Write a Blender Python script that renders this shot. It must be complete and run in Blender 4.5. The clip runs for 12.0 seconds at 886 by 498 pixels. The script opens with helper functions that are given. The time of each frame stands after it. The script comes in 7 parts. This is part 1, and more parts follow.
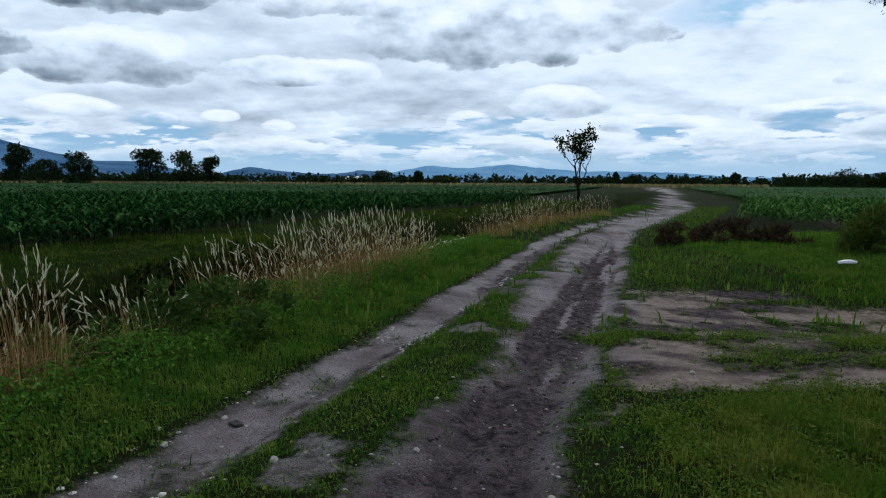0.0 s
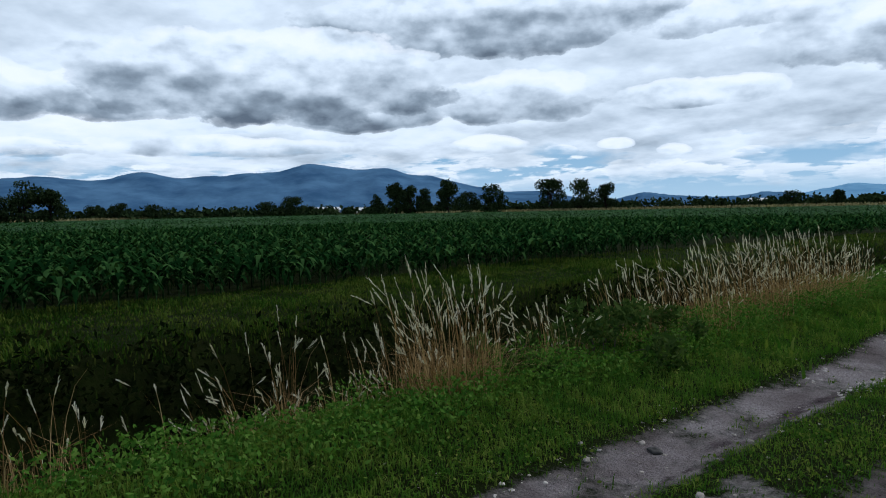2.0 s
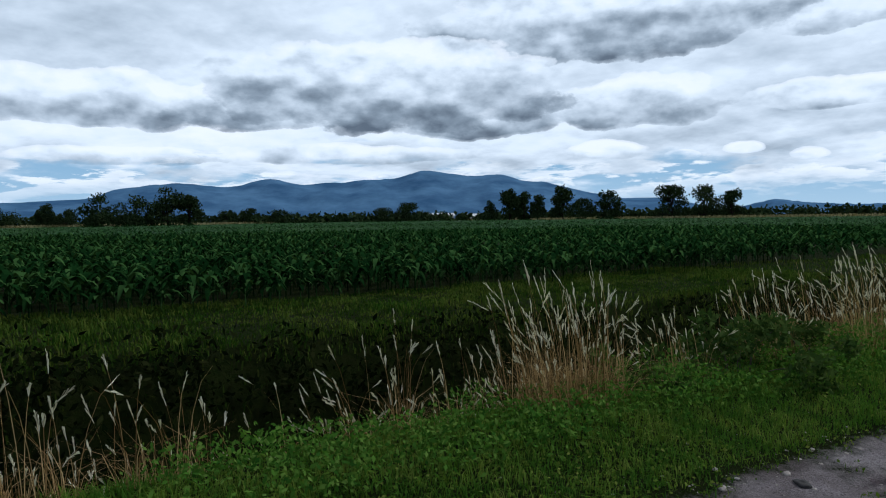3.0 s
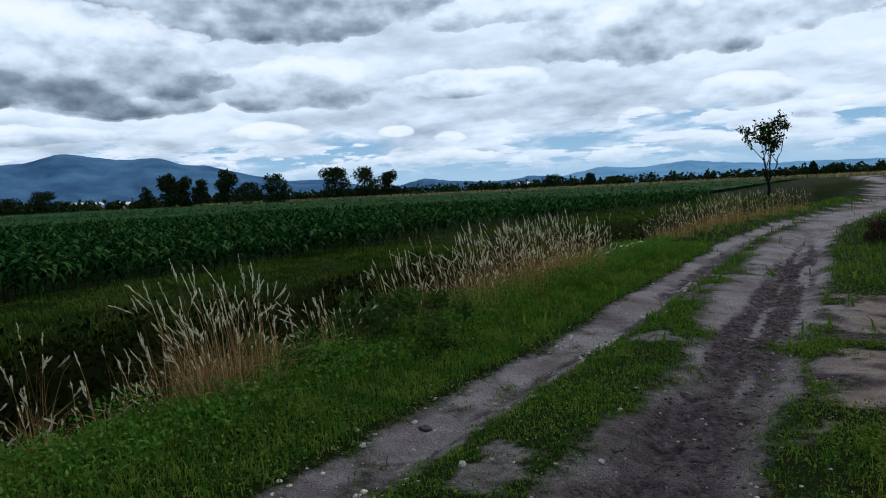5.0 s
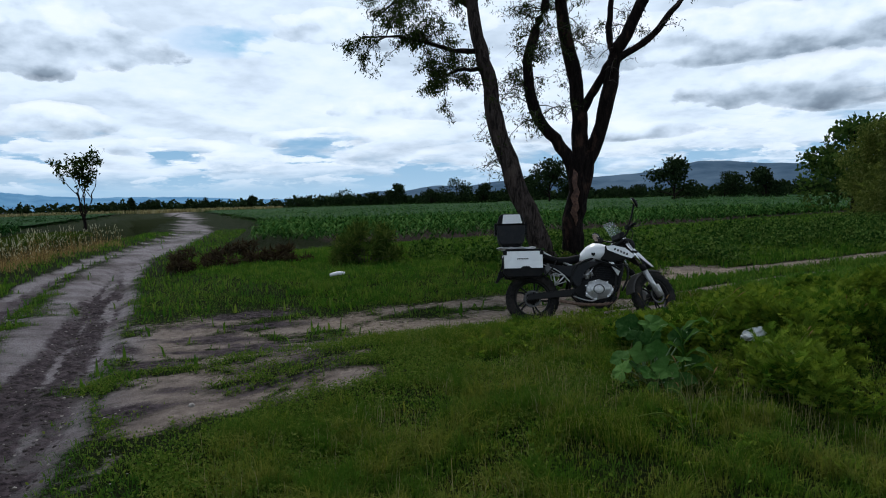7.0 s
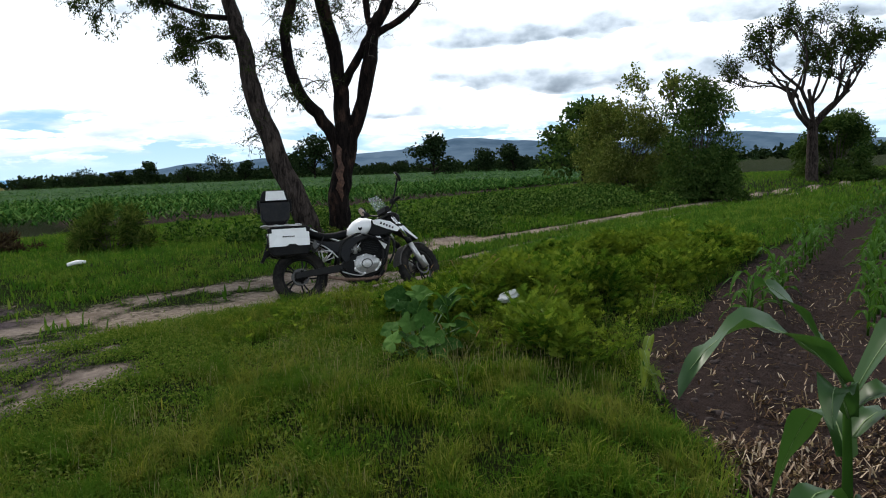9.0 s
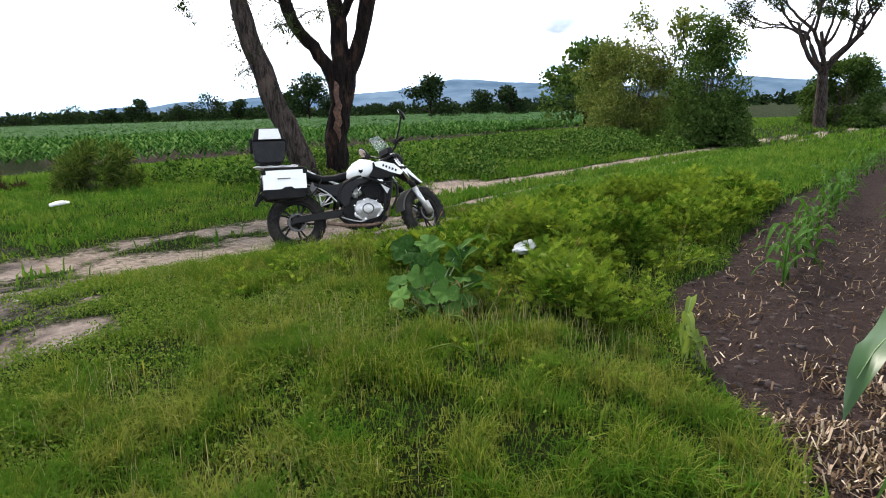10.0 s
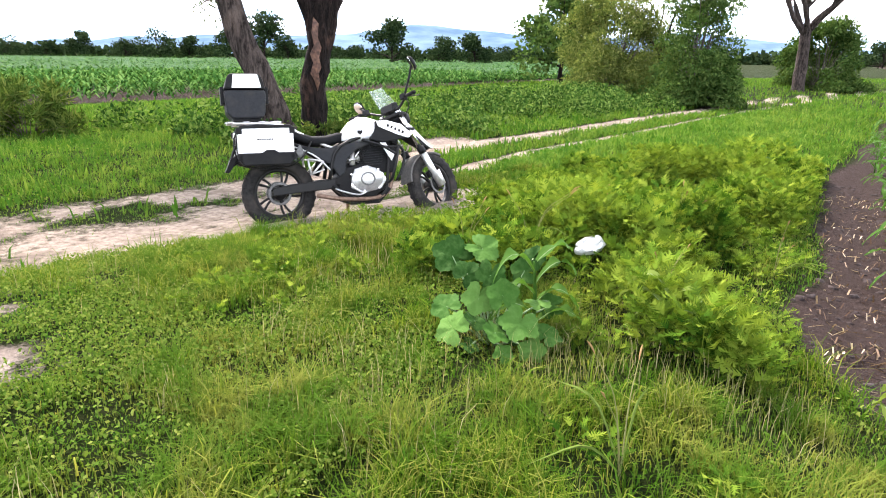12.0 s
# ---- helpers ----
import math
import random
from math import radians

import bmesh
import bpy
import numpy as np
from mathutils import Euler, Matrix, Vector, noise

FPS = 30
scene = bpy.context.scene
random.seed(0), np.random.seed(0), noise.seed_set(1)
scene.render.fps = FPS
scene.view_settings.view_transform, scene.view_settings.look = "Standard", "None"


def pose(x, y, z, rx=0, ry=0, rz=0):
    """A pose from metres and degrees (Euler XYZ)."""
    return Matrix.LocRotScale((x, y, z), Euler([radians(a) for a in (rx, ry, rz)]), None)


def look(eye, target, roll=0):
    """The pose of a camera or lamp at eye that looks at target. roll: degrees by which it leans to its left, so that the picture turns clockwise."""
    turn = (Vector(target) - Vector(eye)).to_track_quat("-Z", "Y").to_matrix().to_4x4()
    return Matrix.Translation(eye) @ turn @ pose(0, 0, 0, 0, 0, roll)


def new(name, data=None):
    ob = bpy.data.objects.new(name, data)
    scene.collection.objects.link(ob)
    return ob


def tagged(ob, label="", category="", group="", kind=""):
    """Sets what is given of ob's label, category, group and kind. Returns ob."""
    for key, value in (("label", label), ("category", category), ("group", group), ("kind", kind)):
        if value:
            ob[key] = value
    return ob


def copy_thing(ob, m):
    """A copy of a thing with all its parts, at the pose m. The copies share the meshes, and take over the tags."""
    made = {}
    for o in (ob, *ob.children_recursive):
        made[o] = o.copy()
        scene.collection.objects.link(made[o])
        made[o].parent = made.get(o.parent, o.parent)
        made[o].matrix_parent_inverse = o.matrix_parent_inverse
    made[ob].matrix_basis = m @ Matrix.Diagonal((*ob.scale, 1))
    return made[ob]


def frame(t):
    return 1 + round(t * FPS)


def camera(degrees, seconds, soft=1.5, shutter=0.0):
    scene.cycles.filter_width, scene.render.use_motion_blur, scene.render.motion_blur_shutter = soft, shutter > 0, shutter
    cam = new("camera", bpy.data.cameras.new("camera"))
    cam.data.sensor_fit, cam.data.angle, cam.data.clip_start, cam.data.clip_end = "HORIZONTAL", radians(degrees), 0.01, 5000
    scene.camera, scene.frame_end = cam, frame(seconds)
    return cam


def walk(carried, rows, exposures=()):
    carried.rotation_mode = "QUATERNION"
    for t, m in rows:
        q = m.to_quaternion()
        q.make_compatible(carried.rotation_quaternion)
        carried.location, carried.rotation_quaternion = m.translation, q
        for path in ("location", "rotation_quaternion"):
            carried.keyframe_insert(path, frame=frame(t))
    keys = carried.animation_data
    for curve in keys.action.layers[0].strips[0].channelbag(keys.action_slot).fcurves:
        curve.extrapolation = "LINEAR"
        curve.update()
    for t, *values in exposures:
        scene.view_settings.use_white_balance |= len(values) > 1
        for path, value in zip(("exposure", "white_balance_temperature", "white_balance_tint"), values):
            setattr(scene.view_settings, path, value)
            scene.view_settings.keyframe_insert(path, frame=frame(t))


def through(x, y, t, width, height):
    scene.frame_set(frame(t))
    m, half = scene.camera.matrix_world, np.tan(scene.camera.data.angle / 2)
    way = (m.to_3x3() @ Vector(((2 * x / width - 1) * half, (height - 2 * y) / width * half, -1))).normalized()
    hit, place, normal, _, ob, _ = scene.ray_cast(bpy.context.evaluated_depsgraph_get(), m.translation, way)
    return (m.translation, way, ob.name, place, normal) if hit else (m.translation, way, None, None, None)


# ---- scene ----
cam = camera(66.4, 12.0, 1.05)
PATH = [
    (0, (-0.067, 0.101, 1.401), (-0.122, 2.091, 1.203), 0.3),
    (0.5, (-0.152, 0.163, 1.388), (-0.534, 2.115, 1.179), 1.0),
    (1, (-0.17, 0.092, 1.396), (-0.863, 1.961, 1.229), -0.3),
    (1.5, (-0.212, 0.095, 1.387), (-1.108, 1.878, 1.254), -0.8),
    (2, (-0.234, 0.073, 1.393), (-1.35, 1.728, 1.278), -1.2),
    (2.5, (-0.349, 0.159, 1.369), (-1.66, 1.667, 1.276), -0.6),
    (2.7, (-0.373, 0.184, 1.367), (-1.758, 1.625, 1.28), -0.6),
    (4.3, (-0.167, 0.007, 1.44), (-1.187, 1.722, 1.303), -1.9),
    (4.5, (-0.167, 0.042, 1.427), (-1.06, 1.827, 1.295), -1.5),
    (5, (-0.084, 0.027, 1.444), (-0.639, 1.941, 1.273), -2.8),
    (5.5, (-0.024, 0.081, 1.442), (-0.188, 2.068, 1.279), -3.0),
    (6, (0.096, 0.114, 1.427), (0.469, 2.073, 1.28), -2.2),
    (6.5, (0.18, 0.108, 1.436), (1.07, 1.894, 1.297), -1.6),
    (7, (0.215, 0.069, 1.438), (1.419, 1.659, 1.293), -1.7),
    (7.5, (0.235, 0.042, 1.44), (1.636, 1.463, 1.297), -1.7),
    (7.7, (0.244, 0.036, 1.442), (1.707, 1.39, 1.279), -1.9),
    (9.3, (0.343, 0.183, 1.394), (2.026, 1.217, 1.085), -2.3),
    (9.5, (0.39, 0.234, 1.373), (2.063, 1.25, 0.964), -1.8),
    (10, (0.643, 0.5, 1.381), (2.282, 1.573, 0.979), -1.7),
    (10.5, (0.837, 0.787, 1.365), (2.463, 1.841, 0.87), -0.9),
    (11, (1.018, 1.102, 1.383), (2.702, 1.982, 0.76), -1.9),
    (11.5, (1.298, 1.377, 1.386), (2.97, 2.305, 0.801), -0.5),
    (12, (1.478, 1.677, 1.401), (3.155, 2.619, 0.854), 0.7),
]

EXPOSURES = [  # seconds, stops, kelvin, tint
    (0.0, -0.06, 5900, 10), (6.5, -0.10, 5900, 10), (7.7, 0.15, 6100, 10), (9.3, 0.9, 6500, 12), (10.0, 1.70, 6550, 15), (10.5, 1.90, 6600, 18), (11.0, 2.4, 6650, 19), (11.5, 2.95, 6650, 20), (12.0, 2.85, 6650, 19),
]
walk(cam, [(t, look(eye, target, roll)) for t, eye, target, roll in PATH], EXPOSURES)


# ---------------------------------------------------------------- small tools
def part(name, bm, material, parent=None, label="", smooth=False):
    """Links a bmesh as one mesh object, under a thing or a part."""
    me = bpy.data.meshes.new(name)
    bm.to_mesh(me)
    bm.free()
    if smooth:
        me.polygons.foreach_set("use_smooth", np.ones(len(me.polygons), bool))
    me.materials.append(material)
    ob = new(name, me)
    if parent is not None:
        ob.parent = parent
    return tagged(ob, label)


def empty(name, m, label, category, group=""):
    ob = new(name)
    ob.empty_display_size = 0.1
    ob.matrix_basis = m
    return tagged(ob, label, category, group)


def mesh_np(name, verts, loops, sides, material, smooth=False, parent=None):
    """A mesh object out of number arrays; sides is the corner count of each face."""
    verts, loops, sides = np.asarray(verts, np.float32), np.asarray(loops, np.int32), np.asarray(sides, np.int32)
    me = bpy.data.meshes.new(name)
    me.vertices.add(len(verts))
    me.vertices.foreach_set("co", verts.ravel())
    me.loops.add(len(loops))
    me.loops.foreach_set("vertex_index", loops)
    me.polygons.add(len(sides))
    me.polygons.foreach_set("loop_start", np.concatenate([[0], np.cumsum(sides)[:-1]]).astype(np.int32))
    if smooth:
        me.polygons.foreach_set("use_smooth", np.ones(len(sides), bool))
    me.update(calc_edges=True)
    me.materials.append(material)
    ob = new(name, me)
    if parent is not None:
        ob.parent = parent
    return ob


class Soup:
    """Gathers many small pieces for one mesh."""

    def __init__(self):
        self.v, self.l, self.s, self.n = [], [], [], 0

    def add(self, verts, faces):
        """verts (k, p, 3): k copies of a piece with p corners; faces: index lists of one piece, all of one length."""
        verts = np.asarray(verts, float)
        k, p = verts.shape[:2]
        faces = np.asarray(faces)
        self.v.append(verts.reshape(-1, 3))
        self.l.append((faces[None] + (self.n + p * np.arange(k))[:, None, None]).reshape(-1))
        self.s.append(np.full(k * len(faces), faces.shape[1]))
        self.n += k * p

    def build(self, name, material, smooth=False, parent=None):
        return mesh_np(name, np.concatenate(self.v), np.concatenate(self.l), np.concatenate(self.s), material, smooth, parent)


RNG = np.random.RandomState(5)
LATTICE = np.random.RandomState(11).rand(256, 256)


def vnoise(x, y, size, octaves=3):
    """Smooth value noise, 0 to 1, with features of that size in metres."""
    x, y, out, gain, total = np.asarray(x, float) / size, np.asarray(y, float) / size, 0, 1, 0
    for o in range(octaves):
        i, j = np.floor(x).astype(int), np.floor(y).astype(int)
        u, v = x - i, y - j
        u, v = u * u * (3 - 2 * u), v * v * (3 - 2 * v)
        g = lambda a, b: LATTICE[(i + a + 37 * o) & 255, (j + b + 91 * o) & 255]
        out = out + gain * ((g(0, 0) * (1 - u) + g(1, 0) * u) * (1 - v) + (g(0, 1) * (1 - u) + g(1, 1) * u) * v)
        total += gain
        gain *= 0.5
        x, y = x * 2.03 + 5.2, y * 2.03 + 1.7
    return out / total


def step(a, b, x):
    t = np.clip((np.asarray(x, float) - a) / (b - a), 0, 1)
    return t * t * (3 - 2 * t)


# ---------------------------------------------------------------- sky and light
SUN_AZ, SUN_EL = 28.0, 52.0  # degrees: right of straight ahead, above the ground


def node(nt, kind, at=None, **put):
    n = nt.nodes.new("ShaderNode" + kind)
    for k, v in put.items():
        if k in n.inputs:
            n.inputs[k].default_value = v
        else:
            setattr(n, k, v)
    return n


def maths(nt, op, a, b=None, c=None, clamp=False):
    n = nt.nodes.new("ShaderNodeMath")
    n.operation, n.use_clamp = op, clamp
    for k, v in enumerate((a, b, c)):
        if v is None:
            continue
        if isinstance(v, (int, float)):
            n.inputs[k].default_value = v
        else:
            nt.links.new(v, n.inputs[k])
    return n.outputs[0]


def vmath(nt, op, a, b=None):
    n = nt.nodes.new("ShaderNodeVectorMath")
    n.operation = op
    for k, v in enumerate((a, b)):
        if v is None:
            continue
        if isinstance(v, (tuple, list)):
            n.inputs[k].default_value = v
        else:
            nt.links.new(v, n.inputs[k])
    return n


def ramp(nt, fac, stops, smooth=False):
    n = nt.nodes.new("ShaderNodeValToRGB")
    el = n.color_ramp.elements
    n.color_ramp.interpolation = "EASE" if smooth else "LINEAR"
    while len(el) < len(stops):
        el.new(0.5)
    for e, (p, c) in zip(el, stops):
        e.position = p
        e.color = (c, c, c, 1) if isinstance(c, (int, float)) else (*c, 1)
    nt.links.new(fac, n.inputs[0])
    return n.outputs[0]


def mix(nt, fac, a, b, kind="MIX"):
    n = nt.nodes.new("ShaderNodeMix")
    n.data_type, n.blend_type = "RGBA", kind
    for k, v in ((0, fac), (6, a), (7, b)):
        if isinstance(v, (int, float)):
            n.inputs[k].default_value = v
        elif isinstance(v, tuple):
            n.inputs[k].default_value = (*v, 1)
        else:
            nt.links.new(v, n.inputs[k])
    return n.outputs[2]


def noise_tex(nt, vec, scale, detail=4, rough=0.55, distortion=0.0):
    n = node(nt, "TexNoise", Scale=scale, Detail=detail, Roughness=rough, Distortion=distortion)
    if vec is not None:
        nt.links.new(vec, n.inputs["Vector"])
    return n.outputs["Fac"]


GAP = (19.5, 12.7, 5.0, 1.5)  # a patch of clear sky: bearing, height, half width, half height in degrees
CLOUDS = (  # bearing, height, half width, half height in degrees, how dark beneath; far ones first
    (-9.5, 3.9, 1.5, 0.5, 0.15), (-15, 4.4, 1.3, 0.55, 0.2), (-24, 4.7, 1.2, 0.45, 0.1), (-19.5, 5.1, 1.5, 0.55, 0.1), (-30, 5.3, 3.0, 0.85, 0.15), (-52, 5.3, 9, 0.9, 0.4), (-69, 5.0, 8, 0.8, 0.4),
    (0.6, 4.8, 1.7, 1.0, 0.1), (16, 4.6, 5, 0.8, 0.25), (27, 5.2, 5, 0.9, 0.25), (50, 5.0, 7, 0.9, 0.45), (8, 6.4, 3.8, 1.4, 0.3), (38, 7.6, 8, 1.3, 0.25), (33, 13.8, 9, 1.7, 0.25), (-13, 8.6, 6, 1.2, 0.3),
    (-27.5, 8.8, 6.5, 2.4, 0.6), (-72, 8.9, 13, 2.2, 0.6), (-12, 14.4, 9, 1.8, 0.45), (60, 11.4, 16, 2.2, 0.45), (88, 11.5, 12, 2.8, 0.55), (74, 7.6, 16, 2.3, 0.62), (3, 12.2, 12.0, 3.6, 0.55),
    (-30, 15.2, 14, 3.6, 0.72), (-58, 9.0, 8, 2.2, 0.7), (-41, 8.2, 8, 1.9, 0.75), (-48, 10.4, 14, 3.8, 0.80),
)


def build_sky():
    world = bpy.data.worlds.new("sky")
    scene.world = world
    world.use_nodes = True
    nt = world.node_tree
    nt.nodes.clear()
    way = node(nt, "TexCoord").outputs["Generated"]
    xyz = nt.nodes.new("ShaderNodeSeparateXYZ")
    nt.links.new(way, xyz.inputs[0])
    x, y, z = xyz.outputs
    # clear sky
    clear = node(nt, "TexSky", sky_type="NISHITA", sun_disc=False)
    clear.sun_elevation, clear.sun_rotation = radians(SUN_EL), radians(SUN_AZ)
    clear.air_density, clear.dust_density = 1.2, 1.5
    blue = vmath(nt, "MULTIPLY", clear.outputs[0], (0.065, 0.085, 0.092)).outputs[0]
    bearing = maths(nt, "ARCTAN2", x, y)
    rise = maths(nt, "ARCSINE", z)

    def joined(a, b, c):
        n = nt.nodes.new("ShaderNodeCombineXYZ")
        for k, v in enumerate((a, b, c)):
            if isinstance(v, (int, float)):
                n.inputs[k].default_value = v
            else:
                nt.links.new(v, n.inputs[k])
        return n.outputs[0]

    def place(az, el, wide, high):
        """Where a direction lies in an oval round a bearing and a height, in its half widths."""
        u = maths(nt, "DIVIDE", maths(nt, "SUBTRACT", bearing, radians(az)), radians(wide))
        return u, maths(nt, "DIVIDE", maths(nt, "SUBTRACT", rise, radians(el)), radians(high))

    u, v = place(*GAP)
    gap = maths(nt, "EXPONENT", maths(nt, "MULTIPLY", maths(nt, "ADD", maths(nt, "POWER", maths(nt, "ABSOLUTE", u), 3.0), maths(nt, "POWER", maths(nt, "ABSOLUTE", v), 3.0)), -1.0))
    bias = maths(nt, "MULTIPLY", gap, -0.34)

    def deck_noise(lift, scale, seed, detail, billow):
        """Cloud thickness on a flat layer overhead, seen in perspective; lift looks a little higher up."""
        over = maths(nt, "ADD", maths(nt, "MAXIMUM", maths(nt, "ADD", z, lift), 0.0), 0.20)
        at = joined(maths(nt, "DIVIDE", x, over), maths(nt, "DIVIDE", y, over), seed)
        thick = noise_tex(nt, at, scale, detail, 0.54, 0.0)
        if billow:
            cells = node(nt, "TexVoronoi", Scale=scale * 3.1, Detail=3.0, Roughness=0.55)
            cells.feature, cells.normalize = "F1", True
            nt.links.new(at, cells.inputs["Vector"])
            thick = maths(nt, "MULTIPLY_ADD", maths(nt, "SUBTRACT", 0.36, cells.outputs["Distance"]), billow, thick)
        return thick

    # thin bright layer behind, with faint streaks
    veil = maths(nt, "ADD", deck_noise(0.0, 2.2, 9.1, 7, 0.0), bias)
    back = mix(nt, ramp(nt, veil, [(0.30, 0.0), (0.46, 0.7), (0.60, 1.0)]), (0.62, 0.76, 0.90), (0.89, 0.95, 1.01))
    deck = mix(nt, ramp(nt, veil, [(0.20, 0.0), (0.30, 1.0)]), blue, back)
    # heaped clouds: bright upper rims, grey undersides, darker where they are thick
    big, big_up = deck_noise(0.0, 1.35, 6.2, 6, 0.10), deck_noise(0.030, 1.35, 6.2, 6, 0.10)
    fine, fine_up = deck_noise(0.0, 3.3, 3.7, 6, 0.16), deck_noise(0.013, 3.3, 3.7, 6, 0.16)
    tone = maths(nt, "MULTIPLY_ADD", maths(nt, "SUBTRACT", big, big_up), 1.3, 0.75)
    tone = maths(nt, "MULTIPLY_ADD", maths(nt, "SUBTRACT", fine, fine_up), 0.55, tone)
    tone = maths(nt, "MULTIPLY_ADD", maths(nt, "SUBTRACT", big, 0.5), -0.7, tone, clamp=True)
    shades = [(0.0, (0.12, 0.155, 0.20)), (0.30, (0.29, 0.355, 0.42)), (0.55, (0.57, 0.655, 0.735)), (0.78, (0.83, 0.92, 1.0)), (1.0, (0.98, 1.02, 1.07))]
    body = maths(nt, "ADD", maths(nt, "MULTIPLY_ADD", maths(nt, "SUBTRACT", fine, 0.5), 0.5, big), bias)
    deck = mix(nt, ramp(nt, body, [(0.27, 0.0), (0.33, 1.0)]), deck, ramp(nt, tone, shades))
    # single clouds with a ragged outline, bright tops and flat shaded undersides
    spot = joined(bearing, maths(nt, "MULTIPLY", rise, 1.7), 4.4)
    ragged = maths(nt, "SUBTRACT", noise_tex(nt, spot, 13.0, 7, 0.52), 0.5)
    folds = maths(nt, "SUBTRACT", noise_tex(nt, vmath(nt, "ADD", spot, (3.1, 0.6, 1.2)).outputs[0], 15.0, 5, 0.48), 0.5)
    lower = maths(nt, "SUBTRACT", noise_tex(nt, vmath(nt, "ADD", spot, (3.1, 0.63, 1.2)).outputs[0], 15.0, 5, 0.48), 0.5)
    relief = maths(nt, "MULTIPLY_ADD", maths(nt, "SUBTRACT", folds, lower), 1.3, maths(nt, "MULTIPLY", folds, -0.35))
    heaps = deck
    for az, el, wide, high, dark in CLOUDS:
        u, v = place(az, el, wide, high)
        flat = maths(nt, "MAXIMUM", v, maths(nt, "MULTIPLY", v, -1.35))
        q = maths(nt, "ADD", maths(nt, "MULTIPLY", u, u), maths(nt, "MULTIPLY", flat, flat))
        inside = maths(nt, "MULTIPLY_ADD", ragged, 2.7, maths(nt, "SUBTRACT", 1.25, q))
        tone = maths(nt, "MULTIPLY_ADD", v, 0.20 + 0.34 * dark, 0.92 - 0.50 * dark)
        tone = maths(nt, "ADD", maths(nt, "MULTIPLY_ADD", ragged, -0.55, tone), relief, clamp=True)
        heaps = mix(nt, ramp(nt, inside, [(0.0, 0.0), (0.13, 0.62), (0.45, 0.97)]), heaps, ramp(nt, tone, shades))
    # unseen grey cloud overhead, added to cut the light from above
    deck = mix(nt, ramp(nt, z, [(0.36, 1.0), (0.62, 0.0)], True), (0.30, 0.34, 0.39), heaps)
    # small flat-based heaps in the clear band near the horizon
    def small(lift, seed, wide):
        return noise_tex(nt, joined(maths(nt, "MULTIPLY", bearing, 6.5 / wide), maths(nt, "MULTIPLY", maths(nt, "ADD", rise, lift), 22.0), seed), 1.5, 8, 0.58, 0.1)

    haze = mix(nt, ramp(nt, rise, [(0.0, 0.0), (0.075, 1.0)]), (0.46, 0.64, 0.78), (0.30, 0.50, 0.68))
    for seed, wide, full in ((5.3, 1.7, 0.48), (2.2, 1.0, 0.55)):
        puff = ramp(nt, small(0.0, seed, wide), [(full - 0.015, 0.0), (full + 0.02, 1.0)])
        top = ramp(nt, small(0.010, seed, wide), [(full - 0.06, (0.95, 1.0, 1.03)), (full + 0.03, (0.80, 0.88, 0.95)), (full + 0.13, (0.48, 0.60, 0.71))])
        haze = mix(nt, maths(nt, "MULTIPLY", puff, ramp(nt, rise, [(0.018, 0.0), (0.055, 0.95)])), haze, top)
    whole = mix(nt, ramp(nt, maths(nt, "MULTIPLY_ADD", maths(nt, "SUBTRACT", veil, 0.5), 0.22, z), [(0.045, 0.0), (0.095, 1.0)], True), haze, deck)
    whole = mix(nt, ramp(nt, z, [(-0.02, 0.0), (0.03, 1.0)]), (0.44, 0.62, 0.76), whole)
    out = node(nt, "Background", Strength=1.0)
    nt.links.new(whole, out.inputs["Color"])
    end = nt.nodes.new("ShaderNodeOutputWorld")
    nt.links.new(out.outputs[0], end.inputs[0])


build_sky()
sun_data = bpy.data.lights.new("sun", "SUN")
sun_data.energy, sun_data.angle, sun_data.color = 2.3, radians(11), (1.0, 0.94, 0.83)
sun = new("sun", sun_data)
_az, _el = radians(SUN_AZ), radians(SUN_EL)
sun.matrix_basis = look((math.sin(_az) * math.cos(_el) * 50, math.cos(_az) * math.cos(_el) * 50, math.sin(_el) * 50), (0, 0, 0))


# ---------------------------------------------------------------- materials
def material(name):
    m = bpy.data.materials.new(name)
    m.use_nodes = True
    return m, m.node_tree, m.node_tree.nodes["Principled BSDF"]


def bumped(nt, height, strength, distance, shader):
    b = node(nt, "Bump", Strength=strength, Distance=distance)
    nt.links.new(height, b.inputs["Height"])
    nt.links.new(b.outputs[0], shader.inputs["Normal"])


def worn(name, dark, light, scale, rough=0.6, metal=0.0, bump=0.1, grime=None, spec=0.5, coat=0.0):
    """A surface with grain at one scale and slow stains at another."""
    m, nt, sh = material(name)
    at = node(nt, "TexCoord").outputs["Object"]
    grain, stain = noise_tex(nt, at, scale, 6), noise_tex(nt, at, scale * 0.13, 3)
    col = mix(nt, ramp(nt, grain, [(0.3, 0.0), (0.7, 1.0)]), dark, light)
    if grime:
        col = mix(nt, ramp(nt, stain, [(0.48, 0.0), (0.68, 0.7)]), col, grime)
    nt.links.new(col, sh.inputs["Base Color"])
    nt.links.new(maths(nt, "ADD", maths(nt, "MULTIPLY", stain, 0.25), rough - 0.12, clamp=True), sh.inputs["Roughness"])
    sh.inputs["Metallic"].default_value = metal
    sh.inputs["Specular IOR Level"].default_value = spec
    sh.inputs["Coat Weight"].default_value = coat
    if bump:
        bumped(nt, grain, bump, 0.01, sh)
    return m


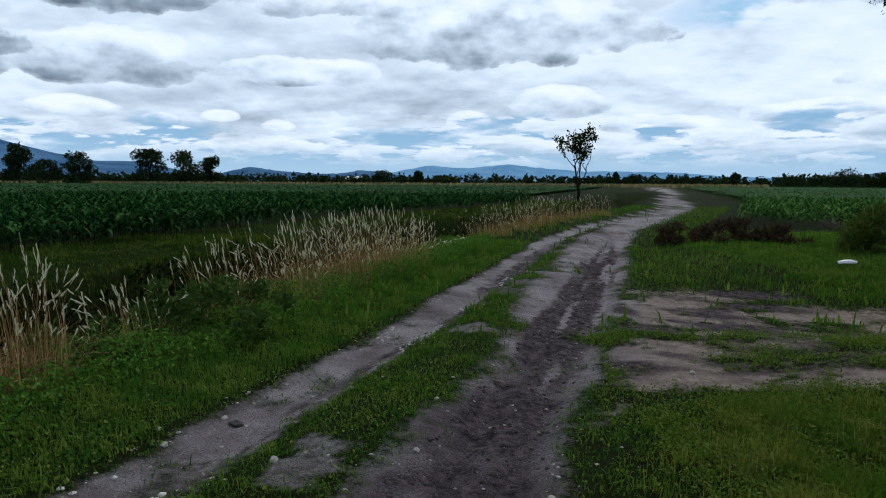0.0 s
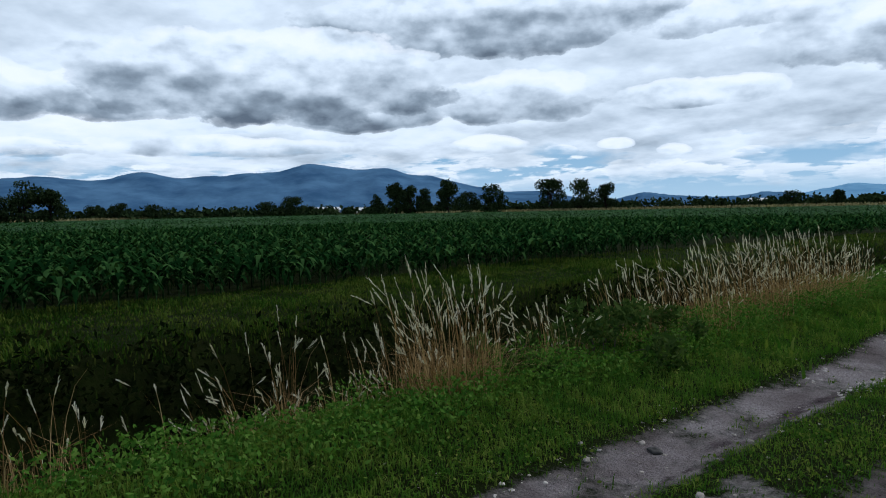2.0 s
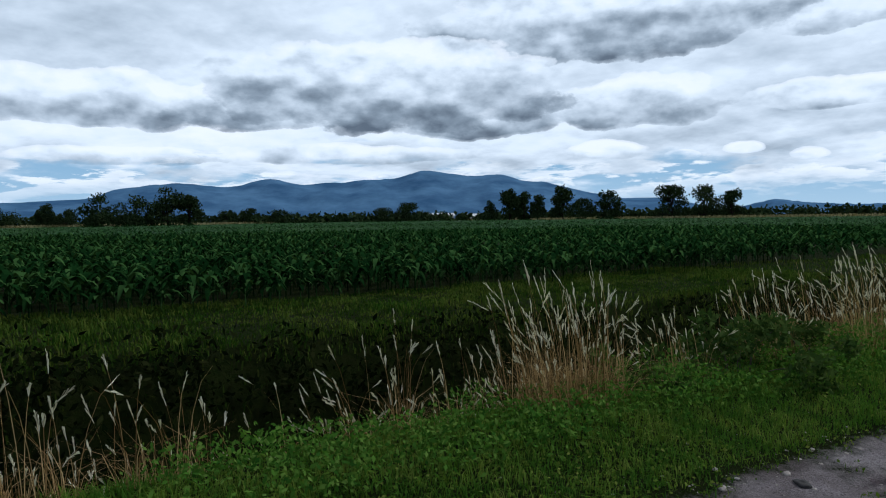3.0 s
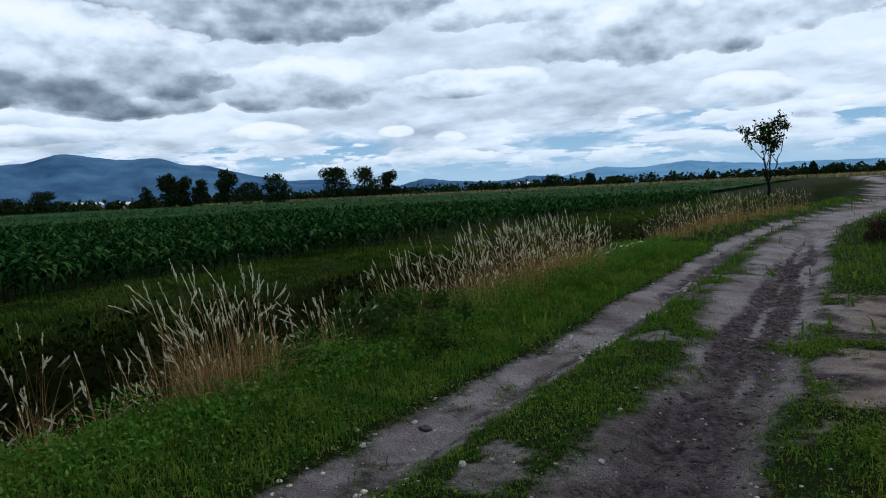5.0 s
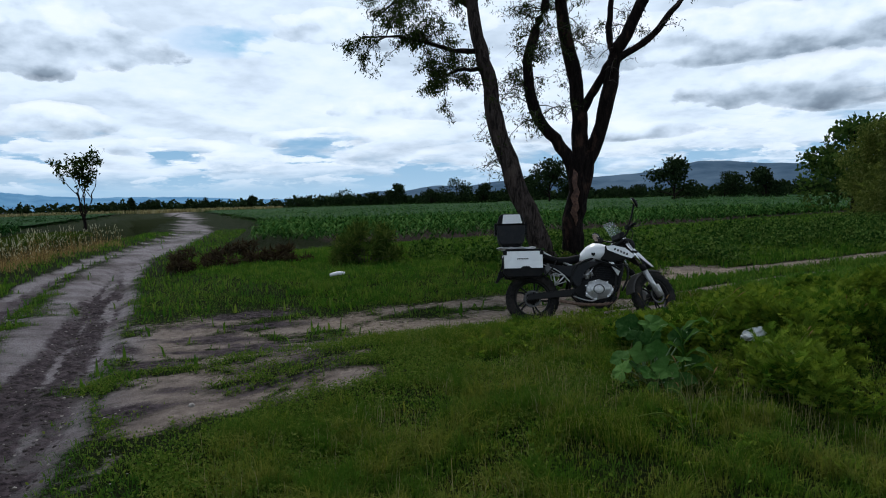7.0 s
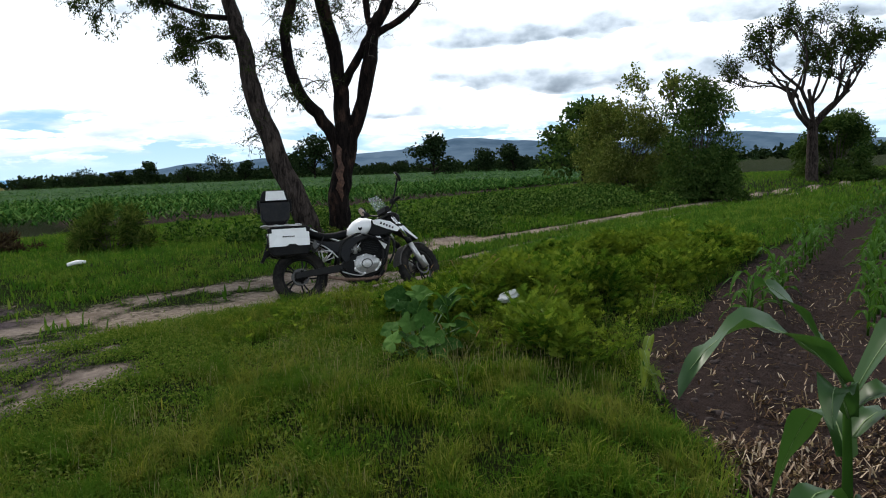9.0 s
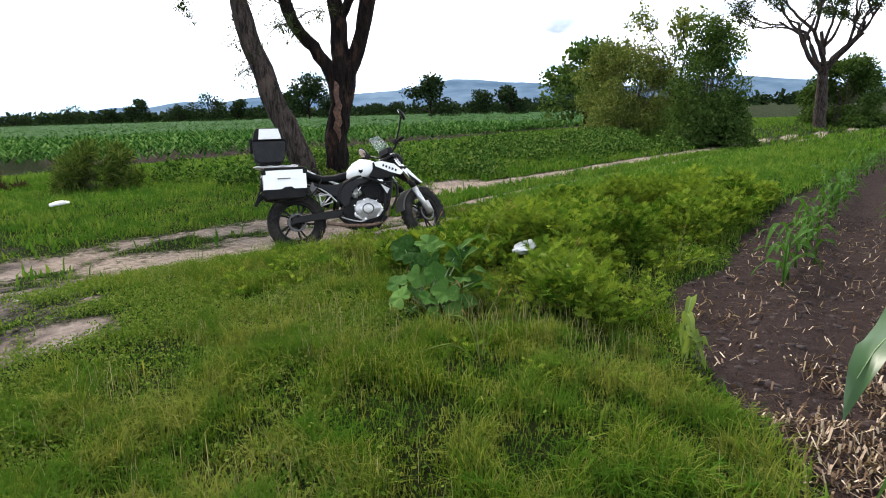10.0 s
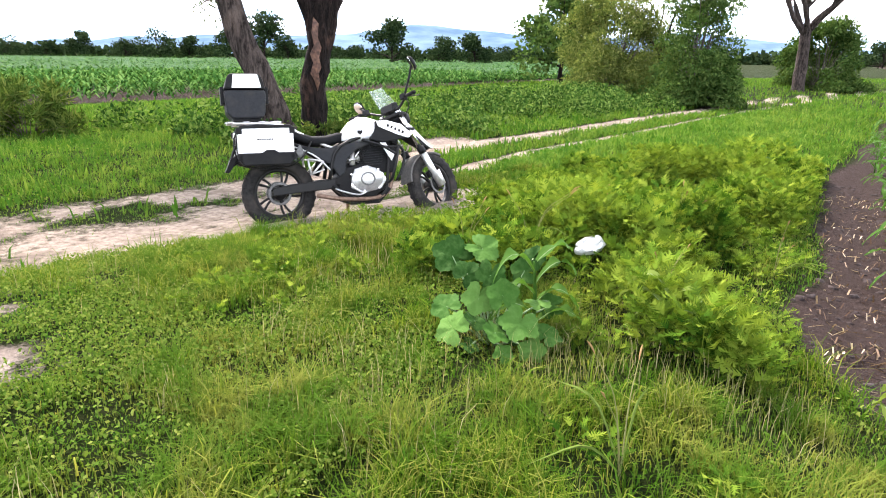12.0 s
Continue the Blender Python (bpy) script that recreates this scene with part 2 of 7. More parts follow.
def leafy(name, a, b, c, through=0.35, rough=0.55, patch=0.0, patch_size=1.0, shine=0.0, other=None):
    """Leaves and blades: each one its own tone, between a, b and c, with light passing through."""
    m, nt, sh = material(name)
    rand = node(nt, "NewGeometry").outputs["Random Per Island"]
    col = ramp(nt, rand, [(0.0, a), (0.55, b), (1.0, c)])
    if patch:
        where = noise_tex(nt, node(nt, "NewGeometry").outputs["Position"], 1.0 / patch_size, 3, 0.6)
        col = mix(nt, ramp(nt, where, [(0.40, 0.0), (0.62, patch)]), col, c)
    if other:
        spread = noise_tex(nt, node(nt, "NewGeometry").outputs["Position"], 3.4, 4, 0.65, 0.5)
        col = mix(nt, ramp(nt, spread, [(0.46, 0.0), (0.56, 0.85)]), col, other)
    nt.links.new(col, sh.inputs["Base Color"])
    sh.inputs["Roughness"].default_value = rough
    sh.inputs["Specular IOR Level"].default_value = shine
    if through:
        t = nt.nodes.new("ShaderNodeBsdfTranslucent")
        nt.links.new(mix(nt, 1.0, col, (1.0, 1.0, 0.6), "MULTIPLY"), t.inputs["Color"])
        ms = node(nt, "MixShader", Fac=through)
        nt.links.new(sh.outputs[0], ms.inputs[1])
        nt.links.new(t.outputs[0], ms.inputs[2])
        nt.links.new(ms.outputs[0], nt.nodes["Material Output"].inputs["Surface"])
    return m


def ground_material():
    m, nt, sh = material("ground")
    pos = node(nt, "NewGeometry").outputs["Position"]
    cover = nt.nodes.new("ShaderNodeAttribute")
    cover.attribute_name = "cover"
    rgb = nt.nodes.new("ShaderNodeSeparateColor")
    nt.links.new(cover.outputs["Color"], rgb.inputs[0])
    dirt, mud, soil = rgb.outputs
    n1, n2, n3 = noise_tex(nt, pos, 1.6, 6, 0.62), noise_tex(nt, pos, 14.0, 6, 0.65), noise_tex(nt, pos, 70.0, 4, 0.6)
    # Near-black ground under grass: shade between the blades is painted into it.
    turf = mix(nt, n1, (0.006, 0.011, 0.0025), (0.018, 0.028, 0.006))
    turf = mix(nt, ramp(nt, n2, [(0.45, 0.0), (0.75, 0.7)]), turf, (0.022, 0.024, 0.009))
    pale = mix(nt, n1, (0.262, 0.240, 0.258), (0.41, 0.378, 0.402))
    pale = mix(nt, ramp(nt, n2, [(0.35, 0.0), (0.70, 0.75)]), pale, (0.30, 0.272, 0.275))
    pale = mix(nt, ramp(nt, n3, [(0.46, 0.0), (0.68, 0.70)]), pale, (0.050, 0.040, 0.036))
    pale = mix(nt, ramp(nt, noise_tex(nt, pos, 110.0, 3, 0.7), [(0.60, 0.0), (0.68, 0.8)]), pale, (0.44, 0.40, 0.39))
    damp = noise_tex(nt, pos, 0.9, 5, 0.65)
    pale = mix(nt, ramp(nt, damp, [(0.44, 0.0), (0.60, 0.72)]), pale, (0.112, 0.090, 0.093))
    dry = mix(nt, ramp(nt, n2, [(0.34, 0.0), (0.66, 1.0)]), (0.188, 0.148, 0.120), (0.390, 0.322, 0.268))
    dry = mix(nt, ramp(nt, noise_tex(nt, pos, 2.6, 5, 0.65), [(0.48, 0.0), (0.64, 0.60)]), dry, (0.118, 0.088, 0.072))
    pale = mix(nt, cover.outputs["Alpha"], pale, dry)
    wet = mix(nt, ramp(nt, n2, [(0.34, 0.0), (0.66, 1.0)]), (0.014, 0.011, 0.013), (0.125, 0.100, 0.110))
    tilled = mix(nt, n2, (0.013, 0.009, 0.008), (0.070, 0.050, 0.046))
    edge = maths(nt, "ADD", maths(nt, "MULTIPLY", maths(nt, "SUBTRACT", n2, 0.5), 0.9), maths(nt, "MULTIPLY", maths(nt, "SUBTRACT", n3, 0.5), 0.7))
    frayed = lambda v: ramp(nt, maths(nt, "ADD", v, edge), [(0.30, 0.0), (0.70, 1.0)])
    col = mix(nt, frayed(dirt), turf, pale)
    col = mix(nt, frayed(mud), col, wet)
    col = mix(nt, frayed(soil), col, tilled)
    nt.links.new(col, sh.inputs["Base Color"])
    sh.inputs["Roughness"].default_value = 0.95
    sh.inputs["Specular IOR Level"].default_value = 0.03
    grit = noise_tex(nt, pos, 170.0, 3, 0.6)
    rough = maths(nt, "ADD", n2, maths(nt, "ADD", maths(nt, "MULTIPLY", n3, 0.6), maths(nt, "MULTIPLY", grit, 0.25)))
    bumped(nt, rough, 1.0, 0.07, sh)
    return m


def squash_material():
    """Broad leaves: dull grey-green skin with pale veins that fan out from the stalk."""
    m, nt, sh = material("squash_leaf")
    rand = node(nt, "ObjectInfo").outputs["Random"]
    at = node(nt, "NewGeometry").outputs["Position"]
    col = ramp(nt, rand, [(0.0, (0.011, 0.040, 0.006)), (0.5, (0.026, 0.074, 0.011)), (1.0, (0.062, 0.130, 0.026))])
    blotch = noise_tex(nt, at, 38.0, 4, 0.6)
    col = mix(nt, ramp(nt, blotch, [(0.44, 0.0), (0.66, 0.18)]), col, (0.11, 0.18, 0.055))
    nt.links.new(col, sh.inputs["Base Color"])
    sh.inputs["Roughness"].default_value = 0.7
    sh.inputs["Specular IOR Level"].default_value = 0.05
    bumped(nt, noise_tex(nt, at, 55.0, 3, 0.5), 0.5, 0.01, sh)
    return m


def bark_material(name, dark, light, scar, amount):
    """Furrowed bark: dark upright cracks between paler plates, and a few torn patches."""
    m, nt, sh = material(name)
    at = vmath(nt, "MULTIPLY", node(nt, "TexCoord").outputs["Object"], (1.0, 1.0, 0.22)).outputs[0]
    crack, fine = noise_tex(nt, at, 17.0, 6, 0.65, 0.6), noise_tex(nt, at, 60.0, 4, 0.6)
    torn = noise_tex(nt, vmath(nt, "MULTIPLY", at, (1.0, 1.0, 2.2)).outputs[0], 4.2, 5, 0.65)
    col = mix(nt, ramp(nt, crack, [(0.40, 0.0), (0.62, 1.0)]), dark, light)
    col = mix(nt, ramp(nt, fine, [(0.45, 0.0), (0.70, 0.6)]), col, dark)
    col = mix(nt, ramp(nt, torn, [(0.56, 0.0), (0.66, amount)]), col, scar)
    nt.links.new(col, sh.inputs["Base Color"])
    sh.inputs["Roughness"].default_value = 0.95
    sh.inputs["Specular IOR Level"].default_value = 0.1
    bumped(nt, maths(nt, "ADD", crack, maths(nt, "MULTIPLY", fine, 0.4)), 1.0, 0.06, sh)
    return m


M_GROUND = ground_material()
M_GRASS = leafy("grass_blade", (0.014, 0.052, 0.005), (0.086, 0.140, 0.012), (0.205, 0.210, 0.048), 0.4, 0.55, 0.58, 0.6, 0.0, (0.040, 0.104, 0.010))
M_SEED_STEM = leafy("grass_stem", (0.10, 0.125, 0.035), (0.20, 0.19, 0.085), (0.31, 0.27, 0.15), 0.3, 0.7)
M_TURF = leafy("turf_blade", (0.026, 0.094, 0.010), (0.080, 0.164, 0.018), (0.150, 0.198, 0.040), 0.35, 0.6, 0.4, 1.6, 0.0, (0.036, 0.104, 0.013))
M_BANK = leafy("bank_grass", (0.012, 0.040, 0.005), (0.038, 0.090, 0.010), (0.105, 0.125, 0.026), 0.3, 0.65, 0.5, 1.2, 0.0, (0.014, 0.038, 0.006))
# Rank grass tones are lowered to hold the ditch's shade.
M_RANK_SHADE = leafy("rank_grass", (0.008, 0.024, 0.004), (0.018, 0.046, 0.006), (0.055, 0.068, 0.014), 0.3, 0.65, 0.35, 1.5, 0.0)
M_CORN = leafy("corn_leaf", (0.003, 0.014, 0.004), (0.008, 0.032, 0.008), (0.042, 0.095, 0.028), 0.15, 0.6)
# Paler leaf tones for the field beyond the side path.
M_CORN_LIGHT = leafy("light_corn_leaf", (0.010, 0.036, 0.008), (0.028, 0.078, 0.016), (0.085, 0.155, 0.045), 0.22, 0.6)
M_CORN_NEAR = leafy("corn_blade", (0.028, 0.080, 0.012), (0.052, 0.120, 0.020), (0.115, 0.165, 0.040), 0.4, 0.6, 0, 1, 0.03)
M_CORN_YELLOW = leafy("yellow_corn_blade", (0.09, 0.14, 0.03), (0.13, 0.18, 0.04), (0.19, 0.21, 0.06), 0.4, 0.6)
M_CORN_OLD = leafy("aging_corn_blade", (0.020, 0.058, 0.010), (0.038, 0.088, 0.018), (0.15, 0.14, 0.070), 0.3, 0.6, 0, 1, 0.10)
M_CORN_SHINE = leafy("glossy_corn_blade", (0.020, 0.062, 0.012), (0.036, 0.092, 0.022), (0.075, 0.130, 0.045), 0.35, 0.42, 0, 1, 0.45)
M_STRAW = leafy("straw", (0.080, 0.048, 0.020), (0.26, 0.168, 0.078), (0.46, 0.34, 0.185), 0.3, 0.7)
M_PLUME = leafy("seed_plume", (0.34, 0.32, 0.26), (0.56, 0.54, 0.47), (0.78, 0.77, 0.71), 0.4, 0.8)
M_HERB = leafy("herb_leaf", (0.012, 0.046, 0.005), (0.064, 0.128, 0.012), (0.172, 0.224, 0.028), 0.30, 0.6, 0.4, 0.6)
M_LOW = leafy("clover_leaf", (0.046, 0.098, 0.012), (0.096, 0.152, 0.024), (0.165, 0.198, 0.045), 0.3, 0.6)
M_SQUASH = squash_material()
M_WEED = leafy("weed_leaf", (0.026, 0.085, 0.012), (0.066, 0.156, 0.022), (0.13, 0.22, 0.045), 0.35, 0.55)
M_TREE = leafy("tree_leaf", (0.012, 0.022, 0.006), (0.025, 0.042, 0.011), (0.05, 0.07, 0.02), 0.3, 0.55)
M_FAR_TREE = leafy("far_leaf", (0.008, 0.017, 0.008), (0.018, 0.032, 0.013), (0.037, 0.055, 0.023), 0.12, 0.7)
M_OLIVE = leafy("willow_leaf", (0.046, 0.072, 0.016), (0.096, 0.126, 0.030), (0.18, 0.20, 0.066), 0.38, 0.55)
M_BUSH = leafy("bush_leaf", (0.022, 0.048, 0.012), (0.045, 0.085, 0.020), (0.085, 0.125, 0.035), 0.3, 0.55)
M_BARK = bark_material("bark", (0.004, 0.003, 0.003), (0.020, 0.014, 0.012), (0.075, 0.042, 0.030), 0.55)
M_BARK_PALE = bark_material("pale_bark", (0.012, 0.009, 0.008), (0.072, 0.057, 0.050), (0.10, 0.075, 0.062), 0.5)
M_SCAR = worn("bare_wood", (0.035, 0.016, 0.011), (0.17, 0.085, 0.055), 24, 0.9, 0, 0.8, (0.02, 0.011, 0.009))
M_STONE = worn("stone", (0.16, 0.14, 0.13), (0.36, 0.33, 0.30), 30, 0.9, 0, 0.5)
M_TWIG = worn("twig", (0.03, 0.022, 0.018), (0.07, 0.055, 0.045), 30, 0.95, 0, 0.3)


# ---------------------------------------------------------------- lie of the land
_ROAD_Y = np.array([-400, -30, -5, 0, 3, 4.2, 5.5, 7.5, 11.3, 17.5, 22.6, 38, 80, 300, 1200], float)
_ROAD_X = np.array([-120, -9.0, -2.4, -1.6, -0.87, -0.55, -0.1, 0.45, 1.45, 3.05, 4.95, 11.8, 24.0, 84, 330], float)
_fine_y = np.linspace(-60, 120, 1801)
_fine_x = np.interp(_fine_y, _ROAD_Y, _ROAD_X)
_k = np.hanning(31)
_fine_x = np.concatenate([_fine_x[:15], np.convolve(_fine_x, _k / _k.sum(), "valid"), _fine_x[-15:]])


def road_x(y):
    """Middle of the farm road."""
    y = np.asarray(y, float)
    return np.where((y > -58) & (y < 118), np.interp(y, _fine_y, _fine_x), np.interp(y, _ROAD_Y, _ROAD_X))


def path_y(x):
    """Middle of the side path that leaves the road to the right, past the motorcycle."""
    return np.interp(x, [1.0, 2.5, 4.0, 5.7, 7.0, 9.5, 12, 15, 20, 30, 40, 80], [7.9, 7.45, 7.05, 6.95, 6.6, 6.35, 6.25, 5.6, 4.9, 3.1, 0.2, -14])


def soil_edge(x):
    """Upper edge of the tilled strip with the young corn."""
    return np.interp(x, [-5, 2.2, 3.1, 3.65, 4.0, 4.5, 5.2, 5.7, 6.6, 9.7, 11.5, 13.5, 16, 20, 40], [-3.0, -0.35, 0.64, 0.78, 1.10, 1.32, 1.62, 1.75, 1.62, 1.62, 1.60, 1.25, 0.98, 0.65, -6])


def row_line(x):
    """The first row of young corn on the tilled strip."""
    return np.interp(x, [-5, 3, 6.4, 9, 12, 14, 20, 40], [0.6, 0.95, 1.07, 1.03, 0.98, 0.92, 0.30, -6.3])


def height(x, y):
    x, y = np.asarray(x, float), np.asarray(y, float)
    d = x - road_x(y)
    near = step(220, 60, np.hypot(x, y))
    z = 0.05 * (vnoise(x, y, 3.0) - 0.5) + 0.03 * (vnoise(x, y, 0.5, 2) - 0.5)
    rut = lambda c, w: np.exp(-(((d - c) / w) ** 2))
    z = z - 0.045 * rut(-0.72, 0.30) - 0.06 * rut(0.75, 0.36) + 0.03 * rut(0, 0.3)
    z = z - 0.06 * rut(0.60, 0.10) * vnoise(x, y, 1.2, 1) - 0.06 * rut(1.0, 0.10) * vnoise(y, x, 1.2, 1) - 0.04 * rut(-0.62, 0.09) * vnoise(x, y, 1.0, 1)
    z = z + 0.09 * (rut(0.72, 0.36) + 0.6 * rut(-0.62, 0.2)) * (vnoise(x, y, 0.24, 3) - 0.5)
    wob = 0.5 * (vnoise(x, y, 4.0, 2) - 0.5)
    z = z + 0.05 * step(-1.2, -1.9, d)
    z = z - 2.2 * step(-2.55 + wob, -3.8 + wob, d) + 2.2 * step(-5.1 + wob, -6.4 + wob, d) + 0.06 * step(-6.5, -7.4, d)
    # side path lies a little lower, the bank behind it a little higher
    p = y - path_y(x)
    on = step(1.0, 4.0, x) * step(70, 40, x)
    z = z - 0.07 * on * np.exp(-((p / 1.1) ** 2))
    z = z + 0.16 * step(1.6, 2.8, d) * step(1.6, 3.6, p) * step(14.0, 9.0, p) * near
    # low rise of rough grass between the path and the tilled strip
    s = y - soil_edge(x)
    z = z + 0.10 * step(0.1, 0.9, s) * step(-0.8, -1.8, p) * step(1.8, 3.2, x) - 0.06 * step(0.2, -0.4, s) * step(2.0, 3.0, x)
    rows = np.cos((y - row_line(x)) * 2 * np.pi / 0.8)
    z = z + 0.035 * rows * step(-0.2, -0.6, s) * step(3.0, 4.0, x) * near
    return z


def covers(x, y):
    """How much bare pale dirt, wet mud and tilled soil there is, 0 to 1 each."""
    x, y = np.asarray(x, float), np.asarray(y, float)
    d, p, s = x - road_x(y), y - path_y(x), y - soil_edge(x)
    n, n2, n3 = vnoise(x, y, 1.1, 4), vnoise(x + 40, y + 9, 0.45, 4), vnoise(x + 7, y + 3, 0.16, 3)
    wob = 0.16 * (vnoise(x + 15, y + 2, 0.9, 4) - 0.5)
    lane = lambda c, w: np.exp(-(((d + wob - c) / w) ** 4))
    far = step(14, 30, y)
    # wheel ruts: a narrow one beside the ditch, a broad churned one
    inner = 0.30 - 0.38 * step(4.6, 9.5, y)
    broad = np.exp(-(((d + wob - 0.5 * (inner + 1.2)) / (0.56 * (1.2 - inner))) ** 4))
    dirt = np.maximum(lane(-0.72, 0.33), broad) * (0.84 + 0.7 * (n - 0.5) + 1.0 * (n2 - 0.5) + 0.5 * (n3 - 0.5))
    dirt = np.maximum(dirt, far * lane(0.1, 1.3) * (0.60 + 1.1 * (n - 0.5)))
    dirt = np.maximum(dirt, 0.55 * lane(-0.08, 0.5) * step(0.50, 0.66, n2))
    # trodden ground of the side path, in streaks along it
    on = step(0.8, 2.0, x) * step(60, 30, x)
    streak = 0.62 * vnoise(x * 0.45 + 3, p * 1.7 + 20, 0.42, 4) + 0.38 * vnoise(x + 31, y + 17, 0.8, 5)
    side = np.exp(-((p / 1.16) ** 4)) * on * step(9.2, 7.4, x) * (0.64 + 2.6 * (streak - 0.5) + 0.9 * (n3 - 0.5))
    pair = (np.exp(-(((p - 0.72) / 0.26) ** 4)) + np.exp(-(((p + 0.45) / 0.22) ** 4))) * step(6.8, 8.4, x) * step(60, 34, x) * (1.0 + 1.2 * (n2 - 0.5))
    pair = np.maximum(pair, np.exp(-(((x - 11.6) / 1.2) ** 2) - ((y - 7.5) / 0.5) ** 2) * (0.9 + 1.2 * (n2 - 0.5)))
    dirt = np.maximum(dirt, np.maximum(side, pair))
    # turning between road and path: worn patches and one curved wheel track through the grass
    turn = step(1.0, 1.5, d) * step(4.8, 2.0, d) * step(4.5, 5.3, y) * step(9.6, 8.6, y)
    dirt = np.maximum(dirt, turn * (0.30 + 0.34 * step(3.0, 1.4, d) + 2.0 * (streak - 0.48) + 1.3 * (n2 - 0.5) + 0.9 * (n3 - 0.5)))
    bend = y - np.interp(x, [0.3, 0.7, 1.1, 1.5, 2.2, 3.2], [3.4, 4.1, 4.7, 4.86, 4.85, 4.6])
    track = np.exp(-((bend / 0.30) ** 4)) * step(0.4, 0.9, x) * step(3.5, 2.6, x)
    dirt = np.maximum(dirt, track * (0.62 + 1.8 * (n2 - 0.5) + 0.9 * (n3 - 0.5)))
    dirt = np.maximum(dirt, np.exp(-(((x - 2.85) / 0.30) ** 2) - ((y - 4.72) / 0.16) ** 2) * (0.9 + 1.2 * (n2 - 0.5)))
    # bare ground where the motorcycle stands
    u = np.clip(((x - 4.6) * 2.5 - (y - 6.75) * 2.0) / 10.25, 0, 1)
    stand = np.hypot(x - 4.6 - 2.5 * u, y - 6.75 + 2.0 * u)
    dirt = np.maximum(dirt, np.exp(-((stand / 0.72) ** 4)) * (0.88 + 0.9 * (streak - 0.5) + 0.5 * (n3 - 0.5)))
    # mud, drawn out along the wheels' way
    along = vnoise(d * 5 + 2, y * 0.9, 0.8, 5)
    comb = vnoise(d * 9 + 6, y * 0.55, 0.8, 4)
    churn = 0.9 * (n3 - 0.5) + 0.7 * (n2 - 0.5)
    mud = lane(0.70, 0.36) * step(0.30, 0.50, comb) * step(26, 10, y) * (0.86 + churn)
    mud = np.maximum(mud, lane(0.74, 0.42) * step(5.6, 4.4, y) * (0.86 + churn))
    mud = np.maximum(mud, 0.95 * lane(0.46, 0.09) * step(5.2, 6.2, y) * step(12.0, 9.5, y) * (0.9 + churn))
    mud = np.maximum(mud, 0.95 * lane(0.82, 0.10) * step(5.2, 6.0, y) * step(11.0, 9.0, y) * (0.9 + churn))
    mud = np.maximum(mud, lane(-0.58, 0.22) * step(7.5, 10.0, y) * step(19, 14, y) * (0.74 + churn))
    mud = np.maximum(mud, 0.85 * lane(-0.55, 0.16) * step(0.42, 0.62, along) * step(30, 10, y) * (0.8 + churn))
    mud = np.maximum(mud, 0.9 * np.exp(-(((x - 1.75) / 0.16) ** 2) - ((y - 7.6) / 0.5) ** 2) + 0.75 * np.exp(-(((x - 2.4) / 0.8) ** 2) - ((y - 5.05) / 0.10) ** 2))
    mud = np.maximum(mud, turn * (0.42 + 2.6 * (vnoise(x * 0.7 + 60, p * 1.6, 0.6, 4) - 0.5) + 0.8 * (n3 - 0.5)))
    soil = step(0.10, -0.14, s + 0.35 * (n - 0.5)) * step(1.6, 2.8, x)
    soil = np.maximum(soil, step(-14, -16, d))
    soil = np.maximum(soil, step(0.8, 2.0, y - np.interp(x, [6, 9, 12, 15, 26, 40, 80], [34, 25, 19.5, 18.2, 17.6, 16.2, 11])) * step(6, 8, d) * step(60, 45, np.hypot(x, y)))
    dry = np.clip(np.maximum(on * np.exp(-((p / 2.1) ** 4)) * step(2.0, 4.2, x), 0.8 * step(1.1, 1.7, d) * step(3.6, 4.4, y) * step(10.5, 9.0, y)), 0, 1)
    return dirt, mud, soil, dry


def stretched(lo, hi, fine, far, grow):
    """Grid lines that stand close together between lo and hi and spread out beyond."""
    mid = list(np.arange(lo, hi + 1e-6, fine))
    for sign, end in ((-1, lo), (1, hi)):
        gap, at, out = fine, end, []
        while abs(at) < far:
            gap *= grow
            at += sign * gap
            out.append(at)
        mid = sorted(out) + mid if sign < 0 else mid + out
    return np.array(mid)


def build_ground():
    gx, gy = stretched(-5.0, 9.0, 0.06, 4600, 1.14), stretched(-0.5, 12.5, 0.06, 4600, 1.13)
    x, y = np.meshgrid(gx, gy)
    w, h = len(gx), len(gy)
    z = height(x, y)
    i = (np.arange(h - 1)[:, None] * w + np.arange(w - 1)[None]).ravel()
    quads = np.stack([i, i + 1, i + w + 1, i + w], 1)
    ob = mesh_np("ground", np.stack([x, y, z], -1).reshape(-1, 3), quads.ravel(), np.full(len(quads), 4), M_GROUND, True)
    dirt, mud, soil, dry = covers(x, y)
    att = ob.data.color_attributes.new("cover", "FLOAT_COLOR", "POINT")
    att.data.foreach_set("color", np.stack([dirt, mud, soil, dry], -1).astype(np.float32).ravel())
    tagged(ob, "flat farmland with a rutted dirt road, a ditch and grass verges", "ground", kind="structure")


build_ground()


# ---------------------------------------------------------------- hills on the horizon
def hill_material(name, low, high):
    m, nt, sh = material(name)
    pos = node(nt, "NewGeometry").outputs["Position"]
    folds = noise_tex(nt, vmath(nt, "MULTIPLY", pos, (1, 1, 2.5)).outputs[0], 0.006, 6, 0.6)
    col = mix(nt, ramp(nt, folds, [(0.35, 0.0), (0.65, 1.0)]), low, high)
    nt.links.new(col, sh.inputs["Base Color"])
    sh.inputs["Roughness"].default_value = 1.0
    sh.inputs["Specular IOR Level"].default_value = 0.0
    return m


# Haze of distance is painted into these blue base colours.
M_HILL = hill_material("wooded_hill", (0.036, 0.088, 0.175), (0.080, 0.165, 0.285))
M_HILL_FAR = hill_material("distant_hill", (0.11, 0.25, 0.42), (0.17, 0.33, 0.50))
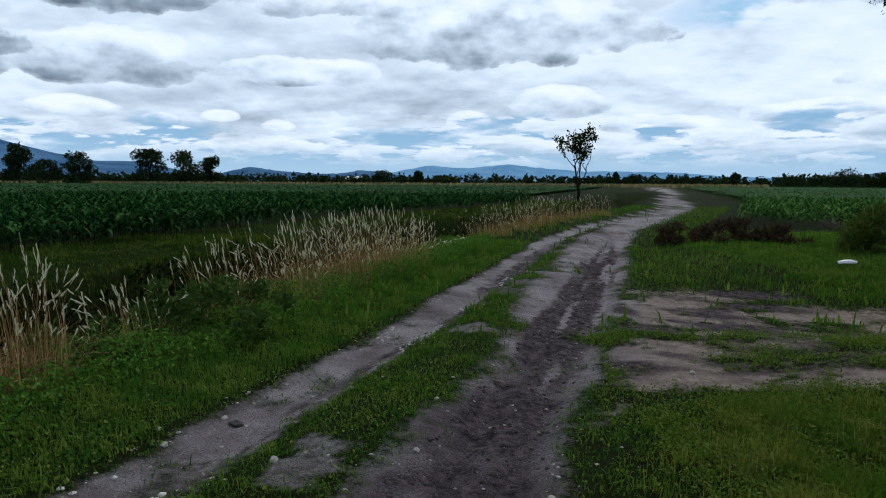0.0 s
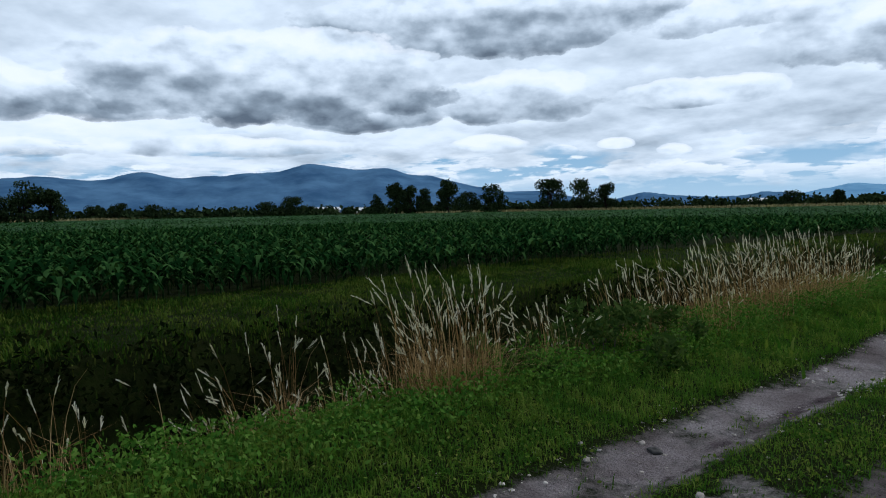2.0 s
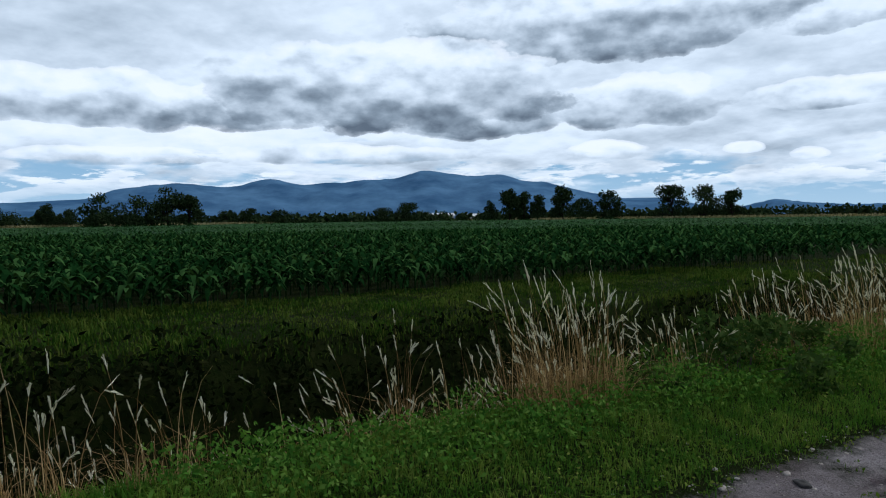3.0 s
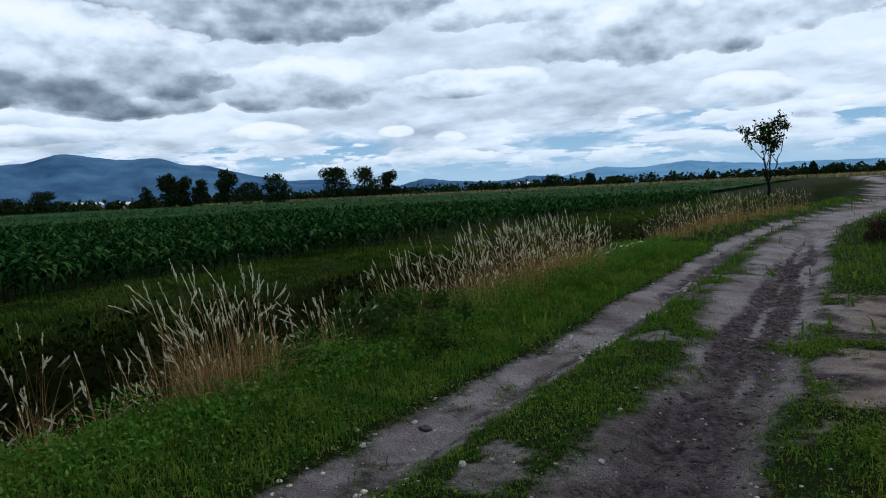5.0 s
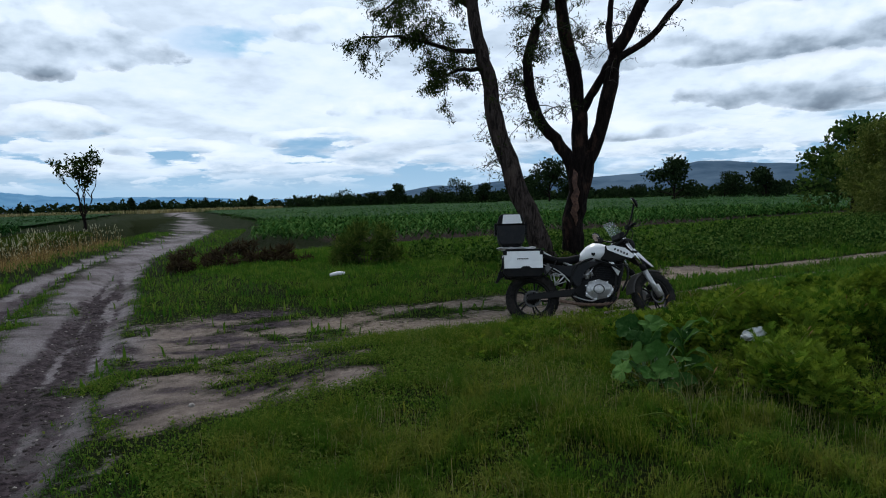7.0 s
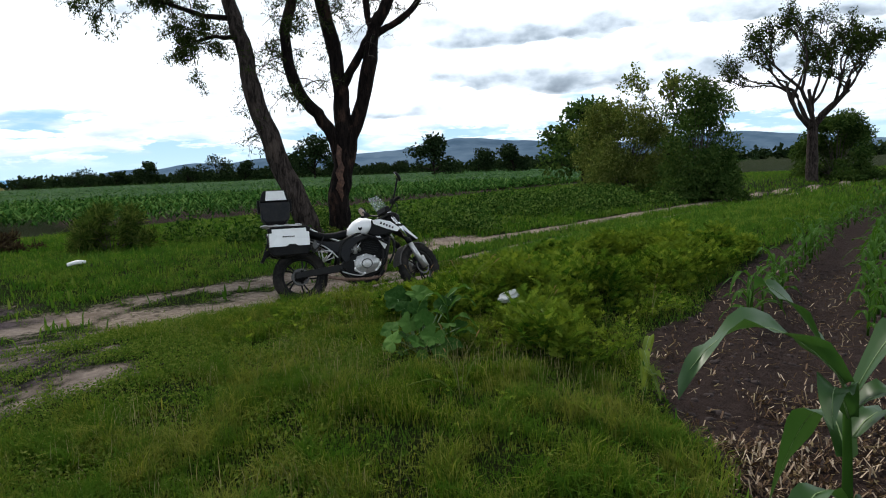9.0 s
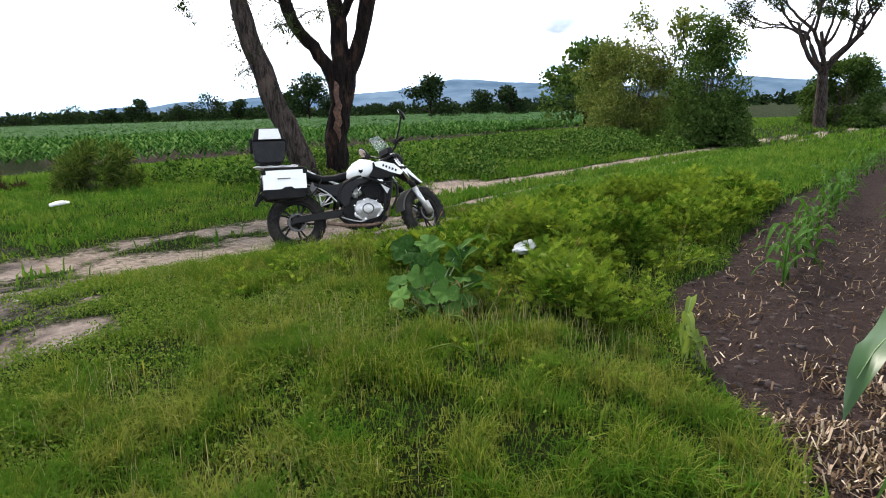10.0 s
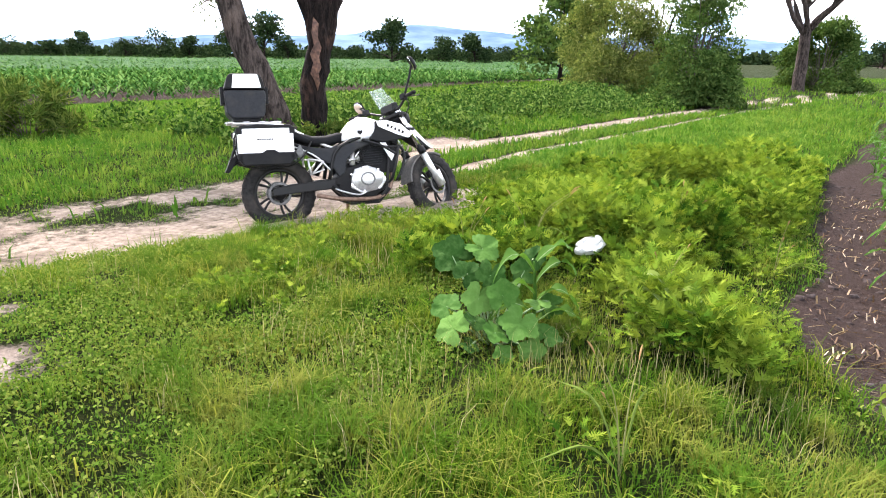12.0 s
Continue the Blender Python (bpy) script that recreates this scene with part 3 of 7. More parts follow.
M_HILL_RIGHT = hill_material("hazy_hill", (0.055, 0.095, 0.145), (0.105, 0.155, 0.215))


def ridge(name, dist, az0, az1, profile, mat_, label, rough=0.06, seed=0.0):
    """A range of hills: az in degrees to the right of straight ahead, profile of (share of the way, height in degrees)."""
    n, m = 220, 14
    t = np.linspace(0, 1, n)
    px, ph = np.array(profile).T
    up = np.interp(t, px, ph)
    k = np.hanning(9)
    up = np.convolve(np.pad(up, 4, "edge"), k / k.sum(), "valid")
    up = up * (1 + rough * (vnoise(t * 60 + seed, t * 0 + seed, 1.0, 4) - 0.5) * 2)
    top = dist * np.tan(np.radians(up)) + 1.4
    az = np.radians(az0 + (az1 - az0) * t)
    v = np.linspace(0, 1, m)
    deep = 0.16 * dist
    r = dist - deep + deep * v[:, None] + 0.03 * dist * (vnoise(t[None] * 40 + seed, v[:, None] * 2 + seed, 1.0, 3) - 0.5) * np.sin(v[:, None] * np.pi)
    z = top[None] * v[:, None] ** 0.75 * (1 + 0.35 * (vnoise(t[None] * 55 + seed, v[:, None] * 5, 1.0, 3) - 0.5) * np.sin(v[:, None] * np.pi)) - 3
    front = np.stack([r * np.sin(az), r * np.cos(az), z], -1)
    back = np.stack([(dist * 1.08) * np.sin(az), (dist * 1.08) * np.cos(az), np.full(n, -3.0)], -1)[None]
    pts = np.concatenate([front, back], 0)
    m += 1
    i = (np.arange(m - 1)[:, None] * n + np.arange(n - 1)[None]).ravel()
    quads = np.stack([i, i + 1, i + n + 1, i + n], 1)
    ob = mesh_np(name, pts.reshape(-1, 3), quads.ravel(), np.full(len(quads), 4), mat_, True)
    return tagged(ob, label, "hills", kind="structure")


def by_az(*rows):
    """Profile in shares of the way from rows of (azimuth, height), both in degrees."""
    a0, a1 = rows[0][0], rows[-1][0]
    return a0, a1, [((a - a0) / (a1 - a0), h) for a, h in rows]


a0, a1, prof = by_az((-110, 0.6), (-95, 1.4), (-86, 1.1), (-78, 1.5), (-71, 1.85), (-68.8, 2.75), (-64.5, 3.05), (-60.8, 2.75), (-57.8, 3.45), (-55, 2.85), (-50, 3.35), (-47.8, 3.35), (-44.9, 4.15), (-43, 3.85), (-40.2, 3.40), (-38.7, 3.80), (-36.9, 3.10), (-34.5, 2.92), (-31.7, 2.03), (-28, 1.41), (-25.8, 1.55), (-22, 0.7), (-20, 0.1))
ridge("hills_wooded", 3300, a0, a1, prof, M_HILL, "long wooded mountain range beyond the fields, coloured blue for haze", 0.05, 2.0)
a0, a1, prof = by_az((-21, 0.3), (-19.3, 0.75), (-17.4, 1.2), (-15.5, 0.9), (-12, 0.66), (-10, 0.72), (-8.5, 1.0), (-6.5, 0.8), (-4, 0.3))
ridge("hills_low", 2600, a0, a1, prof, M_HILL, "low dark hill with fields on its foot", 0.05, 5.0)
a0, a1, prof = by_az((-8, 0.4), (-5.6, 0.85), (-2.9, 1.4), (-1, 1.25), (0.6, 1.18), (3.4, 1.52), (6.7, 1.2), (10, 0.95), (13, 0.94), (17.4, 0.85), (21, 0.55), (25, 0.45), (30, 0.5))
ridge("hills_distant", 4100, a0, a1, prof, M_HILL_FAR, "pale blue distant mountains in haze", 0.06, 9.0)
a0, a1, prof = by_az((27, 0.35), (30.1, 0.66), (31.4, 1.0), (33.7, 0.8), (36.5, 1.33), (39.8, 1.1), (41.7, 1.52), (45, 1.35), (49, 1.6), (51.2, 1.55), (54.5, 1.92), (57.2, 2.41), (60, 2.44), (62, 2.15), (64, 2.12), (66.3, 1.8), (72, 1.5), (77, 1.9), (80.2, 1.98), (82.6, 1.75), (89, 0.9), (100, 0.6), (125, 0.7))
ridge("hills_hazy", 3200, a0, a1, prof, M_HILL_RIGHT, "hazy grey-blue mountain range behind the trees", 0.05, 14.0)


# ---------------------------------------------------------------- limbs and leaves
def tube(soup, pts, radii, sides=6, wob=0.0, rg=None):
    """A bent tapering limb through pts."""
    pts, radii = np.asarray(pts, float), np.asarray(radii, float)
    way = np.gradient(pts, axis=0)
    way /= np.linalg.norm(way, axis=1)[:, None] + 1e-9
    ref = np.where(np.abs(way[:, 2:]) > 0.9, [[1.0, 0, 0]], [[0, 0, 1.0]])
    a = np.cross(way, ref)
    a /= np.linalg.norm(a, axis=1)[:, None] + 1e-9
    b = np.cross(way, a)
    t = np.linspace(0, 2 * np.pi, sides, endpoint=False)
    rad = radii[:, None] * (1 + (wob * (rg.rand(len(pts), sides) - 0.5) if wob else 0))
    ring = pts[:, None] + rad[..., None] * (np.cos(t)[None, :, None] * a[:, None] + np.sin(t)[None, :, None] * b[:, None])
    n = len(pts)
    f = [(i * sides + k, i * sides + (k + 1) % sides, (i + 1) * sides + (k + 1) % sides, (i + 1) * sides + k) for i in range(n - 1) for k in range(sides)]
    soup.add(ring.reshape(1, -1, 3), f)


def curve_pts(pts, n):
    """Smooth line through the given points."""
    pts = np.asarray(pts, float)
    m = len(pts)
    ext = np.vstack([2 * pts[0] - pts[1], pts, 2 * pts[-1] - pts[-2]])
    out = []
    for u in np.linspace(0, m - 1 - 1e-6, n):
        i = int(u)
        t = u - i
        p0, p1, p2, p3 = ext[i : i + 4]
        out.append(0.5 * ((2 * p1) + (-p0 + p2) * t + (2 * p0 - 5 * p1 + 4 * p2 - p3) * t * t + (-p0 + 3 * p1 - 3 * p2 + p3) * t**3))
    return np.array(out)


def leaves(soup, at, size, slim, rg, droop=0.0):
    """A folded leaf of two triangles at each place, turned at random."""
    n = len(at)
    way = rg.normal(size=(n, 3))
    way[:, 2] -= droop
    way /= np.linalg.norm(way, axis=1)[:, None]
    side = np.cross(way, rg.normal(size=(n, 3)))
    side /= np.linalg.norm(side, axis=1)[:, None] + 1e-9
    g = (size * (0.6 + 0.8 * rg.rand(n)))[:, None]
    out = np.stack([at, at + way * g * 0.5 + side * g * slim, at + way * g, at + way * g * 0.45 - side * g * slim], 1)
    soup.add(out, [[0, 1, 2, 3]])


def clump_cloud(rg, centres, radii, count, flat=0.75):
    """Places of leaves in and on uneven clumps, most near the rim."""
    radii = np.asarray(radii, float)
    k = rg.choice(len(centres), size=count, p=radii**2 / (radii**2).sum())
    way = rg.normal(size=(count, 3))
    way /= np.linalg.norm(way, axis=1)[:, None]
    r = radii[k] * (0.35 + 0.7 * rg.rand(count) ** 0.6)
    return np.asarray(centres)[k] + way * r[:, None] * np.array([1, 1, flat])


# ---------------------------------------------------------------- grass
def blades(soup, x, y, z, tall, wide, bend, seed=1):
    """Curved tapering blades, one at each place."""
    r = np.random.RandomState(seed)
    n = len(x)
    yaw, lean = r.rand(n) * 2 * np.pi, bend * (0.3 + 1.1 * r.rand(n))
    c, s = np.cos(yaw), np.sin(yaw)
    out = np.zeros((n, 5, 3))
    for k, (up, side) in enumerate(((0, -1), (0, 1), (0.55, 0.72), (0.55, -0.72), (1.0, 0))):
        fall = lean * up**2
        along = tall * fall
        rise = tall * up * (1 - 0.35 * fall)
        out[:, k, 0] = x + c * along - s * side * wide / 2
        out[:, k, 1] = y + s * along + c * side * wide / 2
        out[:, k, 2] = z + rise - (0.02 if up == 0 else 0)
    soup.add(out, [[0, 1, 2, 3]])
    soup.n -= n * 5
    soup.l.append((np.array([[3, 2, 4]])[None] + (soup.n + 5 * np.arange(n))[:, None, None]).reshape(-1))
    soup.s.append(np.full(n, 3))
    soup.n += n * 5


def scattered(n, x0, x1, y0, y1, keep, seed):
    """Random places in a rectangle, thinned out by keep(x, y), a chance from 0 to 1."""
    r = np.random.RandomState(seed)
    x, y = x0 + (x1 - x0) * r.rand(n), y0 + (y1 - y0) * r.rand(n)
    ok = r.rand(n) < keep(x, y)
    return x[ok], y[ok]


def grassy(x, y):
    """How much grass grows there, 0 to 1."""
    dirt, mud, soil, _ = covers(x, y)
    d = x - road_x(y)
    bare = step(0.18, 0.66, np.maximum(dirt, mud))
    thin = 1 - 0.15 * np.exp(-((d / 0.5) ** 2))
    return np.clip((1 - bare) * (1 - step(0.25, 0.7, soil)) * thin, 0, 1) * (0.55 + 0.45 * step(0.3, 0.6, vnoise(x, y, 0.35, 2)))


def build_grass():
    s = Soup()
    # lush knee-deep grass between the road, the path and the tilled strip
    lush = lambda x, y: grassy(x, y) * step(-0.6, 0.3, y) * step(0.3, 1.0, x - road_x(y) - 1.2) * step(-0.5, -1.1, y - path_y(x)) * step(-0.1, 0.25, y - soil_edge(x)) * (1 - step(3.7, 4.5, y) * step(4.3, 3.2, x)) * (1 - 0.75 * step(4.7, 5.3, x) * step(2.5, 2.0, y - soil_edge(x)))
    x, y = scattered(520000, 0.3, 9.0, -0.6, 6.4, lambda x, y: lush(x, y) * (0.45 + 0.55 * step(0.36, 0.54, vnoise(x, y, 0.22, 2))), 1)
    n = len(x)
    tuft = vnoise(x, y, 0.22, 2)
    kind = vnoise(x + 11, y + 4, 0.9, 3)
    tall = (0.03 + 0.075 * RNG.rand(n)) * (0.18 + 0.8 * kind + 1.5 * step(0.40, 0.72, tuft))
    blades(s, x, y, height(x, y), tall, 0.0032 + 0.0036 * RNG.rand(n), 0.92, 2)
    ob = s.build("lush_grass", M_GRASS)
    tagged(ob, "lush green meadow grass with yellowed tips beside the path", "grass", kind="stuff")
    # fine seed stems that stand out of it
    s = Soup()
    x, y = scattered(22000, 0.8, 8.0, 0.0, 5.6, lambda x, y: lush(x, y) * (0.04 + 0.96 * step(0.46, 0.66, vnoise(x, y, 0.7, 3))), 3)
    n = len(x)
    blades(s, x, y, height(x, y), 0.08 + 0.14 * RNG.rand(n) ** 1.5, 0.0022 + 0.0018 * RNG.rand(n), 0.45, 4)
    tagged(s.build("seed_stems", M_SEED_STEM), "fine straw-coloured seed stems standing out of the meadow", "grass", kind="stuff")
    s = Soup()
    x, y = scattered(3200, 0.8, 9.0, 0.0, 6.0, lambda x, y: lush(x, y) * step(0.45, 0.7, vnoise(x, y, 0.5, 2)), 23)
    n = len(x)
    blades(s, x, y, height(x, y), 0.10 + 0.13 * RNG.rand(n), 0.005 + 0.005 * RNG.rand(n), 1.2, 24)
    tagged(s.build("long_grass", M_GRASS), "longer arching grass blades standing out of the meadow", "grass", kind="stuff")
    # broad-leaved creeping herbs between the blades
    s = Soup()
    x, y = scattered(210000, 0.8, 8.0, 0.0, 6.2, lambda x, y: lush(x, y) * step(0.50, 0.62, vnoise(x + 5, y + 8, 1.3, 3)), 25)
    at = np.stack([x, y, height(x, y) + 0.02 + 0.07 * RNG.rand(len(x))], -1)
    leaves(s, at, 0.021, 0.24, np.random.RandomState(26), -0.3)
    tagged(s.build("creeping_herbs", M_LOW), "creeping small-leaved blue-green herbs in the meadow", "herbs", kind="stuff")
    # short turf on the verges, the crown of the road and the turning
    s = Soup()
    x, y = scattered(300000, -4.6, 9.5, 0.6, 15.0, lambda x, y: grassy(x, y) * (1 - lush(x, y)) * step(-3.4, -2.5, x - road_x(y)) * (0.35 + 0.65 * step(13, 5, y)), 5)
    n = len(x)
    tall = (0.022 + 0.046 * RNG.rand(n)) * (0.35 + 1.3 * vnoise(x, y, 0.35, 3)) * (1 + 0.8 * step(-1.5, -2.2, x - road_x(y)) + 0.9 * step(1.2, 2.2, y - path_y(x)) * step(1.5, 2.5, x - road_x(y)))
    blades(s, x, y, height(x, y), tall, 0.004 + 0.0045 * RNG.rand(n), 1.15, 6)
    y = 2.0 + 12.0 * np.random.RandomState(33).rand(38000) ** 1.4
    x = road_x(y) + np.random.RandomState(34).uniform(-0.5, 0.5, 38000)
    ok = np.random.RandomState(35).rand(38000) < grassy(x, y)
    x, y = x[ok], y[ok]
    n = len(x)
    blades(s, x, y, height(x, y), (0.014 + 0.032 * RNG.rand(n)) * (0.5 + vnoise(x, y, 0.3, 2)), 0.003 + 0.0035 * RNG.rand(n), 1.2, 36)
    x, y = scattered(45000, -6.0, 9.0, -9.0, 1.2, lambda x, y: grassy(x, y) * step(-3.4, -2.5, x - road_x(y)) * step(-9, -4, y), 37)
    n = len(x)
    blades(s, x, y, height(x, y), 0.05 + 0.08 * RNG.rand(n), 0.009 + 0.010 * RNG.rand(n), 0.9, 38)
    x, y = scattered(70000, -6.0, 40.0, 6.0, 40.0, lambda x, y: grassy(x, y) * step(-3.4, -2.5, x - road_x(y)) * step(18.2, 17.4, np.where(x - road_x(y) > 3, y, 0)), 7)
    n = len(x)
    blades(s, x, y, height(x, y), 0.07 + 0.13 * RNG.rand(n), 0.018 + 0.02 * RNG.rand(n), 0.7, 8)
    x, y = scattered(110000, 4.5, 19.0, 6.2, 18.8, lambda x, y: grassy(x, y) * step(1.5, 2.2, x - road_x(y)) * step(0.9, 1.4, y - path_y(x)), 27)
    n = len(x)
    blades(s, x, y, height(x, y), (0.04 + 0.11 * RNG.rand(n)) * (0.4 + 1.1 * vnoise(x, y, 1.1, 3)), 0.010 + 0.010 * RNG.rand(n), 0.95, 28)
    x, y = scattered(60000, 8.5, 60.0, -10.0, 18.0, lambda x, y: grassy(x, y) * step(-0.1, 0.4, y - soil_edge(x)), 9)
    n = len(x)
    blades(s, x, y, height(x, y), 0.08 + 0.16 * RNG.rand(n), 0.02 + 0.022 * RNG.rand(n), 0.8, 10)
    x, y = scattered(130000, 8.0, 24.0, 0.0, 9.0, lambda x, y: grassy(x, y) * step(-0.05, 0.3, y - soil_edge(x)) * step(26, 10, x) ** 0.5 * (1 - 0.8 * step(0.6, 1.2, y - path_y(x))), 29)
    n = len(x)
    blades(s, x, y, height(x, y), (0.05 + 0.13 * RNG.rand(n)) * (0.4 + 1.1 * vnoise(x, y, 0.9, 3)), 0.010 + 0.012 * RNG.rand(n), 1.0, 30)
    tagged(s.build("turf", M_TURF), "short green turf on the verges and between the wheel ruts", "grass", kind="stuff")
    # low round leaves in the turf
    s = Soup()
    x, y = scattered(110000, -4.0, 9.0, 0.4, 12.0, lambda x, y: grassy(x, y) * step(0.42, 0.62, vnoise(x + 3, y, 0.9, 3)) * step(-3.2, -2.4, x - road_x(y)), 15)
    at = np.stack([x, y, height(x, y) + 0.012 + 0.05 * RNG.rand(len(x))], -1)
    leaves(s, at, 0.022, 0.32, np.random.RandomState(16), 0.0)
    x, y = scattered(120000, 1.0, 4.8, 2.9, 6.3, lambda x, y: grassy(x, y) * (0.25 + 0.75 * step(0.40, 0.58, vnoise(x + 8, y + 1, 0.35, 3))), 39)
    at = np.stack([x, y, height(x, y) + 0.010 + 0.055 * np.random.RandomState(40).rand(len(x))], -1)
    leaves(s, at, 0.018, 0.30, np.random.RandomState(41), -0.2)
    tagged(s.build("low_herbs", M_LOW), "low round-leaved green herbs in the turf", "herbs", kind="stuff")
    # grass along the ditch and on its far bank, set out by the distance from the road
    def strip(n, d0, d1, y0, y1, seed):
        r = np.random.RandomState(seed)
        y = y0 + (y1 - y0) * r.rand(n)
        return road_x(y) + d0 + (d1 - d0) * r.rand(n), y

    s = Soup()
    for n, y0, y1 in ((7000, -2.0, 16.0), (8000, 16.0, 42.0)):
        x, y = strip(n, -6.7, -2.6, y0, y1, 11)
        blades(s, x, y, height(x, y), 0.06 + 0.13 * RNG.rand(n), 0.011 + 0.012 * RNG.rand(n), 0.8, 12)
    tagged(s.build("rank_grass", M_RANK_SHADE), "rank green grass in the ditch, coloured dark for the shade there", "grass", kind="stuff")
    s = Soup()
    for n, y0, y1 in ((46000, -3.0, 16.0), (18000, 16.0, 48.0)):
        x, y = strip(n, -9.9, -6.1, y0, y1, 17)
        far = 1 + step(12, 30, y)
        blades(s, x, y, height(x, y), (0.04 + 0.12 * RNG.rand(n)) * (0.2 + 1.8 * vnoise(x, y, 0.8, 3) ** 2), (0.010 + 0.012 * RNG.rand(n)) * far, 0.85, 18)
    tagged(s.build("bank_grass", M_BANK), "green grass on the far bank of the ditch", "grass", kind="stuff")
    s = Soup()
    n = 52000
    x, y = strip(n, -2.75, -1.1, 0.8, 16.0, 19)
    blades(s, x, y, height(x, y), (0.03 + 0.08 * RNG.rand(n)) * (0.2 + 1.5 * vnoise(x, y, 0.45, 3)), 0.004 + 0.005 * RNG.rand(n), 1.05, 20)
    tagged(s.build("verge_grass", M_TURF), "thick green grass on the verge between ditch and road", "grass", kind="stuff")


build_grass()


# ---------------------------------------------------------------- corn
def corn_template(leaves, segs, tall, r, stalk=True):
    """One maize plant: a tapering stalk and arching, folded leaves. Returns its corners and faces (quads)."""
    v, f = [], []
    if stalk:
        for k in range(3):
            for ring, (h, w) in enumerate(((0, 0.013), (0.75 * tall, 0.006))):
                v.append((w * math.cos(k * 2.094), w * math.sin(k * 2.094), h))
        for k in range(3):
            a, b = 2 * k, 2 * ((k + 1) % 3)
            f.append((a, b, b + 1, a + 1))
    for k in range(leaves):
        yaw = k * math.pi + r.uniform(-0.6, 0.6) + (k // 2) * 0.5
        h0 = tall * (0.26 + 0.50 * k / max(1, leaves - 1))
        size = tall * r.uniform(0.55, 0.8)
        wide = 0.055 * tall * r.uniform(0.8, 1.2) + 0.012
        c, s = math.cos(yaw), math.sin(yaw)
        base = len(v)
        droop = r.uniform(0.7, 1.25)
        for q in range(segs + 1):
            t = q / segs
            along = size * (0.62 * t + 0.06 * t * t)
            up = size * (0.95 * t - droop * t * t)
            w = wide * (0.55 + 1.6 * t - 2.1 * t * t) if q < segs else 0.003
            for side in (-1, 1):
                v.append((c * along - s * side * w, s * along + c * side * w, h0 + up + 0.25 * w))
        for q in range(segs):
            a = base + 2 * q
            f.append((a, a + 1, a + 3, a + 2))
    return np.array(v), np.array(f)


def planted(soup, templates, x, y, size, seed):
    r = np.random.RandomState(seed)
    kind = r.randint(len(templates), size=len(x))
    z, yaw = height(x, y), r.rand(len(x)) * 2 * np.pi
    for k, (v, f) in enumerate(templates):
        i = kind == k
        if not i.any():
            continue
        c, s, g = np.cos(yaw[i])[:, None], np.sin(yaw[i])[:, None], size[i][:, None]
        out = np.stack([x[i][:, None] + g * (c * v[:, 0] - s * v[:, 1]), y[i][:, None] + g * (s * v[:, 0] + c * v[:, 1]), z[i][:, None] + g * v[:, 2] - 0.01], -1)
        soup.add(out, f)


def corn_field(name, across, along, inside, seed, label, mat_):
    """Rows of maize on a slanting grid; inside(x, y) tells where it grows. Thinner and coarser the farther it stands."""
    r = random.Random(seed)
    fine = [corn_template(8, 4, 0.62, r) for _ in range(6)]
    rough = [corn_template(7, 2, 0.62, r, False) for _ in range(5)]
    coarse = [corn_template(6, 1, 0.70, r, False) for _ in range(4)]
    s = Soup()
    rg = np.random.RandomState(seed)
    for lo, hi, row, gap, temp, grow in ((0, 21, 0.66, 0.19, fine, 1.0), (21, 46, 0.78, 0.33, rough, 1.12), (46, 95, 1.5, 0.75, coarse, 1.4), (95, 210, 3.4, 1.9, coarse, 1.6)):
        a = np.arange(-hi, hi, row)
        b = np.arange(-hi, hi, gap)
        a, b = (g.ravel() for g in np.meshgrid(a, b))
        a, b = a + rg.normal(0, 0.06 * row / 0.72, len(a)), b + rg.normal(0, 0.3 * gap, len(b))
        x, y = across[0] * a + along[0] * b, across[1] * a + along[1] * b
        far = np.hypot(x, y)
        ok = (far >= lo) & (far < hi) & inside(x, y) & (y > -0.6 * np.abs(x) - 4) & (rg.rand(len(x)) > 0.04)
        x, y = x[ok], y[ok]
        planted(s, temp, x, y, grow * (0.78 + 0.34 * rg.rand(len(x)) + 0.25 * (vnoise(x, y, 6, 2) - 0.5)), seed + 1)
    return tagged(s.build(name, mat_), label, "corn", kind="stuff")


def left_field(x, y):
    d = x - road_x(y)
    return (d < -9.05 + 0.3 * (vnoise(x, y, 2, 2) - 0.5)) & (y < 200) & (x > -215)


def right_front(x):
    return np.interp(x, [6, 9, 12, 15, 26, 40, 80], [34, 25, 19.5, 18.2, 17.6, 16.2, 11])


def right_field(x, y):
    d = x - road_x(y)
    return (d > 4.0) & (y > right_front(x) + 0.8 * (vnoise(x, y, 2, 2) - 0.5)) & (y < 205) & (x < 205) & (y > 0.12 * x + 6)


corn_field("corn_field", (0.95, -0.31), (0.31, 0.95), left_field, 21, "wide field of knee-high dark green maize in rows", M_CORN)
corn_field("corn_field", (0.3, 0.95), (0.95, -0.3), right_field, 22, "field of light green maize beyond the side path", M_CORN_LIGHT)


def canopy_material():
    m, nt, sh = material("corn_canopy")
    pos = node(nt, "NewGeometry").outputs["Position"]
    n1, n2 = noise_tex(nt, pos, 0.6, 6, 0.7), noise_tex(nt, pos, 0.035, 3)
    col = mix(nt, ramp(nt, n1, [(0.35, 0.0), (0.68, 1.0)]), (0.007, 0.028, 0.007), (0.026, 0.082, 0.022))
    col = mix(nt, ramp(nt, n2, [(0.4, 0.0), (0.65, 0.5)]), col, (0.035, 0.075, 0.022))
    nt.links.new(col, sh.inputs["Base Color"])
    sh.inputs["Roughness"].default_value = 0.9
    sh.inputs["Specular IOR Level"].default_value = 0.05
    bumped(nt, n1, 1.0, 0.5, sh)
    return m


M_CANOPY = canopy_material()


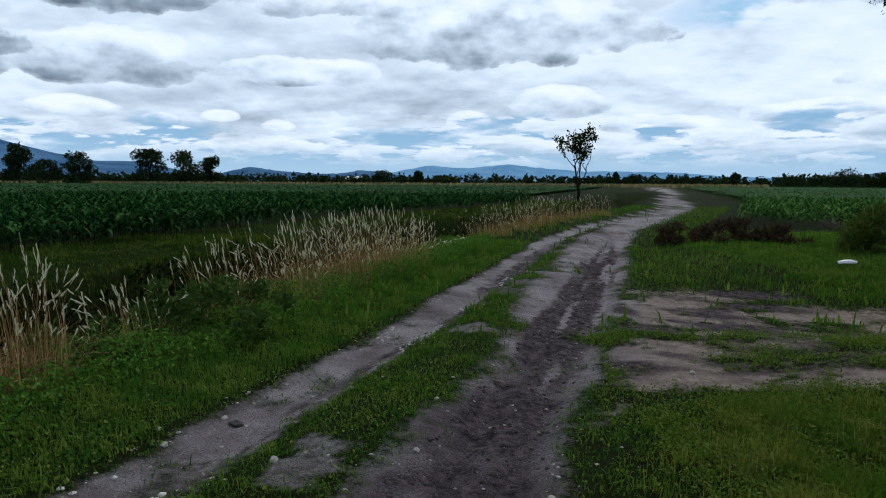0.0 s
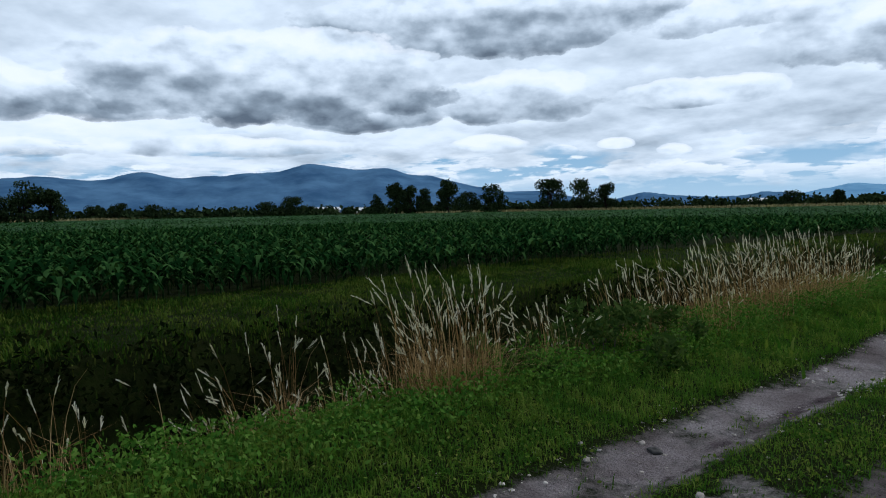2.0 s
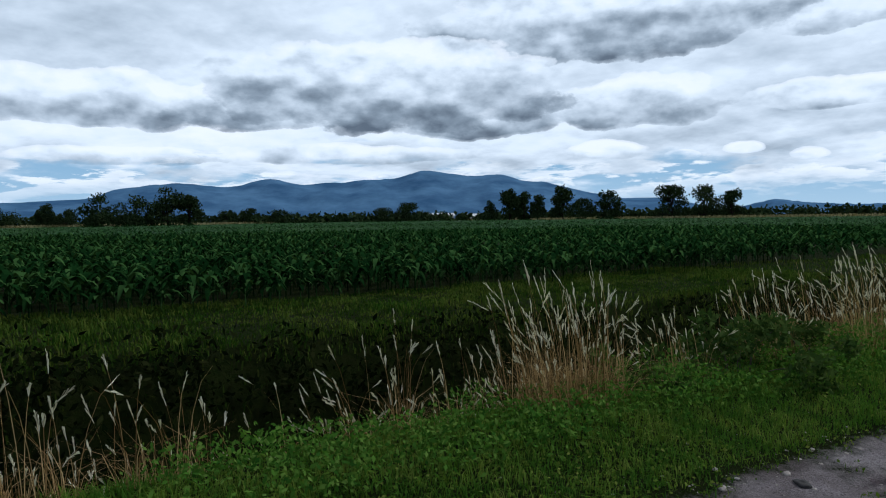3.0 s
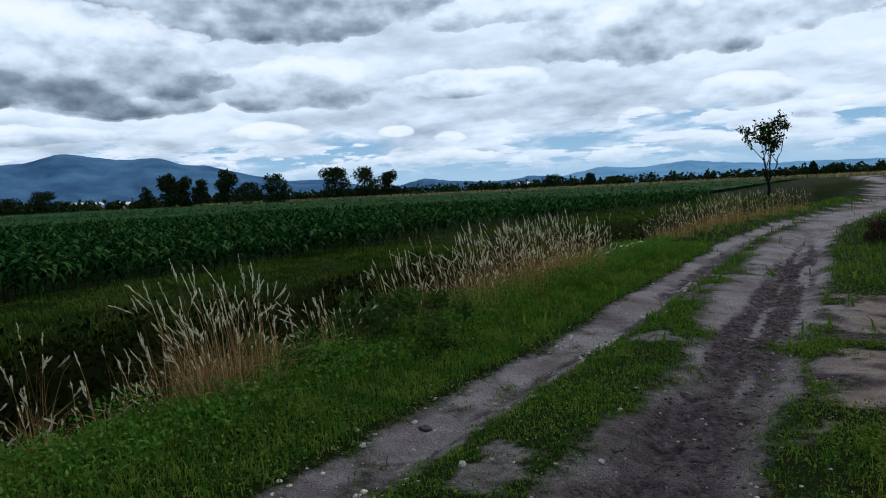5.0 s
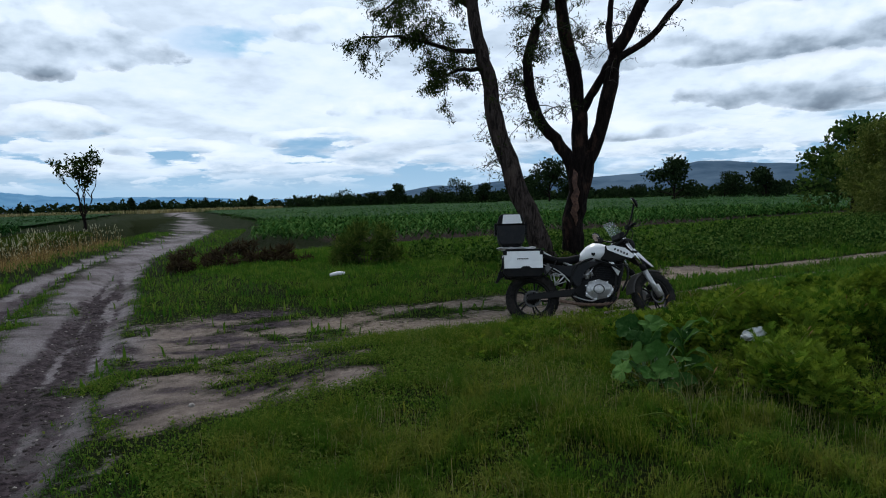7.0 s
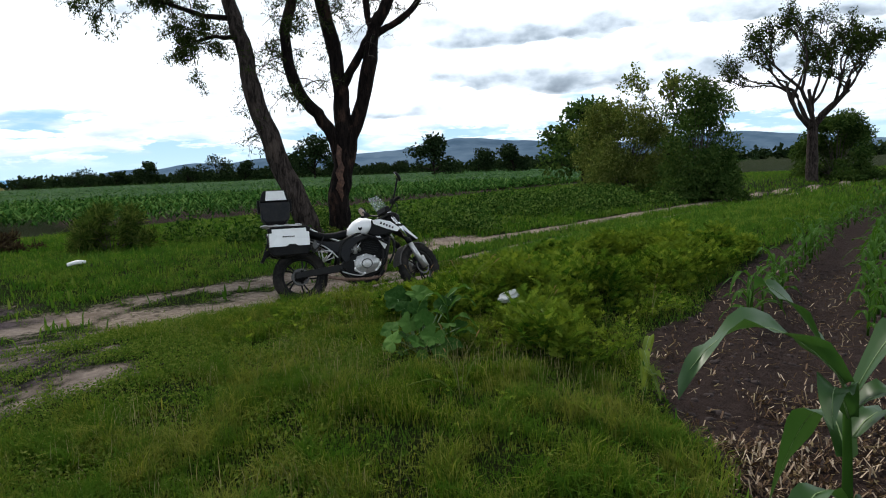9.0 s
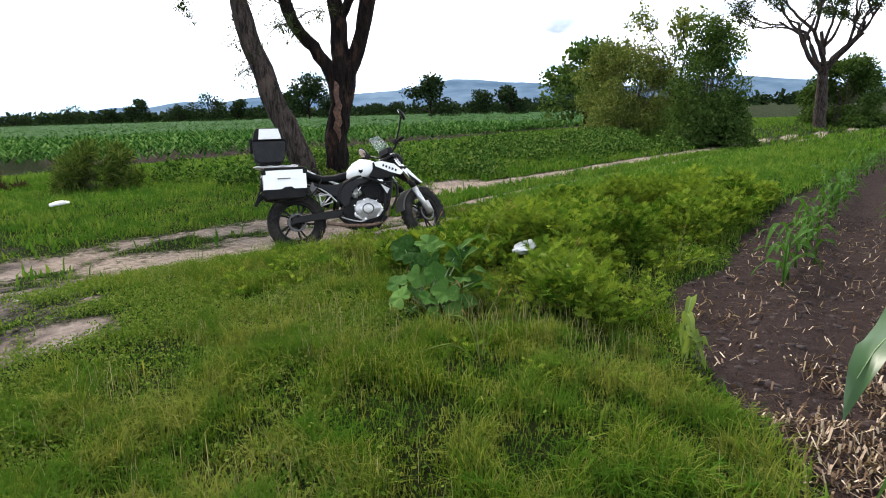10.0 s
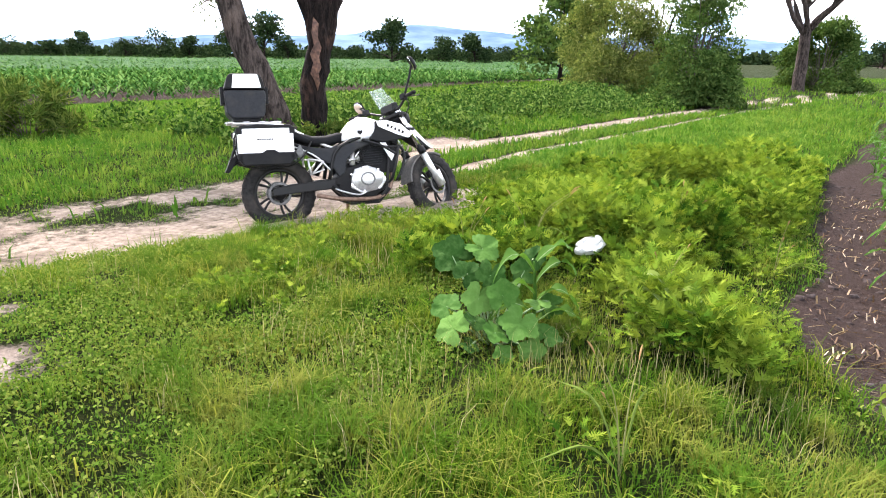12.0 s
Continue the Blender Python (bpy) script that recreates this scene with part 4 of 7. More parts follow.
def canopy(name, inside, lo, edge, label):
    """The closed leaf cover of the field farther off, as a rough sheet on the rows' mean height."""
    g = np.concatenate([-np.geomspace(220, 2, 90), [0], np.geomspace(2, 220, 90)])
    gx, gy = np.meshgrid(g, np.concatenate([-np.geomspace(120, 2, 60), [0], np.geomspace(2, 205, 110)]))
    z = height(gx, gy) + 0.22 + 0.14 * vnoise(gx, gy, 1.5, 3)
    ok = inside(gx + edge[0], gy + edge[1]) & (np.hypot(gx, gy) > lo)
    h, w = gx.shape
    i = (np.arange(h - 1)[:, None] * w + np.arange(w - 1)[None])
    good = (ok[:-1, :-1] & ok[1:, :-1] & ok[:-1, 1:] & ok[1:, 1:]).ravel()
    i = i.ravel()[good]
    quads = np.stack([i, i + 1, i + w + 1, i + w], 1)
    return tagged(mesh_np(name, np.stack([gx, gy, z], -1).reshape(-1, 3), quads.ravel(), np.full(len(quads), 4), M_CANOPY, True), label, "corn", kind="stuff")


canopy("corn_canopy", left_field, 34, (3.0, 0.0), "closed green leaf cover of the far maize")
canopy("corn_canopy", right_field, 40, (-1.5, -3.0), "closed green leaf cover of the far maize")


# ---------------------------------------------------------------- trees
def far_tree(name, x, y, tall, wide, seed, mat_leaf, label, count=420, leaf=0.55, trunk=0.28, group=""):
    """A tree some way off: trunk, limbs and a crown of leaf sprays round limb ends."""
    rg = np.random.RandomState(seed)
    base = empty(name, pose(x, y, float(height(x, y)) - 0.05), label, "tree", group)
    wood = Soup()
    h0 = tall * trunk
    top = np.array([rg.normal(0, 0.05) * tall, rg.normal(0, 0.05) * tall, tall * 0.8])
    tube(wood, curve_pts([(0, 0, 0), (0, 0, h0), top], 6), np.linspace(0.035 * tall, 0.008 * tall, 6), 6, 0.25, rg)
    cs, rs = [], []
    for k in range(17):
        a, f = rg.rand() * 2 * np.pi, rg.rand()
        hh = h0 + (tall - h0) * (0.04 + 0.80 * f)
        reach = wide / 2 * (0.35 + 0.65 * rg.rand()) * (1.05 - 0.55 * f**2)
        tip = np.array([reach * np.cos(a), reach * np.sin(a), hh])
        tube(wood, curve_pts([(0, 0, h0 * 0.8 + 0.4 * (hh - h0)), tip * [0.5, 0.5, 0] + [0, 0, hh * 0.85], tip], 4), np.linspace(0.014 * tall, 0.004 * tall, 4), 4)
        cs.append(tip)
        rs.append(0.5 * (tall * wide) ** 0.5 * (0.30 + 0.22 * rg.rand()))
    cs.append(top * [1, 1, 1.08])
    rs.append(0.16 * (tall * wide) ** 0.5)
    wood.build("trunk", M_BARK, True, base)
    crown = Soup()
    leaves(crown, clump_cloud(rg, cs, rs, count), leaf, 0.30, rg)
    crown.build("crown", mat_leaf, False, base)
    return base


def at_az(az, dist):
    return dist * math.sin(radians(az)), dist * math.cos(radians(az))


def tree_line():
    """The trees round the fields, by bearing, distance and height."""
    rows = [  # bearing, top in degrees, width in degrees, distance
        (-77, 1.2, 2.6, 230), (-73.8, 1.5, 1.0, 230), (-72.5, 1.0, 1.6, 230), (-70.2, 2.1, 2.2, 190), (-67.9, 2.0, 2.6, 190), (-65.6, 2.8, 2.6, 190), (-64.0, 2.1, 1.5, 190),
        (-61.2, 0.8, 1.8, 260), (-59.4, 0.97, 1.4, 260), (-57, 0.9, 1.5, 260), (-48.6, 0.95, 1.6, 260), (-46.6, 1.3, 2.0, 260), (-39.6, 1.45, 1.0, 230), (-37.9, 2.55, 1.0, 230), (-36.7, 2.2, 1.2, 230), (-35.6, 1.85, 0.9, 230),
        (-33.5, 2.6, 1.4, 230), (-31.9, 1.45, 1.8, 230), (-29.7, 2.2, 1.7, 230), (-24.9, 2.45, 2.0, 230), (-22.5, 2.48, 2.1, 230), (-20.5, 1.9, 1.3, 230), (-6.8, 0.9, 1.2, 300), (-3.7, 0.9, 0.7, 300), (12.6, 0.9, 0.4, 300), (14.0, 0.7, 1.6, 300),
        (18.1, 0.75, 1.4, 300), (21.6, 0.9, 0.5, 300), (25.2, 0.5, 2.0, 300), (28.8, 1.0, 3.0, 230), (31.2, 0.75, 1.6, 230), (33.3, 1.5, 1.5, 220), (36.3, 1.05, 2.0, 220), (38.5, 1.85, 2.6, 200), (40.7, 1.3, 1.7, 200),
        (43.6, 1.8, 2.6, 190), (46.2, 3.1, 3.2, 170), (48.0, 1.6, 1.8, 190), (56.1, 2.8, 3.1, 130), (59.8, 1.55, 2.6, 150), (62.7, 1.85, 2.1, 130), (65.3, 0.75, 2.6, 170), (51.8, 0.7, 2.4, 220), (53.4, 0.8, 1.5, 220), (92, 1.3, 3, 170), (96, 1.7, 4, 170),
    ]
    for k, (az, up, broad, dist) in enumerate(rows):
        x, y = at_az(az, dist)
        tall = dist * math.tan(radians(up)) + 1.4
        wide = max(1.25 * dist * radians(broad), 0.2 * tall)
        far_tree("field_tree", x, y, tall, wide, 100 + k, M_FAR_TREE, "dark leafy tree standing along the far field edge", 2600, 0.11 * tall**0.7 + 0.12, 0.06, "trees along the field edge")
    # hedge of scrub that closes the fields
    rg = np.random.RandomState(77)
    s = Soup()
    az = np.radians(rg.uniform(-115, 120, 1500))
    dist = np.where(az < np.radians(-18), 262, np.where(az < np.radians(27), 312, 236)) * rg.uniform(0.97, 1.06, 1500)
    tall = dist * np.radians(0.32 + 0.42 * rg.rand(1500) ** 2) + 1.4
    wide = tall * rg.uniform(0.5, 1.1, 1500)
    k = rg.randint(1500, size=42000)
    way = rg.normal(size=(42000, 3))
    way /= np.linalg.norm(way, axis=1)[:, None]
    c = np.stack([dist * np.sin(az), dist * np.cos(az), tall * 0.45], -1)
    leaves(s, c[k] + way * np.stack([wide, wide, tall * 0.52], -1)[k] * (0.4 + 0.6 * rg.rand(42000))[:, None], 1.5, 0.4, rg)
    tagged(s.build("hedgerow", M_FAR_TREE), "dark line of scrub and trees along the far field edges", "hedge", kind="stuff")


tree_line()


def field_margin():
    """A strip of tall dry grass where the maize ends, before the trees."""
    rg = np.random.RandomState(78)
    n = 13000
    az = np.radians(rg.uniform(-112, 24, n))
    dist = np.minimum(np.where(np.abs(np.sin(az)) > 0.68, 217 / np.maximum(np.abs(np.sin(az)), 0.1), 400), 203 / np.maximum(np.cos(az), 0.1)) * rg.uniform(1.0, 1.03, n)
    s = Soup()
    blades(s, dist * np.sin(az), dist * np.cos(az), np.zeros(n), rg.uniform(0.9, 1.5, n), rg.uniform(0.25, 0.6, n), 0.5, 79)
    tagged(s.build("field_margin", M_MARGIN), "strip of pale dry grass along the far field edge", "grass", kind="stuff")


M_MARGIN = leafy("dry_margin_grass", (0.16, 0.14, 0.075), (0.26, 0.23, 0.13), (0.38, 0.34, 0.21), 0.3, 0.8)
field_margin()


# the twin tree behind the motorcycle: limbs in metres to the right, up and away of its foot
TWIN_AT, TWIN_AZ = (9.55, 8.50), 47.7


def twin_tree():
    def limb(px):
        """Limb points from a drawing at 96 points to the metre, foot at (848, 489)."""
        return [((x - 848 + 0.0306 * (489 - y)) / 96.0, (489 - y) / 96.0, dep) for x, y, dep in px]

    a = radians(TWIN_AZ)
    right, away = np.array([math.cos(a), -math.sin(a), 0]), np.array([math.sin(a), math.cos(a), 0])
    to3 = lambda pts: np.array([right * r + away * dep + np.array([0, 0, u]) for r, u, dep in pts])
    rg = np.random.RandomState(4)
    z0 = float(height(*TWIN_AT)) - 0.05
    foliage = []

    def grow(base, name, pts, r0, r1, mat_, sides=10, n=16, label=""):
        s = Soup()
        line = curve_pts(to3(limb(pts)), n)
        line[1:-1] += rg.normal(0, 0.012, (n - 2, 3))
        rad = np.linspace(r0, r1, n)
        tube(s, line, rad, sides, 0.22, rg)
        tagged(s.build(name, mat_, True, base), label)
        return line

    def twigs(base, line, start, count, size, mat_=None, spread=1.0, out=None):
        """Side twigs, each with finer ones, whose ends carry leaves."""
        s = Soup()
        for k in range(count):
            i = int(rg.uniform(start, 0.999) * (len(line) - 1))
            p = line[i]
            way = rg.normal(size=3) * [1, 1, 0.6]
            if out is not None:
                way = way * 0.6 + np.asarray(out)
            way /= np.linalg.norm(way)
            g = size * rg.uniform(0.5, 1.2)
            pts = [p, p + way * g * 0.5 + [0, 0, 0.10 * g], p + way * g + [0, 0, -0.12 * g]]
            c = curve_pts(pts, 6)
            tube(s, c, np.linspace(0.014 * g + 0.004, 0.003, 6), 4)
            for _ in range(5):
                q = c[rg.randint(2, 6)]
                w2 = way * 0.6 + rg.normal(size=3) * 0.6
                w2 /= np.linalg.norm(w2)
                e = q + w2 * g * 0.45 * rg.uniform(0.5, 1.2)
                tube(s, [q, (q + e) / 2 + [0, 0, 0.03 * g], e - [0, 0, 0.08 * g]], [0.005, 0.004, 0.002], 3)
                foliage.append((q, e))
        tagged(s.build("twig_spray", M_TWIG, False, base), kind="stuff")

    lean_right = empty("leaning_tree", pose(*TWIN_AT, z0), "leaning tree trunk with drooping leafy boughs beside the path", "tree")
    t1 = grow(lean_right, "trunk", [(832, 500, -0.6), (815, 470, -0.6), (775, 385, -0.55), (745, 310, -0.5), (715, 215, -0.4), (700, 140, -0.3), (683, 80, -0.2), (668, 0, 0), (648, -90, 0.2), (600, -190, 0.3)], 0.215, 0.07, M_BARK_PALE, 12, 26, "grey-brown furrowed leaning trunk")
    b1 = grow(lean_right, "bough", [(686, 95, -0.2), (630, 92, -0.4), (560, 70, -0.5), (480, 62, -0.4)], 0.055, 0.012, M_BARK, 6, 12)
    b2 = grow(lean_right, "bough", [(694, 128, -0.3), (640, 125, -0.1), (585, 138, 0.3)], 0.045, 0.010, M_BARK, 6, 10)
    b3 = grow(lean_right, "bough", [(672, 20, 0), (620, -20, 0.2), (540, -30, 0.4), (470, 10, 0.6)], 0.06, 0.012, M_BARK, 6, 12)
    b4 = grow(lean_right, "bough", [(668, 0, 0), (700, -60, 0.3), (760, -90, 0.4)], 0.05, 0.012, M_BARK, 6, 10)
    twigs(lean_right, b1, 0.25, 26, 0.62, spread=1.0)
    twigs(lean_right, b2, 0.25, 18, 0.55)
    twigs(lean_right, b3, 0.25, 26, 0.65)
    twigs(lean_right, b4, 0.2, 10, 0.6)
    fol1 = list(foliage)
    foliage.clear()
    t1b = curve_pts(t1[8:13], 12)
    twigs(lean_right, t1b, 0.1, 12, 0.42, out=-0.9 * right)
    fol1b = list(foliage)
    foliage.clear()

    def clothe(base, ends, per, size):
        s = Soup()
        e = np.array([q + (w - q) * u for q, w in ends for u in rg.uniform(0.1, 1.1, per)])
        leaves(s, e + rg.normal(0, 0.045, e.shape), size, 0.13, rg, 0.9)
        return tagged(s.build("foliage", M_TREE, False, base), kind="stuff")

    clothe(lean_right, fol1, 48, 0.066)
    clothe(lean_right, fol1b, 4, 0.07)

    main = empty("forked_tree", pose(*TWIN_AT, z0), "dark forked tree with a bare wood scar on its trunk", "tree")
    trunk = grow(main, "trunk", [(846, 505, 0), (848, 470, 0), (850, 400, 0), (858, 330, 0), (860, 265, 0.05)], 0.225, 0.155, M_BARK, 14, 18, "dark furrowed trunk")
    la = grow(main, "limb", [(856, 345, 0), (845, 300, -0.02), (824, 262, -0.05), (800, 235, -0.1), (778, 190, -0.2), (768, 140, -0.25), (774, 90, -0.2), (785, 50, -0.1), (800, 0, 0), (806, -80, 0.2)], 0.125, 0.07, M_BARK, 9, 24)
    lb = grow(main, "limb", [(857, 345, 0), (860, 290, 0.05), (858, 230, 0.1), (853, 180, 0.15), (838, 100, 0.2), (825, 40, 0.3), (816, -20, 0.4), (800, -120, 0.5)], 0.17, 0.09, M_BARK, 10, 20)
    lc = grow(main, "limb", [(858, 350, 0), (870, 300, 0), (889, 250, 0.0), (903, 190, -0.1), (912, 130, -0.15), (930, 85, -0.2), (952, 40, -0.2), (978, -15, -0.2), (1005, -110, -0.3)], 0.15, 0.08, M_BARK, 10, 22)
    grow(main, "limb", [(853, 232, 0.1), (864, 200, 0.08), (884, 165, 0.0), (906, 130, -0.12), (916, 100, -0.15)], 0.085, 0.075, M_BARK, 8, 14)
    ld = grow(main, "limb", [(918, 122, -0.15), (965, 95, -0.1), (1000, 55, 0), (1030, 12, 0.1), (1050, -40, 0.2)], 0.07, 0.03, M_BARK, 7, 14)
    le = grow(main, "limb", [(914, 120, -0.15), (905, 85, 0), (905, 40, 0.1), (912, -20, 0.2), (905, -90, 0.3)], 0.07, 0.035, M_BARK, 7, 14)
    s = Soup()
    scar = np.array([(0.02, -0.12), (0.05, 0.0), (0.03, 0.10), (0.075, 0.20), (0.05, 0.33), (0.085, 0.46), (0.045, 0.60), (0.06, 0.78), (0.0, 0.86), (-0.03, 0.66), (0.0, 0.5), (-0.055, 0.38), (-0.02, 0.26), (-0.06, 0.12), (-0.015, 0.02)])
    ring = np.array([right * (r * 1.2 + 0.06) + away * -0.198 + np.array([0, 0, 1.02 + 1.05 * u]) for r, u in scar])
    mid = ring.mean(0) - away * 0.02
    pts = np.concatenate([ring, ring + away * 0.10, [mid]])
    k = len(scar)
    s.add(pts[None], [(i, (i + 1) % k, 2 * k) for i in range(k)])
    s.n -= len(pts)
    s.v.pop()
    s.add(pts[None], [(i, i + k, (i + 1) % k + k, (i + 1) % k) for i in range(k)])
    s.build("scar", M_SCAR, False, main)
    tagged(main.children[-1], "bare orange-brown wood where the bark is torn")
    twigs(main, la, 0.35, 30, 0.55)
    twigs(main, la, 0.35, 22, 0.62, out=-0.7 * right)
    twigs(main, lb, 0.5, 16, 0.55)
    twigs(main, le, 0.4, 10, 0.45)
    fol2 = list(foliage)
    foliage.clear()
    twigs(main, lc, 0.45, 12, 0.45)
    twigs(main, ld, 0.3, 10, 0.4)
    fol3 = list(foliage)
    clothe(main, fol2, 20, 0.064)
    clothe(main, fol3, 2, 0.06)


twin_tree()


def vase_tree(name, x, y, tall, wide, seed, mat_leaf, label, trunk_h, count, leaf, limbs=8, r0=0.25, bark=None):
    """A tree whose limbs rise and spread like a vase, with a thin crown."""
    rg = np.random.RandomState(seed)
    base = empty(name, pose(x, y, float(height(x, y)) - 0.05), label, "tree")
    wood, ends = Soup(), []
    tube(wood, curve_pts([(0, 0, 0), (0.05, 0, trunk_h * 0.5), (0, 0, trunk_h)], 8), np.linspace(r0 * 1.25, r0 * 0.9, 8), 10, 0.2, rg)
    def branch(p, way, size, r, depth):
        """A wavering limb that forks again and again."""
        pts = [p]
        for _ in range(6):
            way = way + rg.normal(0, 0.12, 3) + [0, 0, 0.055]
            way = way / np.linalg.norm(way)
            pts.append(pts[-1] + way * size / 6)
        tube(wood, pts, np.linspace(r, 0.62 * r, 7), 7 if depth > 2 else 5 if depth > 1 else 3)
        if depth < 3:
            ends.extend((pts[3], pts[-1]))
        if depth == 0:
            return
        for k in range(3 if depth < 3 else 2):
            turn = way + rg.normal(size=3) * [0.46, 0.46, 0.28]
            branch(pts[rg.randint(4, 7)], turn / np.linalg.norm(turn), size * rg.uniform(0.62, 0.84), 0.60 * r, depth - 1)

    mains = max(3, limbs // 3)
    for k in range(mains):
        a = 2 * np.pi * k / mains + rg.uniform(-0.35, 0.35)
        out = 0.85 * wide / tall * rg.uniform(0.3, 1.2)
        way = np.array([out * np.cos(a), out * np.sin(a), 1.0])
        branch(np.array([0, 0, trunk_h * 0.92]), way / np.linalg.norm(way), (tall - trunk_h) * 0.42 * rg.uniform(0.85, 1.1), r0 * 0.55, 4)
    wood.build("trunk", bark or M_BARK, True, base)
    crown = Soup()
    leaves(crown, clump_cloud(rg, ends, np.full(len(ends), 0.018 * wide + 0.10), count), leaf, 0.3, rg, 0.3)
    crown.build("crown", mat_leaf, False, base)
    return base


def bush(name, x, y, tall, wide, seed, mat_leaf, label, count, leaf, slim=0.2, droop=0.3, clumps=26, low=0.12, category="bush"):
    """Many stems from the foot, leaf sprays from near the ground up, with an uneven top."""
    rg = np.random.RandomState(seed)
    base = empty(name, pose(x, y, float(height(x, y)) - 0.04), label, category)
    wood, cs, rs = Soup(), [], []
    for k in range(clumps):
        a, f = rg.rand() * 2 * np.pi, rg.rand() ** 1.25
        h = tall * (low + (0.88 - low) * f)
        reach = wide / 2 * math.sqrt(rg.uniform(0.1, 1)) * (1.0 - 0.55 * f**2.2)
        tip = np.array([reach * np.cos(a), reach * np.sin(a), h])
        tube(wood, curve_pts([(0.1 * np.cos(a), 0.1 * np.sin(a), 0), tip * [0.45, 0.45, 0.6], tip], 6), np.linspace(0.007 * tall, 0.003, 6), 4)
        cs.append(tip)
        rs.append(0.5 * (tall * wide) ** 0.5 * rg.uniform(0.20, 0.36))
    tagged(wood.build("stem_spray", M_TWIG, False, base), kind="stuff")
    crown = Soup()
    at = clump_cloud(rg, cs, rs, count, 0.85)
    at[:, 2] = np.maximum(at[:, 2], 0.04 * tall + 0.05 * rg.rand(count))
    leaves(crown, at, leaf, slim, rg, droop)
    crown.build("foliage", mat_leaf, False, base)
    return base


far_tree("round_tree", 36.0, 14.2, 5.1, 4.2, 301, M_BUSH, "dark green round-crowned tree behind the bushes", 5200, 0.24, 0.2)
bush("willow_bush", 27.0, 8.9, 3.7, 5.0, 302, M_OLIVE, "big olive-green willow bush beside the path", 44000, 0.15, 0.12, 0.6, 80, -0.02)
vase_tree("thorn_tree", 26.8, 7.2, 4.9, 4.2, 305, M_OLIVE, "thin-crowned tree rising out of the bushes", 1.6, 1500, 0.14, 6, 0.09)
bush("dark_bush", 24.4, 5.6, 4.5, 2.5, 303, M_BUSH, "tall dark green bush beside the side path", 24000, 0.13, 0.18, 0.5, 56, 0.0)
bush("dark_bush", 25.2, 5.0, 1.5, 1.7, 307, M_BUSH, "low dark green bush beside the side path", 7000, 0.12, 0.18, 0.5, 22, 0.1)
vase_tree("spreading_tree", 37.0, 3.2, 8.6, 8.6, 304, M_TREE, "tall spreading tree with thin dark crown", 2.7, 17000, 0.10, 18, 0.24, M_BARK_PALE)
bush("dark_bush", 40.5, 2.4, 3.4, 4.0, 306, M_BUSH, "dark bush behind the spreading tree", 18000, 0.18, 0.2, 0.4, 46, 0.0)
vase_tree("sapling", 8.4, 50.0, 5.0, 1.5, 308, M_TREE, "lone slender tree with thin dark leaves by the ditch", 0.9, 1300, 0.20, 12, 0.10)
M_TUSSOCK = leafy("tussock_blade", (0.020, 0.040, 0.008), (0.048, 0.082, 0.016), (0.110, 0.130, 0.035), 0.3, 0.65)
for wx, wy, wt, ww in ((9.25, 8.15, 0.50, 1.0), (9.9, 8.0, 0.42, 0.9), (8.8, 8.7, 0.38, 0.9), (10.4, 8.4, 0.4, 1.0)):
    bush("foot_weeds", wx, wy, wt, ww, 340 + int(wx * 10), M_TUSSOCK, "yellow-green weeds round the foot of the trees", 2200, 0.07, 0.22, -0.2, 18)
bush("brush_clump", 7.35, 12.15, 0.85, 1.5, 309, M_TUSSOCK, "olive tussock of brush on the grass bank", 5200, 0.16, 0.06, -0.6, 30)
M_DEAD = leafy("dead_weed", (0.022, 0.014, 0.010), (0.042, 0.030, 0.020), (0.07, 0.06, 0.032), 0.2, 0.8)
for bx, by, bs in ((4.9, 15.0, 1.0), (5.6, 14.3, 1.15), (6.5, 14.2, 0.9)):
    bush("dead_weeds", bx, by, 0.42 * bs, 1.4 * bs, 311 + int(bx * 10), M_DEAD, "heap of brown dead weeds on the grass bank", 1700, 0.14, 0.10, 0.0, 16)


# ---------------------------------------------------------------- motorcycle
M_TYRE = worn("tyre_rubber", (0.010, 0.010, 0.010), (0.026, 0.025, 0.024), 40, 0.95, 0, 0.3, (0.060, 0.052, 0.046), 0.08)
M_GUARD = worn("dusty_grey_plastic", (0.05, 0.048, 0.045), (0.085, 0.08, 0.075), 50, 0.7, 0, 0.04, (0.10, 0.09, 0.08), 0.15)
M_BLACK = worn("black_plastic", (0.004, 0.004, 0.0045), (0.008, 0.008, 0.009), 60, 0.6, 0, 0.05, (0.014, 0.013, 0.012), 0.14)
M_GREY = worn("grey_plastic", (0.011, 0.012, 0.014), (0.018, 0.019, 0.022), 60, 0.6, 0, 0.04, (0.03, 0.028, 0.026), 0.15)
M_FRAME = worn("black_paint", (0.004, 0.004, 0.0045), (0.008, 0.008, 0.008), 25, 0.45, 0, 0.02, (0.016, 0.014, 0.013), 0.2)
M_WHITE = worn("white_paint", (0.78, 0.78, 0.78), (0.84, 0.84, 0.84), 12, 0.3, 0, 0.0, (0.66, 0.65, 0.63), 0.5, 0.4)
M_ALU = worn("cast_aluminium", (0.42, 0.42, 0.42), (0.66, 0.66, 0.65), 45, 0.42, 0.7, 0.15, (0.30, 0.28, 0.26))
M_CHROME = worn("bright_steel", (0.60, 0.60, 0.60), (0.75, 0.75, 0.75), 30, 0.25, 1.0, 0.0, (0.5, 0.48, 0.45))
M_SEAT = worn("seat_cover", (0.005, 0.005, 0.006), (0.010, 0.010, 0.011), 120, 0.8, 0, 0.15, None, 0.12)
M_DISC = worn("brake_steel", (0.06, 0.06, 0.06), (0.14, 0.138, 0.135), 60, 0.5, 0.8, 0.0)
M_RUST = worn("hot_pipe", (0.10, 0.06, 0.04), (0.24, 0.16, 0.12), 40, 0.6, 0.5, 0.1)
